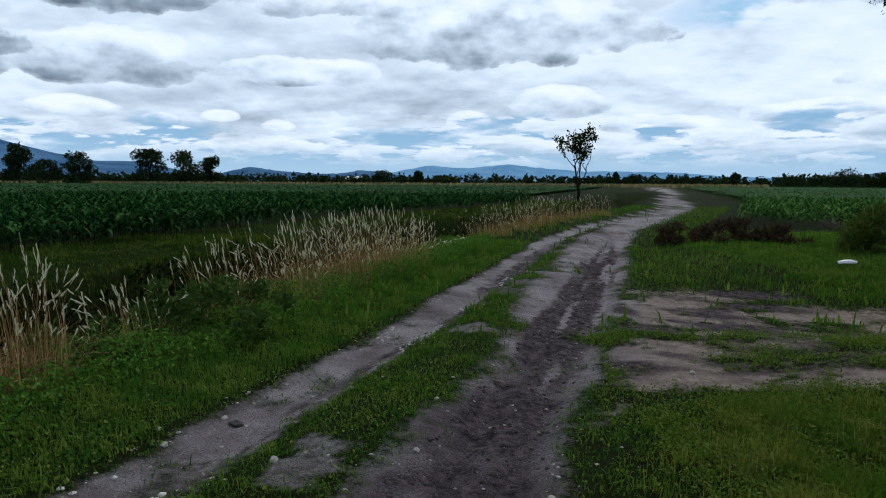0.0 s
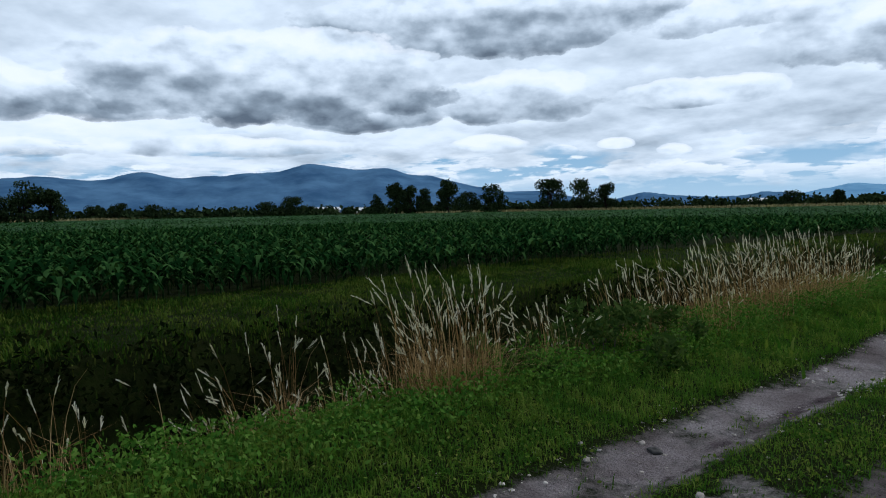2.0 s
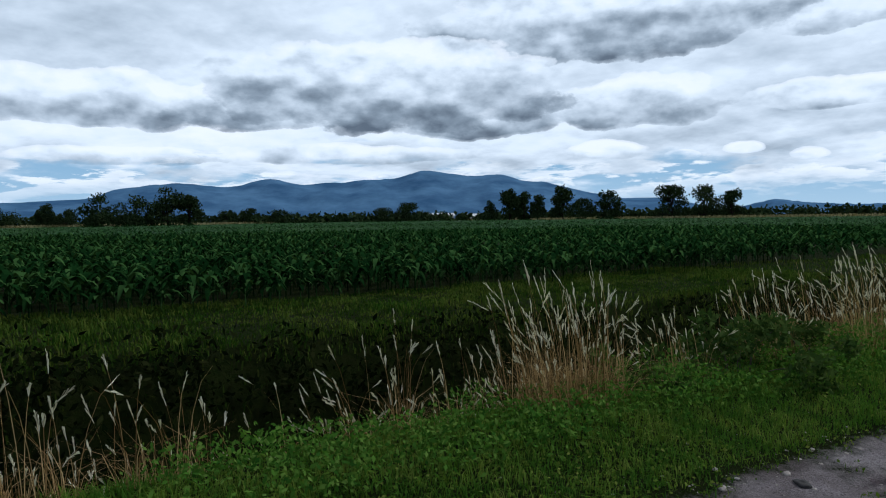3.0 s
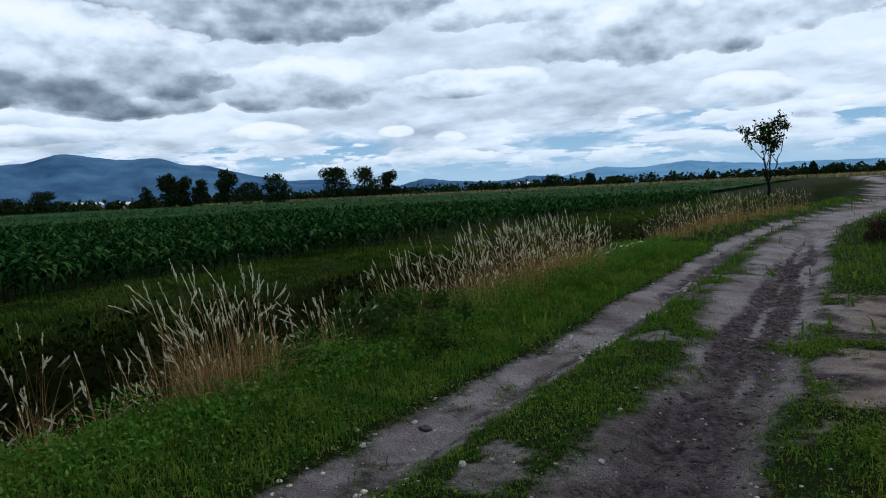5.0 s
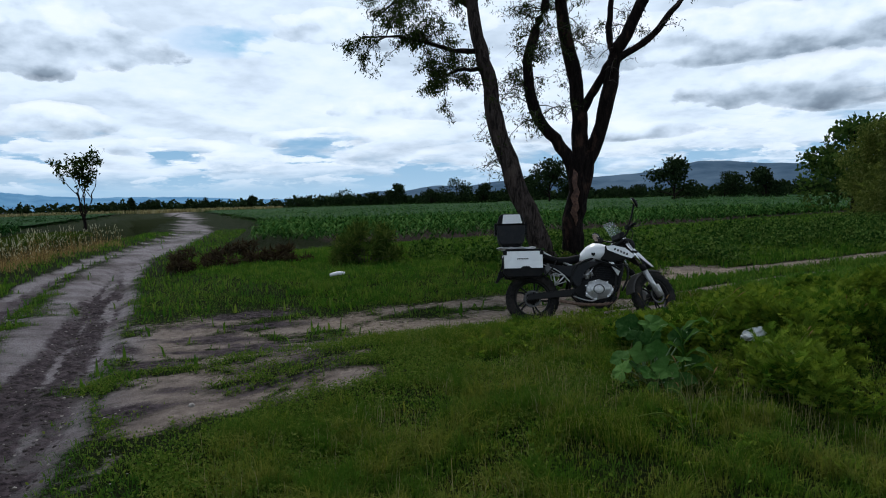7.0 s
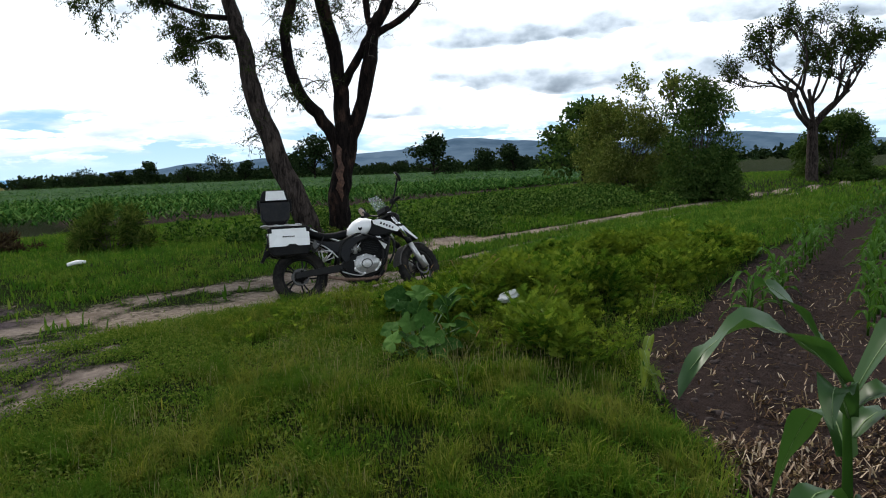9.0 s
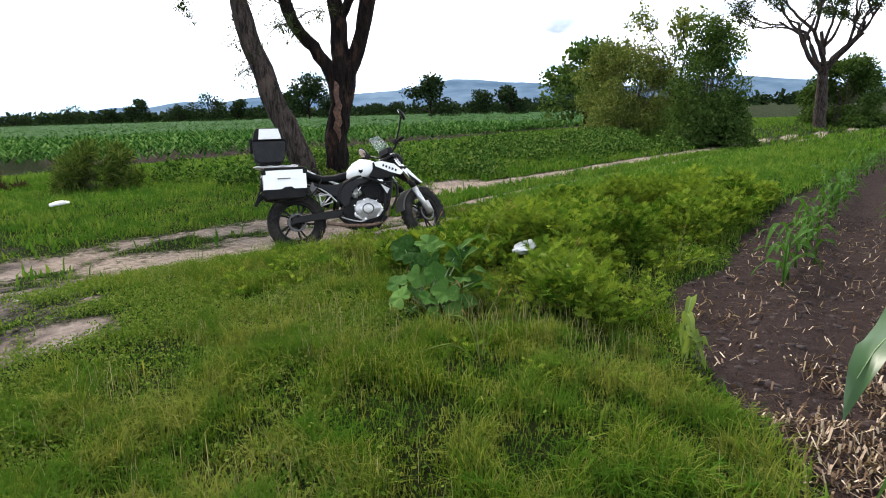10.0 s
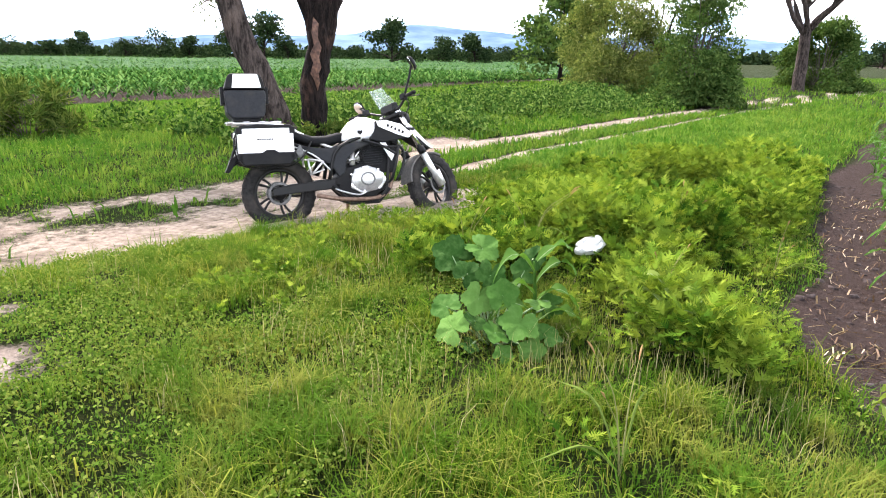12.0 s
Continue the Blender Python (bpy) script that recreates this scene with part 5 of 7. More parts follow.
M_LABEL = worn("paper_label", (0.76, 0.76, 0.75), (0.82, 0.82, 0.81), 30, 0.6, 0, 0.0)
M_LAMP = worn("lamp_lens", (0.35, 0.02, 0.015), (0.45, 0.03, 0.02), 30, 0.2, 0, 0.0)
M_AMBER = worn("amber_lens", (0.6, 0.22, 0.03), (0.7, 0.28, 0.05), 30, 0.2, 0, 0.0)


def clear_plastic():
    m, nt, sh = material("smoked_screen")
    sh.inputs["Base Color"].default_value = (0.62, 0.70, 0.70, 1)
    sh.inputs["Roughness"].default_value = 0.12
    sh.inputs["Alpha"].default_value = 0.26
    return m


def mirror_glass():
    m, nt, sh = material("mirror_glass")
    sh.inputs["Base Color"].default_value = (0.9, 0.9, 0.9, 1)
    sh.inputs["Metallic"].default_value = 1.0
    sh.inputs["Roughness"].default_value = 0.03
    return m


M_SCREEN, M_MIRROR = clear_plastic(), mirror_glass()


def bm_tube(pts, r, sides=8, n=12, smooth=True):
    bm = bmesh.new()
    line = curve_pts(pts, n) if smooth and len(pts) > 2 else np.asarray(pts, float)
    rad = np.interp(np.linspace(0, 1, len(line)), np.linspace(0, 1, len(r)), r) if isinstance(r, (list, tuple)) else np.full(len(line), r)
    way = np.gradient(line, axis=0)
    way /= np.linalg.norm(way, axis=1)[:, None]
    up = np.array([0, 1.0, 0]) if abs(way[0][1]) < 0.9 else np.array([1.0, 0, 0])
    rings = []
    for p, w, q in zip(line, way, rad):
        a = np.cross(w, up)
        a /= np.linalg.norm(a)
        b = np.cross(w, a)
        rings.append([bm.verts.new(p + q * (math.cos(t) * a + math.sin(t) * b)) for t in np.linspace(0, 2 * np.pi, sides, endpoint=False)])
    for u, v in zip(rings, rings[1:]):
        for k in range(sides):
            bm.faces.new((u[k], u[(k + 1) % sides], v[(k + 1) % sides], v[k]))
    bm.faces.new(rings[0][::-1])
    bm.faces.new(rings[-1])
    return bm


def bm_merge(*many):
    out = bmesh.new()
    for b in many:
        me = bpy.data.meshes.new("tmp")
        b.to_mesh(me)
        b.free()
        out.from_mesh(me)
        bpy.data.meshes.remove(me)
    return out


def bm_prism(profile, y0, y1, bevel=0.006, y_top=None):
    """A side profile of (x, z) drawn out from y0 to y1, with rounded edges."""
    bm = bmesh.new()
    a = [bm.verts.new((x, y0, z)) for x, z in profile]
    b = [bm.verts.new((x, y1, z)) for x, z in profile]
    bm.faces.new(a)
    bm.faces.new(b[::-1])
    n = len(profile)
    for k in range(n):
        bm.faces.new((a[k], b[k], b[(k + 1) % n], a[(k + 1) % n]))
    bmesh.ops.recalc_face_normals(bm, faces=bm.faces)
    if bevel:
        bmesh.ops.bevel(bm, geom=list(bm.edges), offset=bevel, segments=2, affect="EDGES", profile=0.6)
    return bm


def bm_loft(sections, sides=20, power=2.6):
    """Rounded body along x through sections of (x, middle height, half width, half height)."""
    bm = bmesh.new()
    rings = []
    for x, zc, hw, hh in sections:
        ring = []
        for t in np.linspace(0, 2 * np.pi, sides, endpoint=False):
            c, s = math.cos(t), math.sin(t)
            ring.append(bm.verts.new((x, hw * math.copysign(abs(c) ** (2 / power), c), zc + hh * math.copysign(abs(s) ** (2 / power), s))))
        rings.append(ring)
    for u, v in zip(rings, rings[1:]):
        for k in range(sides):
            bm.faces.new((u[k], u[(k + 1) % sides], v[(k + 1) % sides], v[k]))
    bm.faces.new(rings[0][::-1])
    bm.faces.new(rings[-1])
    bmesh.ops.recalc_face_normals(bm, faces=bm.faces)
    return bm


def bm_turned(profile, steps=40):
    """A ring or disc: a profile of (radius, y) turned round the y axis, in the x-z plane."""
    bm = bmesh.new()
    rings = []
    for t in np.linspace(0, 2 * np.pi, steps, endpoint=False):
        rings.append([bm.verts.new((r * math.cos(t), y, r * math.sin(t))) for r, y in profile])
    n = len(profile)
    for i in range(steps):
        u, v = rings[i], rings[(i + 1) % steps]
        for k in range(n):
            bm.faces.new((u[k], u[(k + 1) % n], v[(k + 1) % n], v[k]))
    bmesh.ops.remove_doubles(bm, verts=bm.verts, dist=1e-5)
    bmesh.ops.recalc_face_normals(bm, faces=bm.faces)
    return bm


def moved(bm, m):
    bmesh.ops.transform(bm, matrix=m, verts=bm.verts)
    return bm


def build_wheel(bike, name, centre, radius, half, turn, label):
    m = Matrix.Translation(centre)
    rim_r = radius * 0.675
    tyre = [(rim_r, -half * 0.72), (rim_r + 0.02, -half * 0.95), (radius * 0.88, -half), (radius * 0.955, -half * 0.86), (radius * 0.99, -half * 0.5), (radius, 0), (radius * 0.99, half * 0.5), (radius * 0.955, half * 0.86), (radius * 0.88, half), (rim_r + 0.02, half * 0.95), (rim_r, half * 0.72)]
    bm = bm_turned(tyre, 56)
    wheel = part(name, moved(bm, turn @ m), M_TYRE, bike, label, True)
    for side in (-1, 1):
        for k in range(28):
            a = k * 2 * math.pi / 28 + (0.11 if side > 0 else 0)
            block = bm_prism([(-0.012, -0.004), (0.016, -0.004), (0.012, 0.004), (-0.016, 0.004)], side * half * 0.12, side * half * 0.84, 0)
            moved(block, Matrix.Rotation(-a, 4, "Y") @ Matrix.Translation((0, 0, radius * 0.985)) @ Matrix.Rotation(side * 0.35, 4, "Z"))
            part("tread_block", moved(block, turn @ m), M_TYRE, wheel)
    rim = bm_turned([(rim_r + 0.004, -half * 0.62), (rim_r + 0.004, half * 0.62), (rim_r - 0.018, half * 0.62), (rim_r - 0.026, half * 0.3), (rim_r - 0.026, -half * 0.3), (rim_r - 0.018, -half * 0.62)], 48)
    part("rim", moved(rim, turn @ m), M_FRAME, wheel, "black cast alloy rim", True)
    for k in range(5):
        for off in (-0.16, 0.16):
            a = k * 2 * math.pi / 5 + off + 0.3
            b = k * 2 * math.pi / 5 + off * 0.35 + 0.3
            p0 = (0.045 * math.sin(b), 0, 0.045 * math.cos(b))
            p1 = ((rim_r - 0.015) * math.sin(a), 0, (rim_r - 0.015) * math.cos(a))
            mid = tuple((u + v) / 2 + 0.012 * s for u, v, s in zip(p0, p1, (math.cos(a), 0, -math.sin(a))))
            part("spoke", moved(bm_tube([p0, mid, p1], [0.014, 0.010, 0.012], 6, 6), turn @ m), M_FRAME, wheel, smooth=True)
    part("hub", moved(bm_turned([(0.0, -0.07), (0.05, -0.07), (0.06, -0.04), (0.06, 0.04), (0.05, 0.07), (0.0, 0.07)], 20), turn @ m), M_FRAME, wheel, smooth=True)
    disc = bm_turned([(0.078, -0.072), (0.096, -0.072), (0.099, -0.069), (0.096, -0.066), (0.078, -0.066)], 36)
    part("brake_disc", moved(disc, turn @ m), M_DISC, wheel, "bright steel brake disc")
    return wheel


def build_motorcycle():
    # on its side stand across the path, leaning away from the road, front wheel turned to its left
    bike = empty("motorcycle", BIKE_POSE, "white and black touring motorcycle with hard cases on its side stand", "motorcycle")
    still = Matrix.Identity(4)
    head, foot = Vector((1.04, 0, 1.02)), Vector((1.40, 0, 0.31))
    axis = (foot - head).normalized()
    steer = Matrix.Translation(head) @ Matrix.Rotation(radians(-32), 4, axis) @ Matrix.Translation(-head)
    rear = build_wheel(bike, "rear_wheel", (0, 0, 0.31), 0.31, 0.062, still, "worn black tyre on a black cast wheel")
    part("sprocket_carrier", moved(bm_turned([(0.03, 0.07), (0.10, 0.07), (0.10, 0.08), (0.03, 0.08)], 24), Matrix.Translation((0, 0, 0.31))), M_DISC, rear)
    build_wheel(bike, "front_wheel", tuple(foot), 0.305, 0.05, steer, "black tyre on a black cast wheel, turned aside")
    # chassis
    for side in (-1, 1):
        y = 0.095 * side
        part("swingarm", bm_prism([(-0.06, 0.29), (-0.05, 0.36), (0.12, 0.385), (0.52, 0.43), (0.56, 0.38), (0.50, 0.33), (0.10, 0.305)], y - 0.017, y + 0.017, 0.008), M_FRAME, bike, smooth=False)
        part("frame_tube", bm_tube([(1.0, 0.03 * side, 0.95), (0.80, 0.11 * side, 0.86), (0.50, 0.14 * side, 0.72), (0.42, 0.13 * side, 0.42)], 0.017, 8), M_FRAME, bike, smooth=True)
        part("seat_rail", bm_tube([(0.48, 0.12 * side, 0.72), (0.15, 0.12 * side, 0.86), (-0.25, 0.11 * side, 0.95)], 0.014, 8), M_ALU, bike, smooth=True)
        part("down_tube", bm_tube([(1.02, 0.02 * side, 0.88), (0.97, 0.08 * side, 0.62), (0.90, 0.10 * side, 0.26), (0.62, 0.11 * side, 0.22), (0.45, 0.12 * side, 0.36)], 0.015, 8, 16), M_FRAME, bike, smooth=True)
        part("crash_bar", bm_tube([(1.00, 0.06 * side, 0.76), (1.02, 0.20 * side, 0.72), (1.00, 0.24 * side, 0.62), (0.95, 0.22 * side, 0.40), (0.92, 0.10 * side, 0.36)], 0.013, 8, 18), M_FRAME, bike, smooth=True)
        part("crash_bar", bm_tube([(0.72, 0.14 * side, 0.80), (0.86, 0.22 * side, 0.74), (1.00, 0.24 * side, 0.64)], 0.012, 8, 12), M_FRAME, bike, smooth=True)
        part("crash_bar", bm_tube([(0.80, 0.13 * side, 0.74), (0.92, 0.21 * side, 0.72), (1.06, 0.20 * side, 0.70), (1.07, 0.19 * side, 0.54), (1.00, 0.20 * side, 0.38)], 0.013, 8, 18), M_FRAME, bike, smooth=True)
        part("subframe_tube", bm_tube([(0.12, 0.12 * side, 0.76), (0.30, 0.14 * side, 0.66), (0.44, 0.14 * side, 0.50)], 0.008, 8), M_ALU, bike, "bright steel subframe tube", True)
        part("frame_clip", bm_prism([(0.14, 0.70), (0.18, 0.78), (0.22, 0.68), (0.19, 0.60)], 0.16 * side - 0.006, 0.16 * side + 0.006, 0.004), M_DISC, bike, "dull steel pannier bracket")
        foot_y = 0.16 * side
        part("foot_peg", bm_tube([(0.50, foot_y - 0.02 * side, 0.36), (0.49, foot_y + 0.10 * side, 0.37)], 0.013, 8, smooth=False), M_BLACK, bike)
        hang = part("peg_hanger", bm_merge(bm_tube([(0.24, 0.15 * side, 0.63), (0.37, 0.155 * side, 0.60)], 0.009, 6, smooth=False), bm_tube([(0.37, 0.155 * side, 0.60), (0.26, 0.16 * side, 0.47)], 0.009, 6, smooth=False), bm_tube([(0.26, 0.16 * side, 0.47), (0.24, 0.15 * side, 0.63)], 0.009, 6, smooth=False), bm_tube([(0.25, 0.16 * side, 0.475), (0.38, 0.14 * side, 0.52)], 0.007, 6, smooth=False)), M_ALU, bike, "bright cast passenger foot rest", True)
        part("pannier_rail", bm_tube([(0.28, 0.15 * side, 0.80), (0.20, 0.20 * side, 0.66), (0.05, 0.19 * side, 0.56), (-0.28, 0.19 * side, 0.60), (-0.30, 0.17 * side, 0.92), (0.02, 0.15 * side, 0.95), (0.28, 0.15 * side, 0.80)], 0.008, 6, 28), M_FRAME, bike, smooth=True)
    for k, y in ((0, -0.03), (1, 0.03)):
        part("mudguard_stay", bm_tube([(-0.10, y, 0.86), (-0.30, y, 0.80), (-0.38, y, 0.64)], 0.010, 6), M_BLACK, bike)
    part("shock_absorber", bm_tube([(0.32, 0, 0.46), (0.42, 0, 0.74)], 0.035, 10, smooth=False), M_FRAME, bike, smooth=True)
    part("mud_flap", bm_prism([(-0.38, 0.66), (-0.31, 0.70), (-0.35, 0.60), (-0.40, 0.52), (-0.43, 0.53), (-0.40, 0.60)], -0.10, 0.10, 0.004), M_BLACK, bike)
    part("rear_mudguard", bm_prism([(0.22, 0.72), (0.05, 0.74), (-0.20, 0.70), (-0.36, 0.58), (-0.38, 0.60), (-0.25, 0.80), (0.10, 0.84)], -0.085, 0.085, 0.008), M_BLACK, bike)
    # engine
    engine = part("engine", bm_merge(
        bm_prism([(0.50, 0.30), (0.46, 0.40), (0.55, 0.52), (0.70, 0.56), (0.86, 0.50), (0.93, 0.42), (0.92, 0.31), (0.80, 0.24), (0.58, 0.24)], -0.12, 0.12, 0.02),
        bm_prism([(0.70, 0.52), (0.86, 0.50), (0.94, 0.74), (0.78, 0.77)], -0.075, 0.075, 0.012),
    ), M_BLACK, bike, "black engine block with bright cast covers")
    for k in range(7):
        t = 0.12 + 0.11 * k
        fx, fz = 0.70 + 0.08 * t + 0.08, 0.52 + 0.23 * t
        part("cooling_fin", moved(bm_prism([(-0.105, -0.004), (0.105, -0.004), (0.105, 0.004), (-0.105, 0.004)], -0.10, 0.10, 0.0015), Matrix.Translation((fx, 0, fz)) @ Matrix.Rotation(radians(-4), 4, "Y")), M_GREY, engine)
    cover = part("clutch_cover", moved(bm_turned([(0.0, -0.165), (0.06, -0.165), (0.075, -0.158), (0.082, -0.15), (0.118, -0.146), (0.128, -0.135), (0.128, -0.11), (0.0, -0.11)], 32), Matrix.Translation((0.75, 0, 0.41)) @ Matrix.Diagonal((1.12, 1, 0.95, 1))), M_ALU, engine, "bright cast aluminium clutch cover", True)
    part("crankcase_cover", bm_prism([(0.60, 0.33), (0.64, 0.51), (0.76, 0.545), (0.90, 0.46), (0.925, 0.38), (0.87, 0.31), (0.70, 0.275)], -0.138, -0.10, 0.012), M_ALU, engine, "bright cast aluminium side cover")
    for k in range(7):
        a = k * 0.9
        part("bolt", moved(bm_turned([(0, -0.15), (0.009, -0.15), (0.009, -0.135), (0, -0.135)], 8), Matrix.Translation((0.75 + 0.158 * math.cos(a), 0, 0.41 + 0.115 * math.sin(a)))), M_CHROME, engine)
    part("carburettor", bm_merge(bm_tube([(0.58, -0.06, 0.60), (0.70, -0.06, 0.62)], 0.035, 10, smooth=False), bm_tube([(0.63, -0.10, 0.55), (0.64, -0.08, 0.68)], 0.026, 10, smooth=False), bm_tube([(0.60, -0.115, 0.60), (0.66, -0.115, 0.61)], 0.014, 8, smooth=False)), M_ALU, engine, smooth=True)
    for k in range(3):
        part("oil_hose", bm_tube([(0.64 + 0.05 * k, -0.09, 0.56), (0.60 + 0.06 * k, -0.12, 0.63), (0.66 + 0.05 * k, -0.10, 0.70)], 0.007, 6, 8), M_CHROME if k == 1 else M_FRAME, engine, smooth=True)
    part("cover_ring", moved(bm_turned([(0.052, -0.170), (0.066, -0.170), (0.066, -0.160), (0.052, -0.160)], 24), Matrix.Translation((0.75, 0, 0.41))), M_DISC, engine, "dull steel inspection ring")
    # Air box body, added as a black filler for the shade behind the engine.
    part("air_box", bm_prism([(0.50, 0.60), (0.56, 0.80), (0.98, 0.82), (1.01, 0.62), (0.95, 0.46), (0.60, 0.50)], -0.072, 0.072, 0.014), M_BLACK, bike, "black air box filling in the shade behind the cylinder")
    part("skid_plate", bm_prism([(0.52, 0.215), (0.60, 0.18), (0.86, 0.18), (0.97, 0.30), (0.95, 0.32), (0.84, 0.225), (0.56, 0.235)], -0.11, 0.11, 0.008), M_BLACK, bike)
    part("exhaust_header", bm_tube([(0.90, -0.02, 0.66), (0.99, -0.04, 0.58), (0.98, -0.07, 0.34), (0.86, -0.10, 0.235), (0.55, -0.13, 0.235), (0.30, -0.15, 0.28)], 0.019, 10, 24), M_RUST, bike, "heat-browned exhaust pipe", True)
    part("brake_pedal", bm_tube([(0.46, -0.15, 0.33), (0.56, -0.19, 0.29), (0.66, -0.20, 0.27), (0.72, -0.19, 0.29)], 0.007, 8, 14), M_ALU, bike, "bright steel brake pedal", True)
    part("side_stand", bm_merge(bm_tube([(0.62, 0.10, 0.26), (0.63, 0.20, 0.12), (0.64, 0.26, 0.0)], [0.016, 0.014, 0.013], 8, 8), bm_prism([(0.61, -0.004), (0.69, -0.004), (0.69, 0.008), (0.61, 0.008)], 0.24, 0.29, 0.003)), M_RUST, bike, "rusty side stand folded down")
    part("radiator_shield", bm_prism([(0.95, 0.46), (1.01, 0.46), (1.06, 0.80), (1.00, 0.82)], -0.10, 0.10, 0.01), M_BLACK, bike)
    # bodywork
    tank = part("fuel_tank", bm_loft([(0.55, 0.82, 0.07, 0.03), (0.58, 0.84, 0.105, 0.065), (0.64, 0.875, 0.145, 0.11), (0.72, 0.905, 0.165, 0.13), (0.80, 0.905, 0.165, 0.12), (0.90, 0.90, 0.145, 0.09), (1.00, 0.89, 0.09, 0.05)], 24, 2.5), M_WHITE, bike, "glossy white fuel tank with a small dark emblem", True)
    for side in (-1, 1):
        shield = bm_prism([(0, -0.028), (0.022, -0.006), (0.022, 0.02), (0.0, 0.014), (-0.022, 0.02), (-0.022, -0.006)], -0.002, 0.002, 0)
        part("emblem", moved(shield, Matrix.Translation((0.70, side * 0.1665, 0.875)) @ Matrix.Rotation(side * 0.04, 4, "X")), M_BLACK, tank)
        y0, y1 = sorted((0.12 * side, 0.182 * side))
        shroud = part("tank_shroud", bm_prism([(0.78, 0.80), (0.83, 0.885), (0.84, 0.985), (0.93, 0.985), (1.06, 0.94), (1.17, 0.84), (1.10, 0.80), (1.00, 0.78), (0.90, 0.76)], y0, y1, 0.014), M_BLACK, bike, "black radiator shroud with white flash")
        part("flash", bm_prism([(0.845, 0.975), (0.93, 0.985), (1.06, 0.945), (1.165, 0.845), (1.13, 0.805), (1.02, 0.845), (0.92, 0.895), (0.86, 0.925)], 0.185 * side - 0.003, 0.183 * side + 0.003, 0.002), M_WHITE, shroud)
        for k in range(5):
            part("lettering_bar", bm_prism([(0.940 + 0.033 * k, 0.948 - 0.017 * k), (0.958 + 0.033 * k, 0.940 - 0.017 * k), (0.950 + 0.033 * k, 0.915 - 0.017 * k), (0.932 + 0.033 * k, 0.922 - 0.017 * k)], 0.190 * side - 0.0015, 0.190 * side + 0.0015, 0), M_BLACK, shroud)
        part("side_panel", bm_prism([(0.12, 0.79), (0.26, 0.745), (0.42, 0.725), (0.56, 0.765), (0.74, 0.785), (0.82, 0.765), (0.66, 0.70), (0.585, 0.62), (0.555, 0.47), (0.50, 0.44), (0.44, 0.56), (0.30, 0.66)], 0.125 * side - 0.018, 0.125 * side + 0.018, 0.012), M_GREY, bike, "dull grey plastic side panel")
        part("fin_panel", bm_prism([(0.86, 0.79), (0.90, 0.80), (1.00, 0.64), (0.97, 0.58)], 0.16 * side - 0.008, 0.16 * side + 0.008, 0.004), M_WHITE, bike)
        part("grab_rail", bm_tube([(0.22, 0.12 * side, 0.86), (0.02, 0.15 * side, 0.965), (-0.34, 0.13 * side, 0.985)], 0.014, 8), M_ALU, bike, "bright cast rear rack rail", True)
    part("seat", bm_loft([(-0.12, 0.915, 0.10, 0.03), (-0.02, 0.91, 0.14, 0.045), (0.10, 0.885, 0.155, 0.055), (0.20, 0.835, 0.16, 0.055), (0.30, 0.80, 0.155, 0.052), (0.42, 0.80, 0.13, 0.055), (0.52, 0.825, 0.095, 0.055), (0.58, 0.84, 0.06, 0.045)], 20, 3.0), M_SEAT, bike, "black stepped seat", True)
    part("rear_rack", bm_merge(*[bm_prism([(x, 0.985), (x + 0.05, 0.985), (x + 0.05, 1.002), (x, 1.002)], -0.14, 0.14, 0.004) for x in (-0.38, -0.26, -0.14, -0.02)], bm_prism([(-0.40, 0.992), (0.06, 0.992), (0.06, 1.006), (-0.40, 1.006)], -0.02, 0.02, 0.003)), M_ALU, bike, "bright aluminium luggage rack")
    part("tail_light", bm_prism([(-0.24, 0.86), (-0.20, 0.93), (-0.27, 0.93), (-0.29, 0.88)], -0.06, 0.06, 0.008), M_LAMP, bike)
    for side in (-1, 1):
        part("turn_signal", bm_loft([(-0.28, 0.83, 0.008, 0.008), (-0.26, 0.83, 0.02, 0.02), (-0.22, 0.83, 0.02, 0.02)], 10), M_AMBER, bike)
        bike.children[-1].matrix_basis = Matrix.Translation((0, 0.13 * side, 0))
    # hard cases
    for side in (-1, 1):
        y_in, y_out = 0.19, 0.37
        lo, hi = sorted((y_in * side, y_out * side))
        case = part("pannier", bm_prism([(-0.305, 0.64), (-0.325, 0.69), (-0.325, 0.915), (-0.305, 0.935), (0.085, 0.935), (0.105, 0.915), (0.105, 0.69), (0.08, 0.64)], lo, hi, 0.012), M_WHITE, bike, "white hard pannier with black base and corners")
        part("pannier_base", bm_prism([(-0.29, 0.585), (-0.33, 0.64), (-0.33, 0.70), (-0.15, 0.70), (-0.115, 0.725), (-0.05, 0.725), (-0.02, 0.70), (0.11, 0.70), (0.11, 0.64), (0.07, 0.585)], lo - 0.006, hi + 0.006, 0.010), M_BLACK, case, "black moulded pannier base")
        part("pannier_lid", bm_prism([(-0.325, 0.918), (-0.305, 0.95), (0.085, 0.95), (0.11, 0.918)], lo - 0.004, hi + 0.004, 0.008), M_BLACK, case, "black lid edge")
        yy = y_out * side + 0.003 * side
        part("badge_plate", bm_prism([(-0.19, 0.805), (-0.19, 0.833), (-0.05, 0.833), (-0.05, 0.805)], yy - 0.002, yy + 0.002, 0), M_LABEL, case)
        for k in range(7):
            part("lettering_bar", bm_prism([(-0.182 + 0.0185 * k, 0.812), (-0.182 + 0.0185 * k, 0.827), (-0.168 + 0.0185 * k, 0.827), (-0.168 + 0.0185 * k, 0.812)], yy + 0.002 * side - 0.001, yy + 0.002 * side + 0.001, 0), M_BLACK, case)
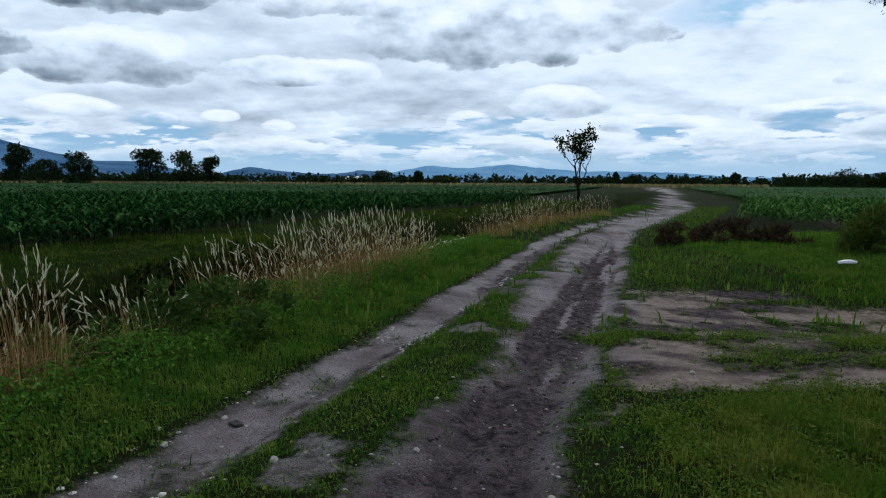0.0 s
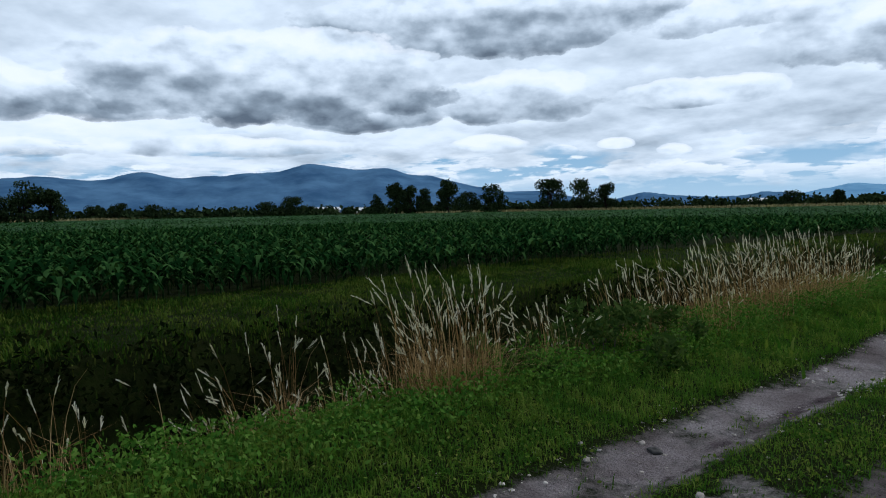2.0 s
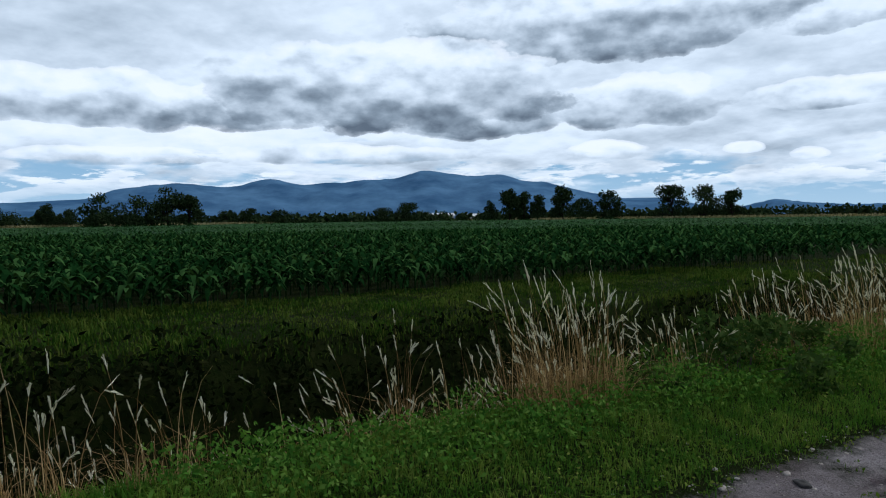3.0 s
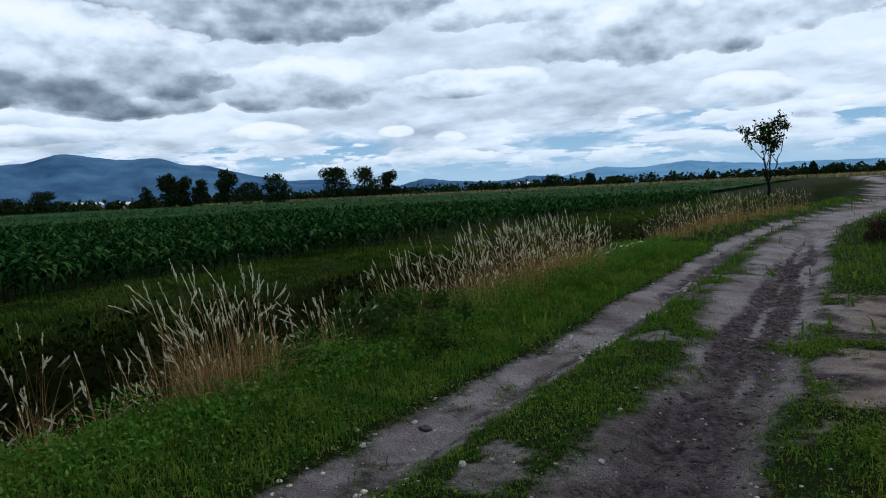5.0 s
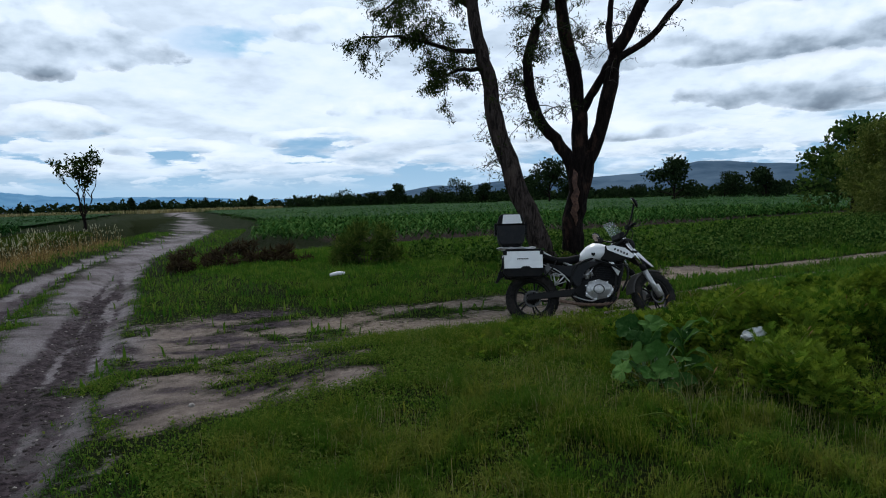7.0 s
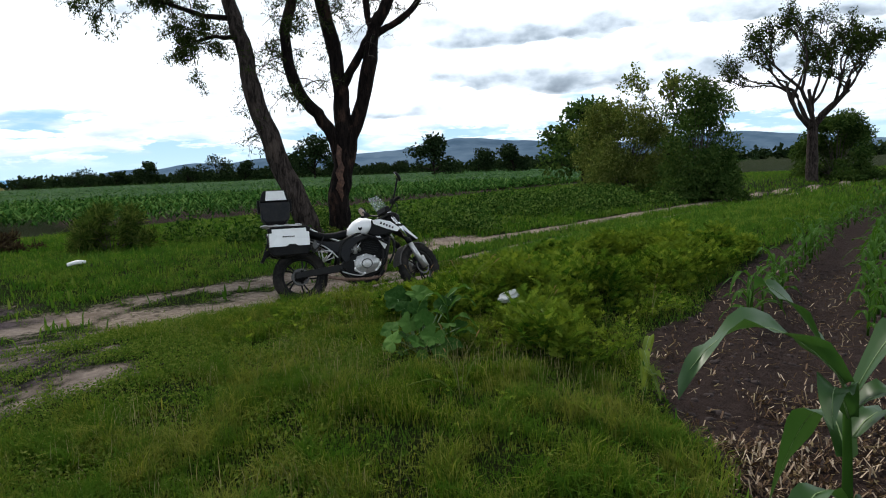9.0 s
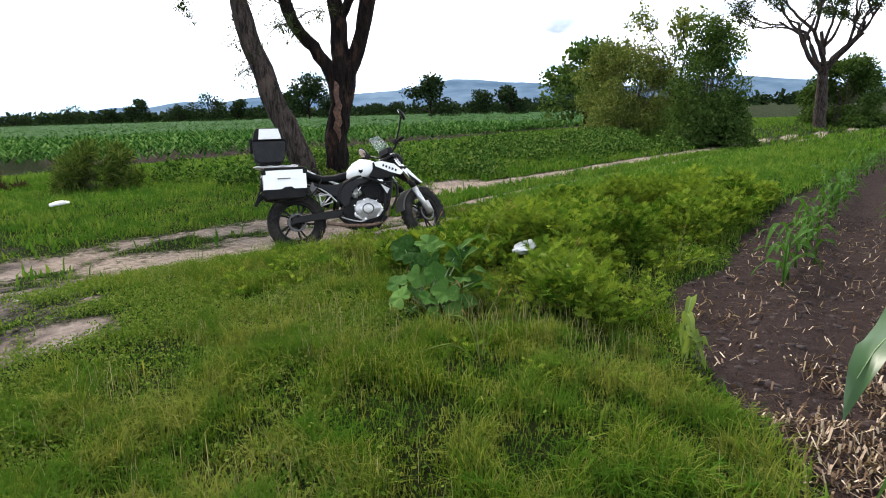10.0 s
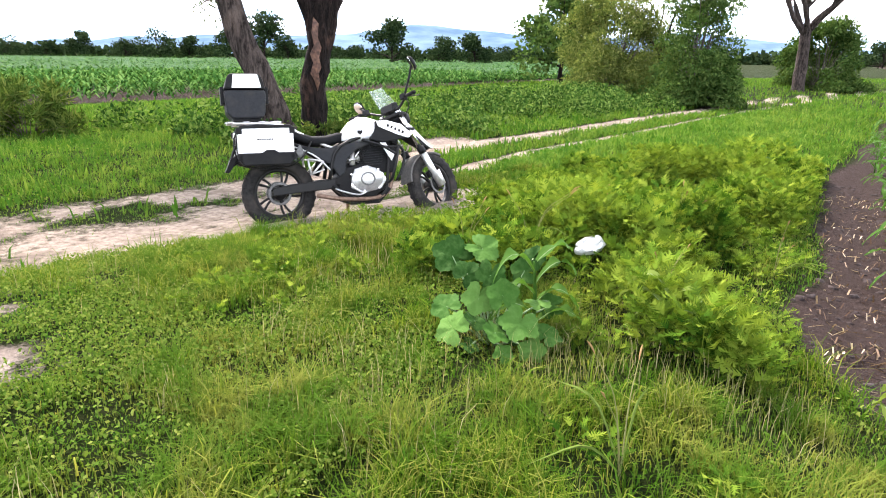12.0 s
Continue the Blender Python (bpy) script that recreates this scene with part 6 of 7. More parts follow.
        for x in (-0.315, 0.095):
            for z in (0.66, 0.90):
                part("corner_guard", bm_prism([(x - 0.022, z - 0.03), (x + 0.022, z - 0.03), (x + 0.022, z + 0.03), (x - 0.022, z + 0.03)], (y_out - 0.012) * side - 0.018, (y_out - 0.012) * side + 0.018, 0.006), M_BLACK, case)
    box = part("top_case", bm_prism([(-0.345, 1.030), (-0.380, 1.080), (-0.395, 1.270), (-0.385, 1.292), (-0.080, 1.292), (-0.065, 1.270), (-0.075, 1.080), (-0.105, 1.030)], -0.16, 0.16, 0.016), M_GREY, bike, "dark plastic top case with a white sticker")
    lid = part("top_case_lid", bm_prism([(-0.395, 1.296), (-0.365, 1.410), (-0.340, 1.445), (-0.120, 1.445), (-0.090, 1.410), (-0.065, 1.296)], -0.165, 0.165, 0.02), M_BLACK, box)
    part("sticker", bm_prism([(-0.330, 1.312), (-0.315, 1.432), (-0.125, 1.432), (-0.100, 1.312)], -0.1715, -0.168, 0), M_LABEL, lid, "blank white paper sticker")
    part("case_base", bm_prism([(-0.335, 1.004), (-0.335, 1.032), (-0.115, 1.032), (-0.115, 1.004)], -0.13, 0.13, 0.008), M_BLACK, box)
    for x in (-0.405, -0.055):
        part("latch", bm_prism([(x - 0.014, 1.17), (x + 0.014, 1.17), (x + 0.014, 1.33), (x - 0.014, 1.33)], -0.09, 0.09, 0.005), M_BLACK, box)
    # front end
    for side in (-1, 1):
        y = 0.105 * side
        leg = part("fork_leg", moved(bm_merge(bm_tube([tuple(foot + Vector((-0.0, y, -0.03))), tuple(foot.lerp(head, 0.48) + Vector((0, y, 0)))], 0.031, 14, smooth=False), bm_tube([tuple(foot + Vector((0.012, y, -0.02))), tuple(foot + Vector((-0.04, y, 0.12)))], 0.040, 10, smooth=False)), steer), M_ALU, bike, "silver lower fork leg", True)
        part("fork_tube", moved(bm_tube([tuple(foot.lerp(head, 0.46) + Vector((0, y, 0))), tuple(foot.lerp(head, 1.06) + Vector((0, y, 0)))], 0.022, 12, smooth=False), steer), M_CHROME, leg, "polished fork tube", True)
        part("fork_shield", moved(bm_tube([tuple(foot.lerp(head, 0.44) + Vector((0, y, 0))), tuple(foot.lerp(head, 0.53) + Vector((0, y, 0)))], 0.037, 12, smooth=False), steer), M_BLACK, leg, smooth=True)
    part("axle", moved(bm_tube([tuple(foot + Vector((0, -0.135, 0))), tuple(foot + Vector((0, 0.135, 0)))], 0.012, 10, smooth=False), steer), M_CHROME, bike)
    part("brake_caliper", moved(bm_prism([(1.30, 0.36), (1.38, 0.43), (1.34, 0.47), (1.27, 0.42)], -0.095, -0.05, 0.008), steer), M_BLACK, bike)
    for t in (0.78, 1.0):
        c = foot.lerp(head, t)
        part("fork_yoke", moved(bm_prism([(c.x - 0.05, c.z - 0.018), (c.x + 0.045, c.z - 0.008), (c.x + 0.04, c.z + 0.022), (c.x - 0.055, c.z + 0.014)], -0.14, 0.14, 0.008), steer), M_BLACK, bike)
    guard = []
    for t in np.linspace(radians(2), radians(112), 18):
        guard.append((foot.x + 0.345 * math.cos(t), foot.z + 0.345 * math.sin(t)))
    inner = [(foot.x + 0.325 * math.cos(t), foot.z + 0.325 * math.sin(t)) for t in np.linspace(radians(112), radians(2), 18)]
    guard = [(2 * foot.x - x, z) for x, z in guard] + [(2 * foot.x - x, z) for x, z in inner]
    part("front_mudguard", moved(bm_prism(guard, -0.065, 0.065, 0.003), steer), M_GUARD, bike, "dull grey front mudguard")
    part("beak", moved(bm_merge(bm_prism([(1.02, 0.94), (1.16, 0.98), (1.34, 0.78), (1.43, 0.70), (1.40, 0.685), (1.24, 0.76), (1.10, 0.84)], -0.055, 0.055, 0.012)), steer), M_BLACK, bike, "black and white pointed nose guard")
    for side in (-1, 1):
        part("beak_side", moved(bm_prism([(1.14, 0.965), (1.19, 0.94), (1.35, 0.78), (1.435, 0.703), (1.40, 0.70), (1.27, 0.80), (1.14, 0.90)], 0.060 * side - 0.004, 0.060 * side + 0.004, 0.003), steer), M_WHITE, bike)
    light = part("headlight", moved(bm_loft([(1.04, 1.03, 0.06, 0.06), (1.10, 1.02, 0.09, 0.085), (1.17, 1.00, 0.095, 0.08), (1.19, 0.995, 0.08, 0.065)], 18), steer), M_BLACK, bike, smooth=True)
    part("headlight_lens", moved(bm_loft([(1.188, 0.995, 0.078, 0.063), (1.205, 0.99, 0.06, 0.045), (1.21, 0.99, 0.02, 0.015)], 18), steer), M_MIRROR, light, smooth=True)
    # screen: a curved clear sheet
    bm = bmesh.new()
    grid = []
    for i, t in enumerate(np.linspace(0, 1, 6)):
        row = []
        for s in np.linspace(-1, 1, 9):
            wide = 0.110 * (1 - 0.35 * t**2)
            row.append(bm.verts.new((1.16 - 0.20 * t - 0.07 * s * s, wide * s, 1.06 + 0.27 * t - 0.02 * s * s)))
        grid.append(row)
    for a, b in zip(grid, grid[1:]):
        for k in range(8):
            bm.faces.new((a[k], a[k + 1], b[k + 1], b[k]))
    bmesh.ops.solidify(bm, geom=list(bm.faces), thickness=0.003)
    part("windscreen", moved(bm, steer), M_SCREEN, bike, "small clear wind screen", True)
    part("handlebar", moved(bm_tube([(0.93, -0.40, 1.13), (0.99, -0.27, 1.15), (1.03, -0.10, 1.08), (1.03, 0.10, 1.08), (0.99, 0.27, 1.15), (0.93, 0.40, 1.13)], 0.012, 8, 24), steer), M_FRAME, bike, smooth=True)
    part("dash", moved(bm_prism([(0.99, 1.07), (1.08, 1.09), (1.06, 1.17), (1.00, 1.15)], -0.08, 0.08, 0.01), steer), M_BLACK, bike)
    for side in (-1, 1):
        part("grip", moved(bm_tube([(0.965, 0.30 * side, 1.146), (0.925, 0.43 * side, 1.128)], 0.018, 10, smooth=False), steer), M_SEAT, bike, smooth=True)
        part("lever", moved(bm_tube([(1.00, 0.27 * side, 1.15), (1.035, 0.34 * side, 1.14), (1.00, 0.42 * side, 1.12)], 0.006, 6, 8), steer), M_FRAME, bike)
        part("switch_box", moved(bm_prism([(0.95, 1.12), (1.0, 1.12), (1.0, 1.18), (0.95, 1.18)], 0.25 * side - 0.025, 0.25 * side + 0.025, 0.008), steer), M_BLACK, bike)
        tip = MIRROR_TIPS[0 if side < 0 else 1]
        stem = part("mirror", moved(bm_merge(bm_tube([(0.985, 0.26 * side, 1.17), tuple((u + v) / 2 + w for u, v, w in zip((0.985, 0.26 * side, 1.17), tip, (0.004, 0.004 * side, 0.0))), tip], 0.010, 8, 10)), steer), M_BLACK, bike, smooth=True)
        tilt = Matrix.Translation(tip) @ Matrix.Rotation(radians(MIRROR_TILT[0 if side < 0 else 1]), 4, "Y") @ Matrix.Rotation(radians(8 if side > 0 else -38), 4, "Z")
        part("mirror_shell", moved(bm_loft([(-0.012, 0, 0.050, 0.068), (0.0, 0, 0.054, 0.074), (0.018, 0, 0.042, 0.060), (0.03, 0, 0.014, 0.02)], 18, 2.4), steer @ tilt), M_BLACK, stem, smooth=True)
        part("mirror_face", moved(bm_loft([(-0.0155, 0, 0.044, 0.061), (-0.0128, 0, 0.046, 0.064)], 18, 2.4), steer @ tilt), M_MIRROR, stem)
        part("hand_cable", moved(bm_tube([(0.99, 0.25 * side, 1.14), (1.10, 0.18 * side, 1.10), (1.08, 0.08 * side, 0.96), (1.0, 0.06 * side, 0.86)], 0.005, 6, 14), steer), M_FRAME, bike, smooth=True)
    # the whole body sits low over the wheels
    for ob in bike.children_recursive:
        if ob.name.split("_")[0] in ("rear", "front") and "wheel" in ob.name or ob.parent.name.startswith(("rear_wheel", "front_wheel")):
            continue
        for v in ob.data.vertices:
            if v.co.z > 0.36:
                v.co.z = 0.36 + 0.865 * (v.co.z - 0.36)
    return bike


MIRROR_TIPS = ((1.00, -0.40, 1.45), (1.05, 0.40, 1.26))
MIRROR_TILT = (-25, -30)
_hub_z = 0.255
BIKE_POSE = pose(5.745, 5.677, _hub_z - 0.31, 0, 0, -40.2) @ pose(0, 0, 0, -9, 0, 0)
build_motorcycle()


# ---------------------------------------------------------------- tall dry grass along the ditch
def tall_clump(x, y, stems, spread, tall, seed, gold, label):
    """A tuft of tall dry grass: arching stems with feathery heads, and straw at its foot."""
    stems = int(stems * 0.8)
    rg = np.random.RandomState(seed)
    base = empty("dry_grass_clump", pose(x, y, float(height(x, y))), label, "grass", "dry grass clumps along the ditch")
    s, heads = Soup(), Soup()
    a, r = rg.rand(stems) * 2 * np.pi, spread * np.sqrt(rg.rand(stems))
    px, py = r * np.cos(a), r * np.sin(a)
    pz = height(x + px, y + py) - float(height(x, y)) - 0.03
    g = tall * rg.uniform(0.40, 1.12, stems)
    lean = 0.03 + 0.42 * rg.rand(stems) ** 1.6
    yaw = a + rg.normal(0, 0.8, stems)
    # the wind bends them one way
    wx, wy = np.cos(yaw) * lean - 0.09, np.sin(yaw) * lean - 0.06
    t = np.linspace(0, 1, 5)
    spine = np.stack([px[:, None] + g[:, None] * wx[:, None] * t**1.8, py[:, None] + g[:, None] * wy[:, None] * t**1.8, pz[:, None] + g[:, None] * (t - (0.05 + 0.45 * lean[:, None]) * t**4)], -1)
    side = np.stack([-np.sin(yaw), np.cos(yaw), 0 * yaw], -1)
    w = 0.0021 * np.array([1.3, 1.1, 0.9, 0.7, 0.4])
    left, right_ = spine + side[:, None] * w[None, :, None], spine - side[:, None] * w[None, :, None]
    pts = np.stack([left, right_], 2).reshape(stems, 10, 3)
    s.add(pts, [[2 * k, 2 * k + 1, 2 * k + 3, 2 * k + 2] for k in range(4)])
    # leaves at the foot
    n = int(stems * 5.0)
    k = rg.randint(stems, size=n)
    blades(s, px[k] + rg.normal(0, 0.03, n), py[k] + rg.normal(0, 0.03, n), pz[k], tall * rg.uniform(0.15, 0.62, n), rg.uniform(0.003, 0.007, n), 0.9, seed + 1)
    tagged(s.build("stem_tuft", M_STRAW, False, base), kind="stuff")
    # heads: short bristles round the upper end of each stem
    has = np.where(rg.rand(stems) < 0.85)[0]
    per = 14
    u = 1.03 - rg.uniform(0.10, 0.22, (len(has), 1)) * np.linspace(1, 0, per)[None]
    tip, pre = spine[has, 4], spine[has, 3]
    way = (tip - pre) / 0.25
    at = tip[:, None] + way[:, None] * (u[..., None] - 1)
    out = rg.normal(size=at.shape) * 0.15 + way[:, None] / np.linalg.norm(way, axis=1)[:, None, None] * 1.2
    out /= np.linalg.norm(out, axis=2)[..., None]
    size = 0.036 * (1.15 - 0.6 * np.abs(u - 0.9) / 0.13)[..., None] * (0.7 + 0.6 * rg.rand(len(has), 1, 1))
    sd = np.cross(out, rg.normal(size=out.shape))
    sd /= np.linalg.norm(sd, axis=2)[..., None]
    quad = np.stack([at - sd * 0.0016, at + sd * 0.0016, at + out * size + sd * 0.0032, at + out * size - sd * 0.0016], 2).reshape(-1, 4, 3)
    heads.add(quad, [[0, 1, 2, 3]])
    tagged(heads.build("seed_head_tuft", M_PLUME, False, base), "silvery feathery seed heads", kind="stuff")
    return base


def ditch_edge(y):
    return float(road_x(y)) - 2.62


TALL = "tall straw-coloured grass clump with silvery seed heads"
for k, (y, off, stems, spread, tall) in enumerate((
    (0.2, -0.3, 90, 0.45, 0.80), (1.0, -0.3, 130, 0.50, 0.84), (1.75, -0.3, 100, 0.45, 0.74), (2.4, -0.3, 60, 0.40, 0.62), (2.95, -0.2, 170, 0.34, 0.80), (3.55, -0.2, 110, 0.3, 0.62), (4.25, 0.0, 330, 0.50, 0.98),
    (5.4, -0.05, 120, 0.35, 0.62), (6.6, -0.1, 150, 0.45, 0.85), (7.6, 0.0, 230, 0.55, 0.95), (8.7, 0.05, 260, 0.6, 0.98), (9.8, 0.1, 260, 0.6, 1.0),
    (10.9, 0.1, 240, 0.6, 0.95), (12.0, 0.05, 150, 0.5, 0.8), (17.5, 0.0, 160, 0.8, 0.85), (19.5, 0.1, 180, 0.9, 0.9), (21.5, 0.1, 180, 0.9, 0.95), (23.5, 0.1, 180, 0.9, 0.9), (26, 0.1, 160, 1.0, 0.9), (29, 0.1, 160, 1.1, 0.9),
)):
    tall_clump(ditch_edge(y) + off, y, stems, spread, tall, 400 + k, 0, TALL + (" leaning over the ditch" if tall > 0.9 else " on the ditch edge"))


# Near-black leaf colour carries the deep shade of the ditch.
M_DITCH_SHADE = leafy("ditch_leaf", (0.003, 0.006, 0.002), (0.006, 0.011, 0.003), (0.020, 0.024, 0.008), 0.15, 0.7)


def ditch_weeds():
    """Coarse herbs on the floor and sides of the ditch, its shade in their leaf colour, and bushes of green on its near
    lip.
    """
    rg = np.random.RandomState(31)
    s = Soup()
    y = rg.uniform(-2.5, 22, 900)
    d = rg.uniform(-6.0, -3.0, 900)
    x = road_x(y) + d
    z = height(x, y)
    k = rg.randint(900, size=90000)
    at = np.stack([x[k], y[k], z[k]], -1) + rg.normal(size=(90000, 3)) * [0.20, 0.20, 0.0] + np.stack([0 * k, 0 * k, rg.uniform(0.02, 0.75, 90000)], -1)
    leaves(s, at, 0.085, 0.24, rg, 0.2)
    tagged(s.build("ditch_weeds", M_DITCH_SHADE), "coarse weeds filling the ditch, shade painted into their leaves", "weeds", kind="stuff")
    s = Soup()
    y = rg.uniform(1.5, 15, 420)
    x = road_x(y) + rg.uniform(-2.6, -1.75, 420)
    k = rg.randint(420, size=30000)
    at = np.stack([x[k], y[k], height(x, y)[k]], -1) + rg.normal(size=(30000, 3)) * [0.10, 0.10, 0.0] + np.stack([0 * k, 0 * k, rg.uniform(0.02, 0.24, 30000) * (0.4 + 1.2 * vnoise(x, y, 0.6, 2)[k])], -1)
    leaves(s, at, 0.034, 0.24, rg, 0.0)
    tagged(s.build("verge_herbs", M_WEED), "leafy green herbs on the verge beside the ditch", "herbs", kind="stuff")


ditch_weeds()
for wy, wo, wt, ww, wn in ((4.9, 0.05, 0.42, 0.9, 1500), (5.8, 0.25, 0.60, 1.4, 3200), (6.7, 0.25, 0.46, 1.0, 1800), (12.9, 0.0, 0.4, 1.0, 1200)):
    bush("verge_shrub", ditch_edge(wy) + wo, wy, wt, ww, 330 + int(wy * 10), M_BUSH, "low dark green leafy shrub among dry grass on the ditch edge", wn, 0.06, 0.22, 0.1, 18, 0.0)


# ---------------------------------------------------------------- herbs and weeds by the tilled strip
def fronds(soup, at, way, size, rg, pairs=5, slim=0.34):
    """Feathery leaves: narrow leaflets in pairs along a bending midrib, all of one leaf joined."""
    n = len(at)
    up = np.array([0, 0, 1.0])
    side = np.cross(way, up + 0.5 * rg.normal(size=(n, 3)))
    side /= np.linalg.norm(side, axis=1)[:, None] + 1e-9
    g = size[:, None]
    spine = []
    for k in range(pairs + 2):
        t = k / (pairs + 1)
        spine.append(at + way * g * t - up * g * 0.35 * t * t)
    pts = list(spine)
    faces = []
    for k in range(1, pairs + 1):
        reach = slim * (1.15 - 0.75 * abs(k / (pairs + 1) - 0.4) / 0.6)
        for sg in (-1, 1):
            pts.append(spine[k] + side * sg * g * reach + way * g * 0.20 + up * g * 0.06 * rg.normal(size=(n, 1)))
            faces.append((k - 1, k, len(pts) - 1) if sg > 0 else (k, k - 1, len(pts) - 1))
    faces.append((pairs, pairs + 1, len(pts) - 1))
    soup.add(np.stack(pts, 1), faces)


def herb_bank():
    """Feathery bright green herbs on the low rise, in bushy mounds with dark gaps between."""
    rg = np.random.RandomState(41)
    n = 1500
    x = rg.uniform(4.2, 11.5, n)
    lo, hi = soil_edge(x) + np.interp(x, [4.2, 5.5, 7, 11], [0.60, 0.42, 0.2, 0.1]), np.minimum(path_y(x) - 0.9, soil_edge(x) + 2.7)
    y = lo + (hi - lo) * rg.rand(n) ** 1.1
    lump = vnoise(x + 2, y + 7, 0.75, 2)
    ok = (rg.rand(n) < 0.05 + 0.95 * step(0.40, 0.56, lump)) & ~((x < 4.8) & (y > 2.35)) & (y < 2.0 + 0.38 * x) & (np.hypot(x - 5.38, y - 2.83) > 0.13)
    x, y, lump = x[ok], y[ok], lump[ok]
    deep = step(2.6, 0.9, y - soil_edge(x)) * (0.55 + 0.45 * step(0.2, 0.8, y - soil_edge(x)))
    tall = rg.uniform(0.20, 0.34, len(x)) * (0.45 + 1.0 * step(0.4, 0.75, lump)) * (0.45 + 0.75 * deep)
    s = Soup()
    per = 34
    k = np.repeat(np.arange(len(x)), per)
    m = len(k)
    t = 0.25 + 0.75 * rg.rand(m) ** 0.7
    a = rg.rand(m) * 2 * np.pi
    r = tall[k] * 0.34 * np.sqrt(rg.rand(m)) * (1.25 - 0.6 * t)
    z = height(x, y)
    at = np.stack([x[k] + r * np.cos(a), y[k] + r * np.sin(a), z[k] + tall[k] * t * 0.95], -1)
    way = np.stack([np.cos(a), np.sin(a), 0.25 + 1.1 * t + 0.3 * rg.normal(size=m)], -1)
    way /= np.linalg.norm(way, axis=1)[:, None]
    fronds(s, at, way, 0.055 + 0.05 * rg.rand(m), rg, 4, 0.36)
    # thin stems
    blades(s, x, y, z, tall * 0.95, np.full(len(x), 0.006), 0.2, 42)
    tagged(s.build("feathery_herbs", M_HERB), "bank of feathery bright green herbs beside the tilled soil", "herbs", kind="stuff")
    # low tufts of the same herb running out into the meadow
    n = 900
    x, y = rg.uniform(3.4, 8.4, n), rg.uniform(1.2, 5.0, n)
    ok = (y < path_y(x) - 1.6) & (y > soil_edge(x) + 0.1) & (rg.rand(n) < step(0.46, 0.60, vnoise(x + 4, y, 0.8, 3)))
    x, y = x[ok], y[ok]
    s = Soup()
    k = np.repeat(np.arange(len(x)), 18)
    m = len(k)
    a = rg.rand(m) * 2 * np.pi
    r = 0.07 * np.sqrt(rg.rand(m))
    at = np.stack([x[k] + r * np.cos(a), y[k] + r * np.sin(a), height(x, y)[k] + 0.02 + 0.09 * rg.rand(m)], -1)
    way = np.stack([np.cos(a), np.sin(a), 0.9 + 0.3 * rg.normal(size=m)], -1)
    way /= np.linalg.norm(way, axis=1)[:, None]
    fronds(s, at, way, 0.035 + 0.035 * rg.rand(m), rg, 4, 0.36)
    tagged(s.build("feathery_seedlings", M_HERB), "low tufts of feathery yellow-green herbs in the meadow", "herbs", kind="stuff")


herb_bank()


M_WEED_DARK = leafy("coarse_weed_leaf", (0.010, 0.034, 0.007), (0.042, 0.092, 0.018), (0.14, 0.20, 0.052), 0.25, 0.6)


def weed_band():
    """Knee-high broad-leaved weeds beyond the side path and towards the bushes."""
    rg = np.random.RandomState(43)
    s = Soup()
    n = 900
    x = rg.uniform(8.5, 25, n)
    y = path_y(x) + np.interp(x, [8.5, 11, 13, 25], [1.6, 1.9, 1.2, 1.2]) + 4.2 * rg.rand(n)
    ok = rg.rand(n) < 0.15 + 0.85 * step(0.42, 0.62, vnoise(x, y, 1.6, 2))
    x, y = x[ok], y[ok]
    tall = rg.uniform(0.22, 0.55, len(x)) * (0.6 + 0.9 * vnoise(x, y, 1.2, 2))
    k = rg.randint(len(x), size=46000)
    way = rg.normal(size=(46000, 3))
    way /= np.linalg.norm(way, axis=1)[:, None]
    at = np.stack([x[k], y[k], height(x, y)[k] + tall[k] * 0.5], -1) + way * (tall[k] * 0.55)[:, None] * [1.1, 1.1, 0.9]
    leaves(s, at, 0.080, 0.27, rg, 0.2)
    tagged(s.build("broadleaf_weeds", M_WEED_DARK), "band of knee-high broad-leaved weeds beyond the path", "weeds", kind="stuff")


weed_band()


def leaf_disc(rad, rg, lobes=5):
    """A broad lobed leaf, cupped along its veins."""
    bm = bmesh.new()
    bend = rg.uniform(0, 6.28)
    hub = bm.verts.new((0, 0, 0.02 * rad))
    rim, ring = [], []
    n = 40
    for k in range(n):
        a = 2 * math.pi * k / n
        cut = 0.30 if k == 0 else 0.72 if k in (1, n - 1) else 1.0
        tooth = 0.05 if k % 2 else -0.03
        q = rad * cut * (1 + 0.11 * math.cos(lobes * (a - math.pi)) + tooth + 0.02 * rg.normal())
        vein = math.cos(lobes * (a - math.pi))
        ring.append(bm.verts.new((0.55 * q * math.cos(a), 0.55 * q * math.sin(a), 0.12 * rad - 0.035 * rad * vein)))
        rim.append(bm.verts.new((q * math.cos(a), q * math.sin(a), 0.12 * rad + 0.14 * rad * math.cos(2 * a + bend) - 0.05 * rad * vein + 0.02 * rad * rg.normal())))
    for k in range(n):
        j = (k + 1) % n
        bm.faces.new((hub, ring[k], ring[j]))
        bm.faces.new((ring[k], rim[k], rim[j], ring[j]))
    return bm


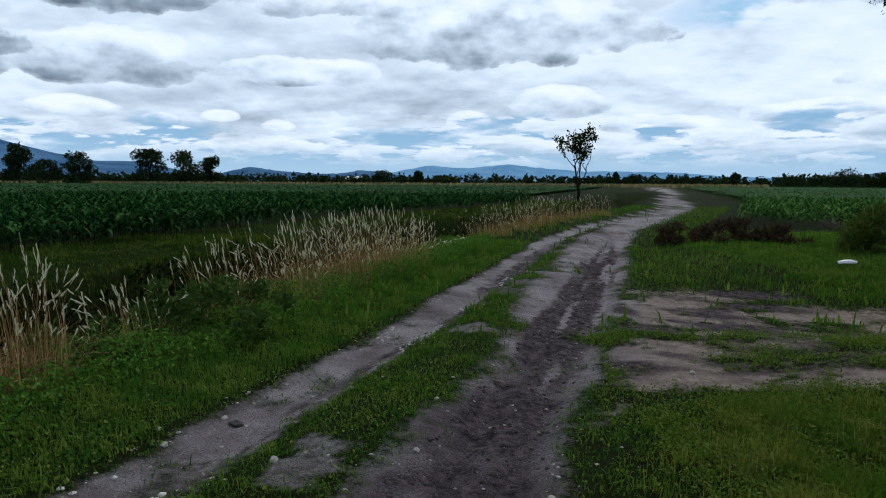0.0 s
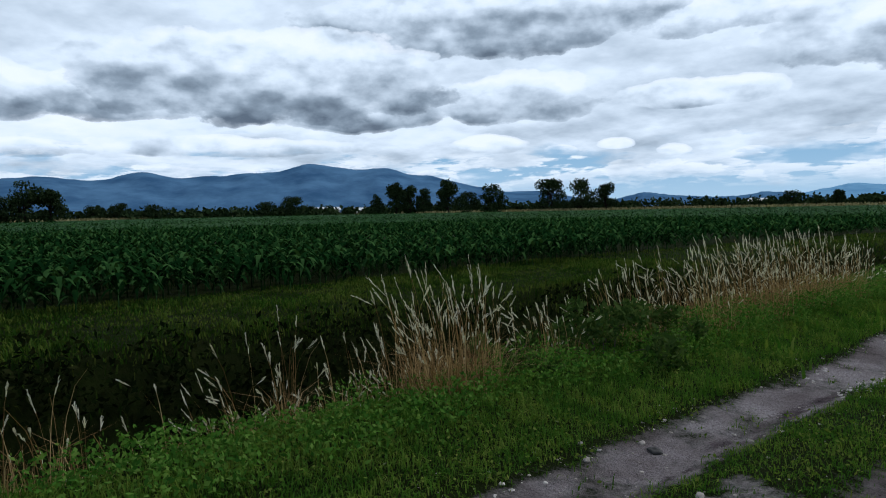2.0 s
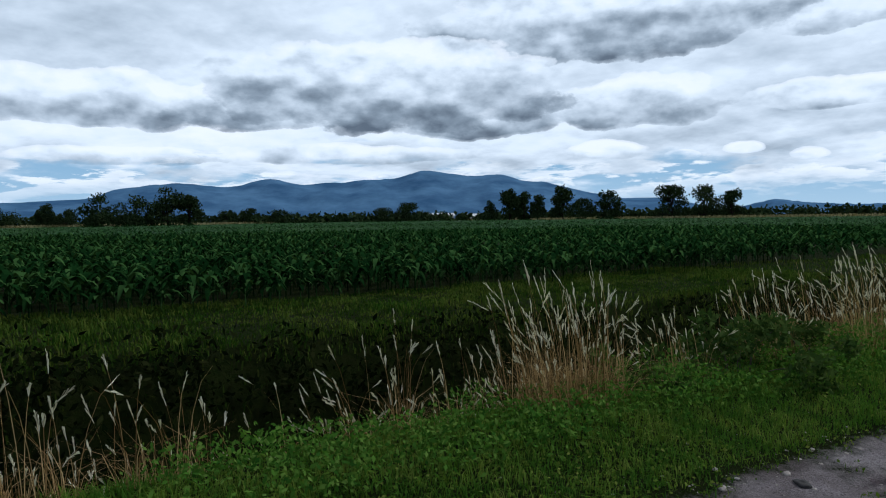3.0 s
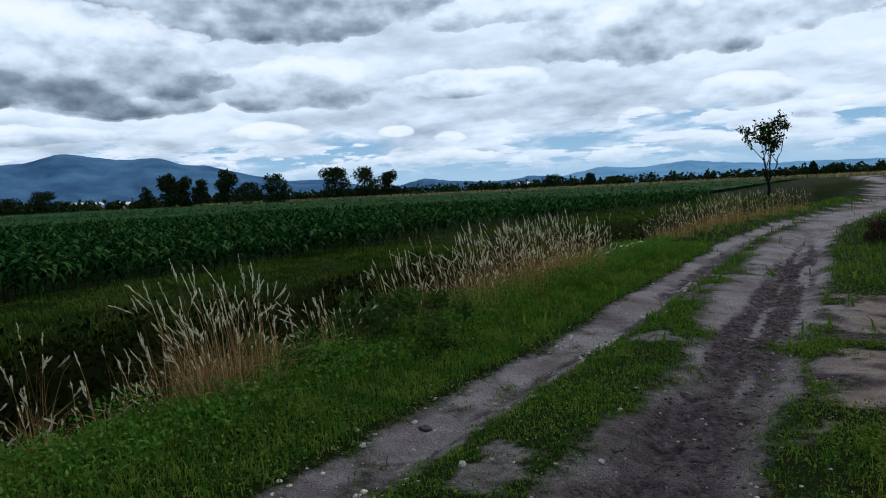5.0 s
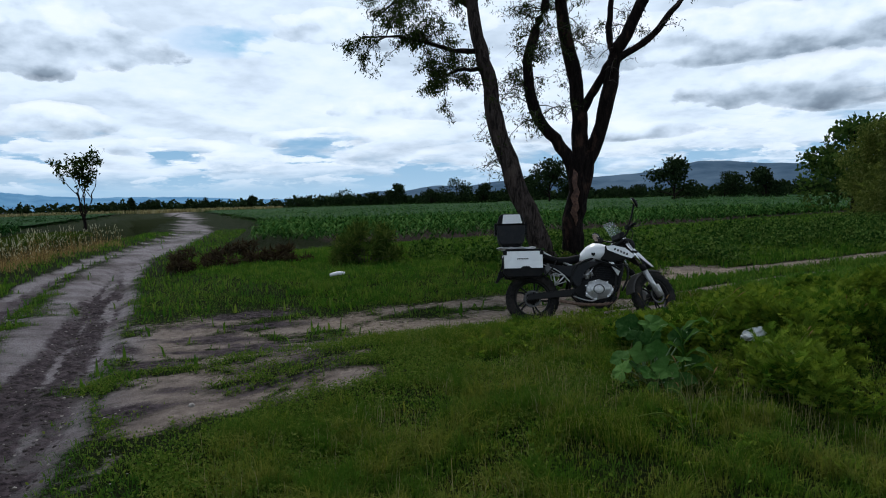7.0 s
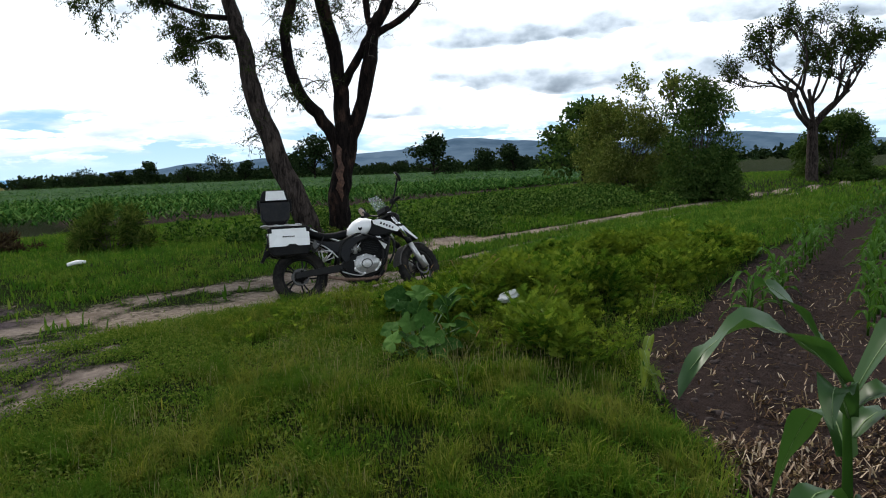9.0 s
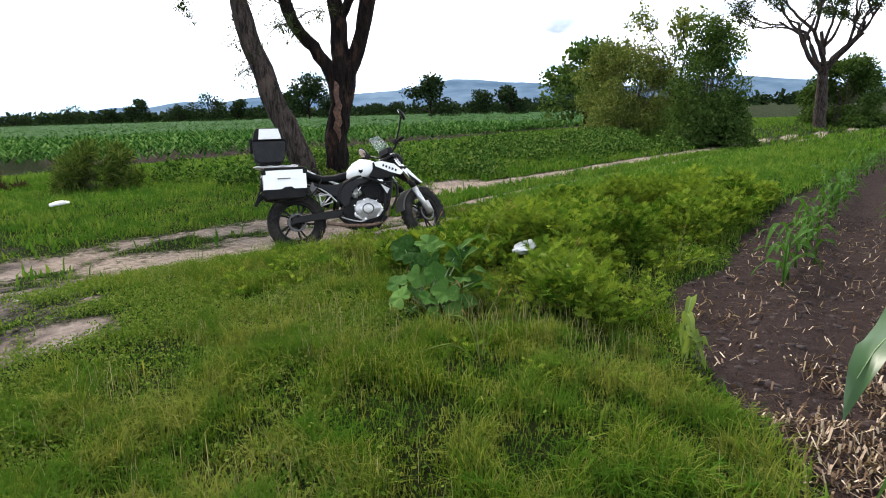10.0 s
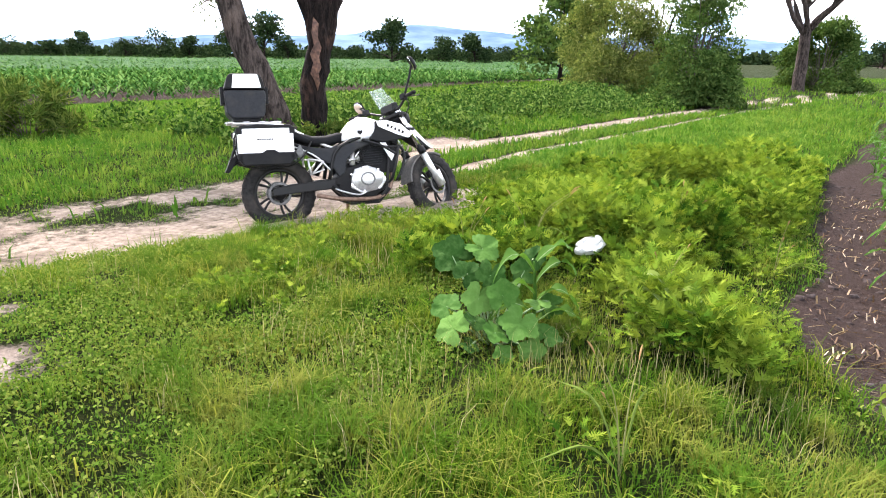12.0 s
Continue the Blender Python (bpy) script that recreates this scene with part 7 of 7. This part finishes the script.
def squash_plant(x, y):
    rg = np.random.RandomState(47)
    plant = empty("squash_plant", pose(x, y, float(height(x, y))), "squash plant with broad pale green leaves in the grass", "plant")
    # leaf middles: away to the right, up, towards the view
    spots = [(-0.22, 0.14, 0.10, 0.10), (-0.10, 0.30, 0.02, 0.105), (0.02, 0.34, 0.05, 0.11), (-0.16, 0.40, -0.12, 0.095), (0.10, 0.20, 0.14, 0.10), (0.24, 0.10, 0.10, 0.09), (-0.02, 0.16, 0.18, 0.085),
             (0.14, 0.42, -0.14, 0.09), (-0.24, 0.46, -0.26, 0.12), (-0.08, 0.50, -0.30, 0.10), (0.20, 0.44, -0.30, 0.10), (0.16, 0.06, 0.20, 0.075), (-0.14, 0.06, 0.16, 0.055), (0.02, 0.05, 0.22, 0.06), (-0.04, 0.42, -0.06, 0.10),
             (-0.26, 0.22, -0.02, 0.09), (0.20, 0.26, 0.0, 0.085), (0.06, 0.12, 0.06, 0.09), (-0.12, 0.18, 0.08, 0.08), (0.28, 0.20, -0.10, 0.08), (0.0, 0.24, -0.16, 0.10)]
    across, toward = Vector((0.46, -0.89, 0)), Vector((-0.89, -0.46, 0))
    for r, u, w, rad in spots:
        at = across * (0.92 * r + 0.02) + toward * w + Vector((0, 0, u * 0.74))
        tilt = Vector((-0.7 + 0.55 * rg.normal(), -0.4 + 0.55 * rg.normal(), 1.0)).normalized().to_track_quat("Z", "X").to_matrix().to_4x4()
        turn = Matrix.Rotation(rg.uniform(0, 6.28), 4, "Z")
        leaf = part("leaf", moved(leaf_disc(rad * rg.uniform(0.62, 0.88), rg), Matrix.Translation(at) @ tilt @ turn), M_SQUASH, plant, smooth=True)
        foot = across * r * 0.15 + toward * w * 0.2
        part("leaf_stalk", bm_tube([tuple(foot), tuple(foot.lerp(at, 0.5) + Vector((0, 0, 0.03))), tuple(at)], [0.006, 0.005, 0.004], 6, 7), M_RIB_STALK, leaf, smooth=True)
    return plant


M_RIB_STALK = worn("pale_stalk", (0.09, 0.16, 0.06), (0.16, 0.23, 0.11), 30, 0.6, 0, 0)
squash_plant(4.18, 2.92)


def corn_plant(name, x, y, tall, seed, leaves_, label, mat_=None, wide=1.0, yaw0=0.0, group="", reach=1.0, segs=12, blades_=None):
    """One maize plant with every leaf a folded, arching blade of its own."""
    rg = np.random.RandomState(seed)
    plant = empty(name, pose(x, y, float(height(x, y)) - 0.01), label, "corn", group)
    part("stalk", bm_tube([(0, 0, 0), (0.01, 0, tall * 0.4), (0, 0.01, tall * 0.72)], [0.019 * tall + 0.002, 0.016 * tall, 0.010 * tall], 6, 5), M_CORN_NEAR, plant, smooth=True)
    for k in range(len(blades_) if blades_ else leaves_):
        yaw = yaw0 + k * math.pi + rg.uniform(-0.35, 0.35)
        h0 = tall * (0.14 + 0.58 * k / max(1, leaves_ - 1))
        size = tall * reach * rg.uniform(0.62, 0.85)
        broad = 0.045 * tall * rg.uniform(0.85, 1.15) * wide
        rise = rg.uniform(0.75, 1.35)
        droop = rise * rg.uniform(0.70, 1.25)
        if blades_:  # yaw in degrees, foot, length, half width, rise and droop of each
            yaw, h0, size, broad, rise, droop = blades_[k]
            yaw = radians(yaw)
        bm = bmesh.new()
        rows = []
        for q in range(segs + 1):
            t = q / segs
            along, up = size * (0.72 * t + 0.02), size * (rise * t - droop * t * t)
            w = broad * (0.5 + 1.9 * t - 2.35 * t * t) if q < segs else 0.001
            wave = 0.42 * broad * math.sin(11 * t + k) * min(1, 3 * t)
            c, s = math.cos(yaw + 0.25 * t), math.sin(yaw + 0.25 * t)
            rows.append([bm.verts.new((c * along - s * w * e, s * along + c * w * e, h0 + up + (0.55 - 0.35 * t) * w * abs(e) + wave * e + 0.10 * broad * math.sin(23 * t + 5 * e) * abs(e))) for e in ((-1, -0.5, 0, 0.5, 1) if segs > 8 else (-1, 0, 1))])
        for a, b in zip(rows, rows[1:]):
            for i in range(len(a) - 1):
                bm.faces.new((a[i], a[i + 1], b[i + 1], b[i]))
        leaf = part("leaf", bm, mat_ or M_CORN_NEAR, plant, smooth=True)
        rib = [(math.cos(yaw + 0.25 * t) * size * (0.72 * t + 0.02), math.sin(yaw + 0.25 * t) * size * (0.72 * t + 0.02), h0 + size * (rise * t - droop * t * t) + 0.0015) for t in np.linspace(0, 0.92, 8)]
        part("midrib", bm_tube(rib, [0.0022 * tall + 0.0008, 0.0008], 5 if segs > 8 else 3, segs - 2), M_RIB, leaf, "pale midrib", True)
    return plant


M_RIB = worn("leaf_rib", (0.10, 0.17, 0.06), (0.17, 0.24, 0.10), 30, 0.6, 0, 0)
NEAR = "waist-high maize plant with arching leaves at the soil edge"
corn_plant("corn_plant", 2.42, 0.20, 1.05, 51, 0, NEAR, M_CORN_SHINE, blades_=(
    (136, 0.78, 0.88, 0.066, 0.78, 0.66), (-80, 0.70, 0.50, 0.066, 1.00, 2.35), (-45, 0.62, 0.56, 0.070, 1.00, 2.30), (96, 0.74, 0.34, 0.050, 1.75, 0.80), (-60, 0.74, 0.36, 0.050, 1.60, 1.10), (160, 0.68, 0.36, 0.052, 1.20, 1.05),
    (150, 0.42, 0.66, 0.046, 0.85, 1.45), (20, 0.55, 0.60, 0.056, 1.00, 1.60), (-150, 0.36, 0.50, 0.050, 0.80, 1.50), (60, 0.26, 0.52, 0.046, 0.80, 1.40), (-30, 0.30, 0.50, 0.050, 0.90, 1.60)))
corn_plant("corn_plant", 2.30, -0.42, 1.08, 52, 9, NEAR, M_CORN_SHINE, wide=1.35, yaw0=1.75, reach=0.62)
corn_plant("corn_plant", 4.16, 1.30, 0.40, 54, 7, "small yellow-green maize plant at the soil edge", M_CORN_YELLOW, wide=1.7, yaw0=0.2)
corn_plant("corn_plant", 4.33, 2.78, 0.54, 55, 7, "small maize plant growing among the squash leaves", wide=1.7, yaw0=-0.9, reach=0.72)
corn_plant("corn_plant", 4.5, 2.2, 0.40, 56, 7, "small yellow-green maize plant in front of the feathery herbs", M_CORN_YELLOW, wide=1.4, yaw0=1.0)
corn_plant("corn_plant", 9.0, 2.3, 0.45, 57, 6, "maize plant standing in the rough grass", yaw0=1.0)


def seedling_rows():
    """Rows of young maize on the tilled strip, each plant a thing."""
    rg = np.random.RandomState(61)
    kinds = [corn_plant("corn_seedling", 8.3 + 0.45 * k, 1.05, 0.38, 62 + k, 5, "young maize plant in a row on dark soil", yaw0=1.3 * k, group="rows of young maize", segs=6) for k in range(3)]
    count = 0
    for row in range(9):
        x = 5.9 + 0.3 * row
        while x < 26 and count < 230:
            x += rg.uniform(0.16, 0.34) * (1 + 0.02 * x)
            y = float(row_line(x)) - 0.8 * row + rg.normal(0, 0.05)
            if abs(x - 8.75) < 0.6 and abs(y - 1.05) < 0.2:
                continue
            g = rg.uniform(0.95, 1.6)
            copy_thing(kinds[rg.randint(3)], pose(x, y, float(height(x, y)) - 0.01, 0, 0, rg.uniform(0, 360)) @ Matrix.Diagonal((g, g, g, 1)))
            count += 1
    s = Soup()
    r = random.Random(9)
    temp = [corn_template(6, 2, 0.40, r) for _ in range(4)]
    xs, ys = [], []
    for row in range(30):
        for x in np.arange(5, 60, 0.35):
            y = float(row_line(x)) - 0.8 * row
            if row < 9 and x < 19 or x < 8 or rg.rand() < 0.25:
                continue
            xs.append(x + rg.normal(0, 0.05))
            ys.append(y + rg.normal(0, 0.05))
    planted(s, temp, np.array(xs), np.array(ys), rg.uniform(0.9, 1.6, len(xs)), 63)
    tagged(s.build("far_seedlings", M_CORN_NEAR), "distant rows of young maize on tilled soil", "corn", kind="stuff")


seedling_rows()


def straw_litter():
    """Chopped stalks and leaf scraps on the tilled soil, clods between them, pebbles on the road."""
    rg = np.random.RandomState(71)
    s = Soup()
    n = 95000
    x, y = 1.8 + 8.2 * rg.rand(n) ** 1.7, rg.uniform(-3.5, 2.0, n)
    ok = (y < soil_edge(x) - 0.02) & (rg.rand(n) < step(-3.5, -1.2, y) * step(1.8, 2.5, x)) & (rg.rand(n) < 0.10 + 0.9 * step(6.0, 3.6, x) * step(0.42, 0.62, vnoise(x, y, 0.6, 3)))
    x, y = x[ok], y[ok]
    n = len(x)
    yaw, g = rg.rand(n) * np.pi, 0.007 + 0.040 * rg.rand(n) ** 2.4
    c, q = np.cos(yaw), np.sin(yaw)
    z = height(x, y) + 0.012 + 0.02 * rg.rand(n)
    w = 0.002 + 0.004 * rg.rand(n)
    tip = rg.normal(0, 0.012, n)
    quad = np.stack([np.stack([x + c * g * a - q * w * b, y + q * g * a + c * w * b, z + tip * a + 0.004 * (b > 0)], -1) for a, b in ((-1, -1), (1, -1), (1, 1), (-1, 1))], 1)
    s.add(quad, [[0, 1, 2, 3]])
    tagged(s.build("straw_litter", M_CHAFF), "chopped dry stalks and leaf scraps on dark soil", "straw", kind="stuff")

    def lumps(name, x, y, size, mat_, seed, label, cat):
        r = np.random.RandomState(seed)
        s = Soup()
        base = np.array([(1, 0, 0), (0, 1, 0), (-1, 0, 0), (0, -1, 0), (0.6, 0.6, 0.55), (-0.6, 0.6, 0.6), (-0.6, -0.6, 0.5), (0.6, -0.6, 0.6), (0, 0, 0.85)], float)
        v = base[None] * (0.65 + 0.7 * r.rand(len(x), 9, 1)) * size[:, None, None] * [1, 1, 0.75]
        v = v + np.stack([x, y, height(x, y) - 0.2 * size], -1)[:, None]
        s.add(v, [(0, 1, 4), (1, 2, 5), (2, 3, 6), (3, 0, 7), (4, 1, 5), (5, 2, 6), (6, 3, 7), (7, 0, 4), (4, 5, 8), (5, 6, 8), (6, 7, 8), (7, 4, 8)])
        return tagged(s.build(name, mat_), label, cat, kind="stuff")

    n = 5000
    x, y = rg.uniform(2.2, 11, n), rg.uniform(-2.5, 2.0, n)
    ok = y < soil_edge(x) + 0.05
    lumps("soil_clods", x[ok], y[ok], 0.008 + 0.03 * rg.rand(ok.sum()) ** 3, M_SOIL, 72, "small dark clods of tilled soil", "soil")
    n = 1800
    y = rg.uniform(2.0, 12, n)
    x = road_x(y) + np.where(rg.rand(n) < 0.5, rg.normal(-0.85, 0.35, n), rg.normal(0.85, 0.5, n))
    lumps("road_gravel", x, y, 0.004 + 0.012 * rg.rand(n) ** 4, M_STONE, 73, "loose pale gravel in the wheel ruts", "gravel")
    n = 700
    y = rg.uniform(2.2, 11, n)
    x = road_x(y) + np.where(rg.rand(n) < 0.75, rg.normal(-0.50, 0.06, n), rg.normal(-0.94, 0.08, n)) + 0.1 * (vnoise(y, y, 0.7, 2) - 0.5)
    ok = rg.rand(n) < step(0.4, 0.65, vnoise(x, y, 0.5, 2))
    lumps("edge_pebbles", x[ok], y[ok], 0.006 + 0.020 * rg.rand(int(ok.sum())) ** 2.5, M_PEBBLE, 75, "pale pebbles along the edges of the wheel rut", "gravel")
    n = 2600
    y = rg.uniform(2.4, 15, n)
    x = road_x(y) + rg.normal(0.80, 0.30, n)
    ok = covers(x, y)[1] > 0.45
    x, y, n = x[ok], y[ok], int(ok.sum())
    lumps("mud_clods", x, y, 0.006 + 0.018 * rg.rand(n) ** 3, M_MUD, 74, "clods of churned dark mud in the ruts", "mud")


M_CHAFF = leafy("chaff", (0.050, 0.030, 0.020), (0.19, 0.13, 0.09), (0.52, 0.43, 0.33), 0.2, 0.8)
M_PEBBLE = worn("pale_pebble", (0.26, 0.24, 0.23), (0.50, 0.47, 0.45), 30, 0.9, 0, 0.4)
M_SOIL = worn("soil_clod", (0.013, 0.010, 0.010), (0.052, 0.039, 0.037), 30, 0.95, 0, 0.5, None, 0.15)
M_MUD = worn("mud_clod", (0.018, 0.014, 0.013), (0.06, 0.05, 0.046), 30, 0.95, 0, 0.5, None, 0.15)
straw_litter()


def stone(x, y, size, seed, mat_, label, flat=0.6):
    rg = np.random.RandomState(seed)
    bm = bmesh.new()
    bmesh.ops.create_icosphere(bm, subdivisions=3, radius=1.0)
    for v in bm.verts:
        q = 1 + 0.35 * (noise.noise(v.co * 1.3 + Vector((seed, 0, 0)))) + 0.10 * noise.noise(v.co * 4)
        v.co = Vector((v.co.x * q, v.co.y * q * 0.75, v.co.z * q * flat)) * size
    ob = part("stone", bm, mat_, None, "", True)
    ob.matrix_basis = pose(x, y, float(height(x, y)) + 0.25 * size * flat, 0, 0, rg.uniform(0, 360))
    return tagged(ob, label, "stone")


M_DARK_STONE = worn("dark_stone", (0.008, 0.008, 0.009), (0.025, 0.023, 0.023), 30, 0.8, 0, 0.4)
stone(-1.40, 3.98, 0.048, 1, M_DARK_STONE, "black flat stone lying in the wheel rut", 0.45)
for k, (sx, sy, g) in enumerate(((-1.67, 3.6, 0.045), (-1.50, 4.05, 0.04), (-1.78, 3.78, 0.03), (-1.0, 3.35, 0.05), (-0.95, 4.4, 0.035), (-0.30, 3.6, 0.04), (-0.22, 4.35, 0.035), (0.35, 3.05, 0.045), (1.65, 5.05, 0.05), (3.0, 5.9, 0.04), (-0.82, 4.62, 0.04))):
    stone(sx, sy, 0.6 * g, 10 + k, M_STONE, "small pale stone lying beside the wheel rut")


# ---------------------------------------------------------------- things lying about
def crumpled_bag():
    """A crumpled white plastic bag on the herbs."""
    bm = bmesh.new()
    bmesh.ops.create_icosphere(bm, subdivisions=3, radius=1.0)
    for v in bm.verts:
        q = 1 + 0.35 * noise.noise(v.co * 1.5) + 0.32 * (0.35 - abs(noise.noise(v.co * 3.1 + Vector((3, 1, 0)))))
        v.co = Vector((v.co.x * 0.098 * q, v.co.y * 0.066 * q, v.co.z * 0.044 * q + 0.02 * v.co.x))
    ob = part("plastic_bag", bm, M_BAG, None, "", False)
    ob.matrix_basis = pose(5.45, 2.86, float(height(5.45, 2.86)) + 0.17, 8, -6, -30)
    return tagged(ob, "crumpled white plastic bag lying on green herbs", "bag")


def bag_material():
    m, nt, sh = material("white_plastic")
    at = node(nt, "TexCoord").outputs["Object"]
    nt.links.new(mix(nt, noise_tex(nt, at, 9.0, 3), (0.74, 0.75, 0.76), (0.84, 0.84, 0.84)), sh.inputs["Base Color"])
    sh.inputs["Roughness"].default_value = 0.5
    return m


M_BAG = bag_material()
crumpled_bag()


def seeding_grass(x, y, tall, seed):
    """A lone grass plant: two or three arching stems with a thin brown head."""
    rg = np.random.RandomState(seed)
    base = empty("seeding_grass", pose(x, y, float(height(x, y)) - 0.01), "lone tall grass with thin pale stems and seed heads", "grass", "tall seeding grasses among the herbs")
    for k in range(3):
        a, lean, g = rg.uniform(0, 6.28), rg.uniform(0.10, 0.55), tall * rg.uniform(0.75, 1.1)
        tip = (g * lean * math.cos(a), g * lean * math.sin(a), g * (1 - 0.35 * lean))
        mid = (0.30 * tip[0], 0.30 * tip[1], 0.60 * g)
        stem = part("stem", bm_tube([(0, 0, 0), mid, tip], [0.0028, 0.0022, 0.0012], 4, 8), M_SEED_STEM, base)
        part("seed_head", bm_tube([tip, (tip[0] * 1.12, tip[1] * 1.12, tip[2] + 0.05 * g), (tip[0] * 1.25, tip[1] * 1.25, tip[2] + 0.08 * g)], [0.0015, 0.0045, 0.001], 5, 6), M_STRAW, stem, "pale brown seed head")
        way = a + rg.uniform(-1.2, 1.2)
        part("blade", bm_tube([(0, 0, 0.1 * g), (0.14 * math.cos(way), 0.14 * math.sin(way), 0.5 * g), (0.34 * math.cos(way), 0.34 * math.sin(way), 0.46 * g)], [0.002, 0.006, 0.001], 3, 8), M_CORN_YELLOW, base)


for sx, sy, sg, sk in ((5.32, 3.21, 0.66, 1), (5.79, 2.81, 0.46, 2), (6.3, 2.5, 0.5, 3), (5.0, 3.5, 0.55, 4), (4.9, 2.3, 0.5, 5), (6.25, 1.86, 0.36, 6), (3.4, 2.1, 0.42, 7)):
    seeding_grass(sx, sy, sg, 500 + sk)


def fallen_pole(name, p, q, r, mat_, label, cat, lift=0.05):
    p, q = Vector((*p, float(height(*p)) + r * 0.8 + lift)), Vector((*q, float(height(*q)) + r * 0.8 + lift))
    rg = np.random.RandomState(int(abs(p.x * 100)))
    pts = [tuple(p.lerp(q, t) + Vector((rg.normal(0, 0.02), rg.normal(0, 0.02), 0.012 * math.sin(5 * t)))) for t in (0, 0.25, 0.5, 0.75, 1)]
    return tagged(part(name, bm_tube(pts, [r * 0.8, r, r * 0.95, r * 0.8], 10, 14), mat_, None, "", True), label, cat)


M_PALE_WOOD = worn("bleached_wood", (0.30, 0.26, 0.20), (0.52, 0.47, 0.38), 25, 0.85, 0, 0.4)
fallen_pole("fallen_branch", (-0.75, 12.6), (-0.05, 14.8), 0.055, M_PALE_WOOD, "bleached fallen branch lying on the grass verge", "branch", 0.09)
fallen_pole("plastic_tube", (5.60, 10.28), (5.90, 10.42), 0.034, M_BAG, "white plastic tube lying in the grass", "litter")


def farm_building(az, dist, wide, tall, seed, label):
    x, y = at_az(az, dist)
    ob = empty("farm_building", pose(x, y, 0, 0, 0, -az), label, "building", "far farm buildings")
    wall = bm_prism([(-wide / 2, 0), (wide / 2, 0), (wide / 2, tall * 0.7), (-wide / 2, tall * 0.7)], -4, 4, 0)
    part("wall", wall, M_LIME, ob)
    bm = bmesh.new()
    pr = [(-4.5, tall * 0.68), (0, tall), (4.5, tall * 0.68), (4.5, tall * 0.72), (0, tall * 1.05), (-4.5, tall * 0.72)]
    a = [bm.verts.new((-wide / 2 - 0.4, u, v)) for u, v in pr]
    b = [bm.verts.new((wide / 2 + 0.4, u, v)) for u, v in pr]
    bm.faces.new(a)
    bm.faces.new(b[::-1])
    for k in range(6):
        bm.faces.new((a[k], b[k], b[(k + 1) % 6], a[(k + 1) % 6]))
    bmesh.ops.recalc_face_normals(bm, faces=bm.faces)
    part("roof", bm, M_ROOF, ob, "pale sheet metal roof")
    for k in range(4):
        u = -wide / 2 + wide * (k + 0.5) / 4
        part("window", bm_prism([(u - 0.6, tall * 0.25), (u + 0.6, tall * 0.25), (u + 0.6, tall * 0.5), (u - 0.6, tall * 0.5)], -4.05, -3.95, 0), M_DARK_STONE, ob)


M_LIME = worn("limewash", (0.42, 0.42, 0.41), (0.60, 0.60, 0.59), 0.5, 0.9, 0, 0)
M_ROOF = worn("sheet_roof", (0.45, 0.46, 0.48), (0.65, 0.66, 0.68), 0.5, 0.6, 0, 0)
for az, dist, w, h in ((-43.9, 285, 13, 3.4), (-41.2, 288, 8, 3.0), (-9.0, 330, 10, 3.6)):
    farm_building(az, dist, w, h, 1, "low pale farm building with a sheet roof beyond the field")
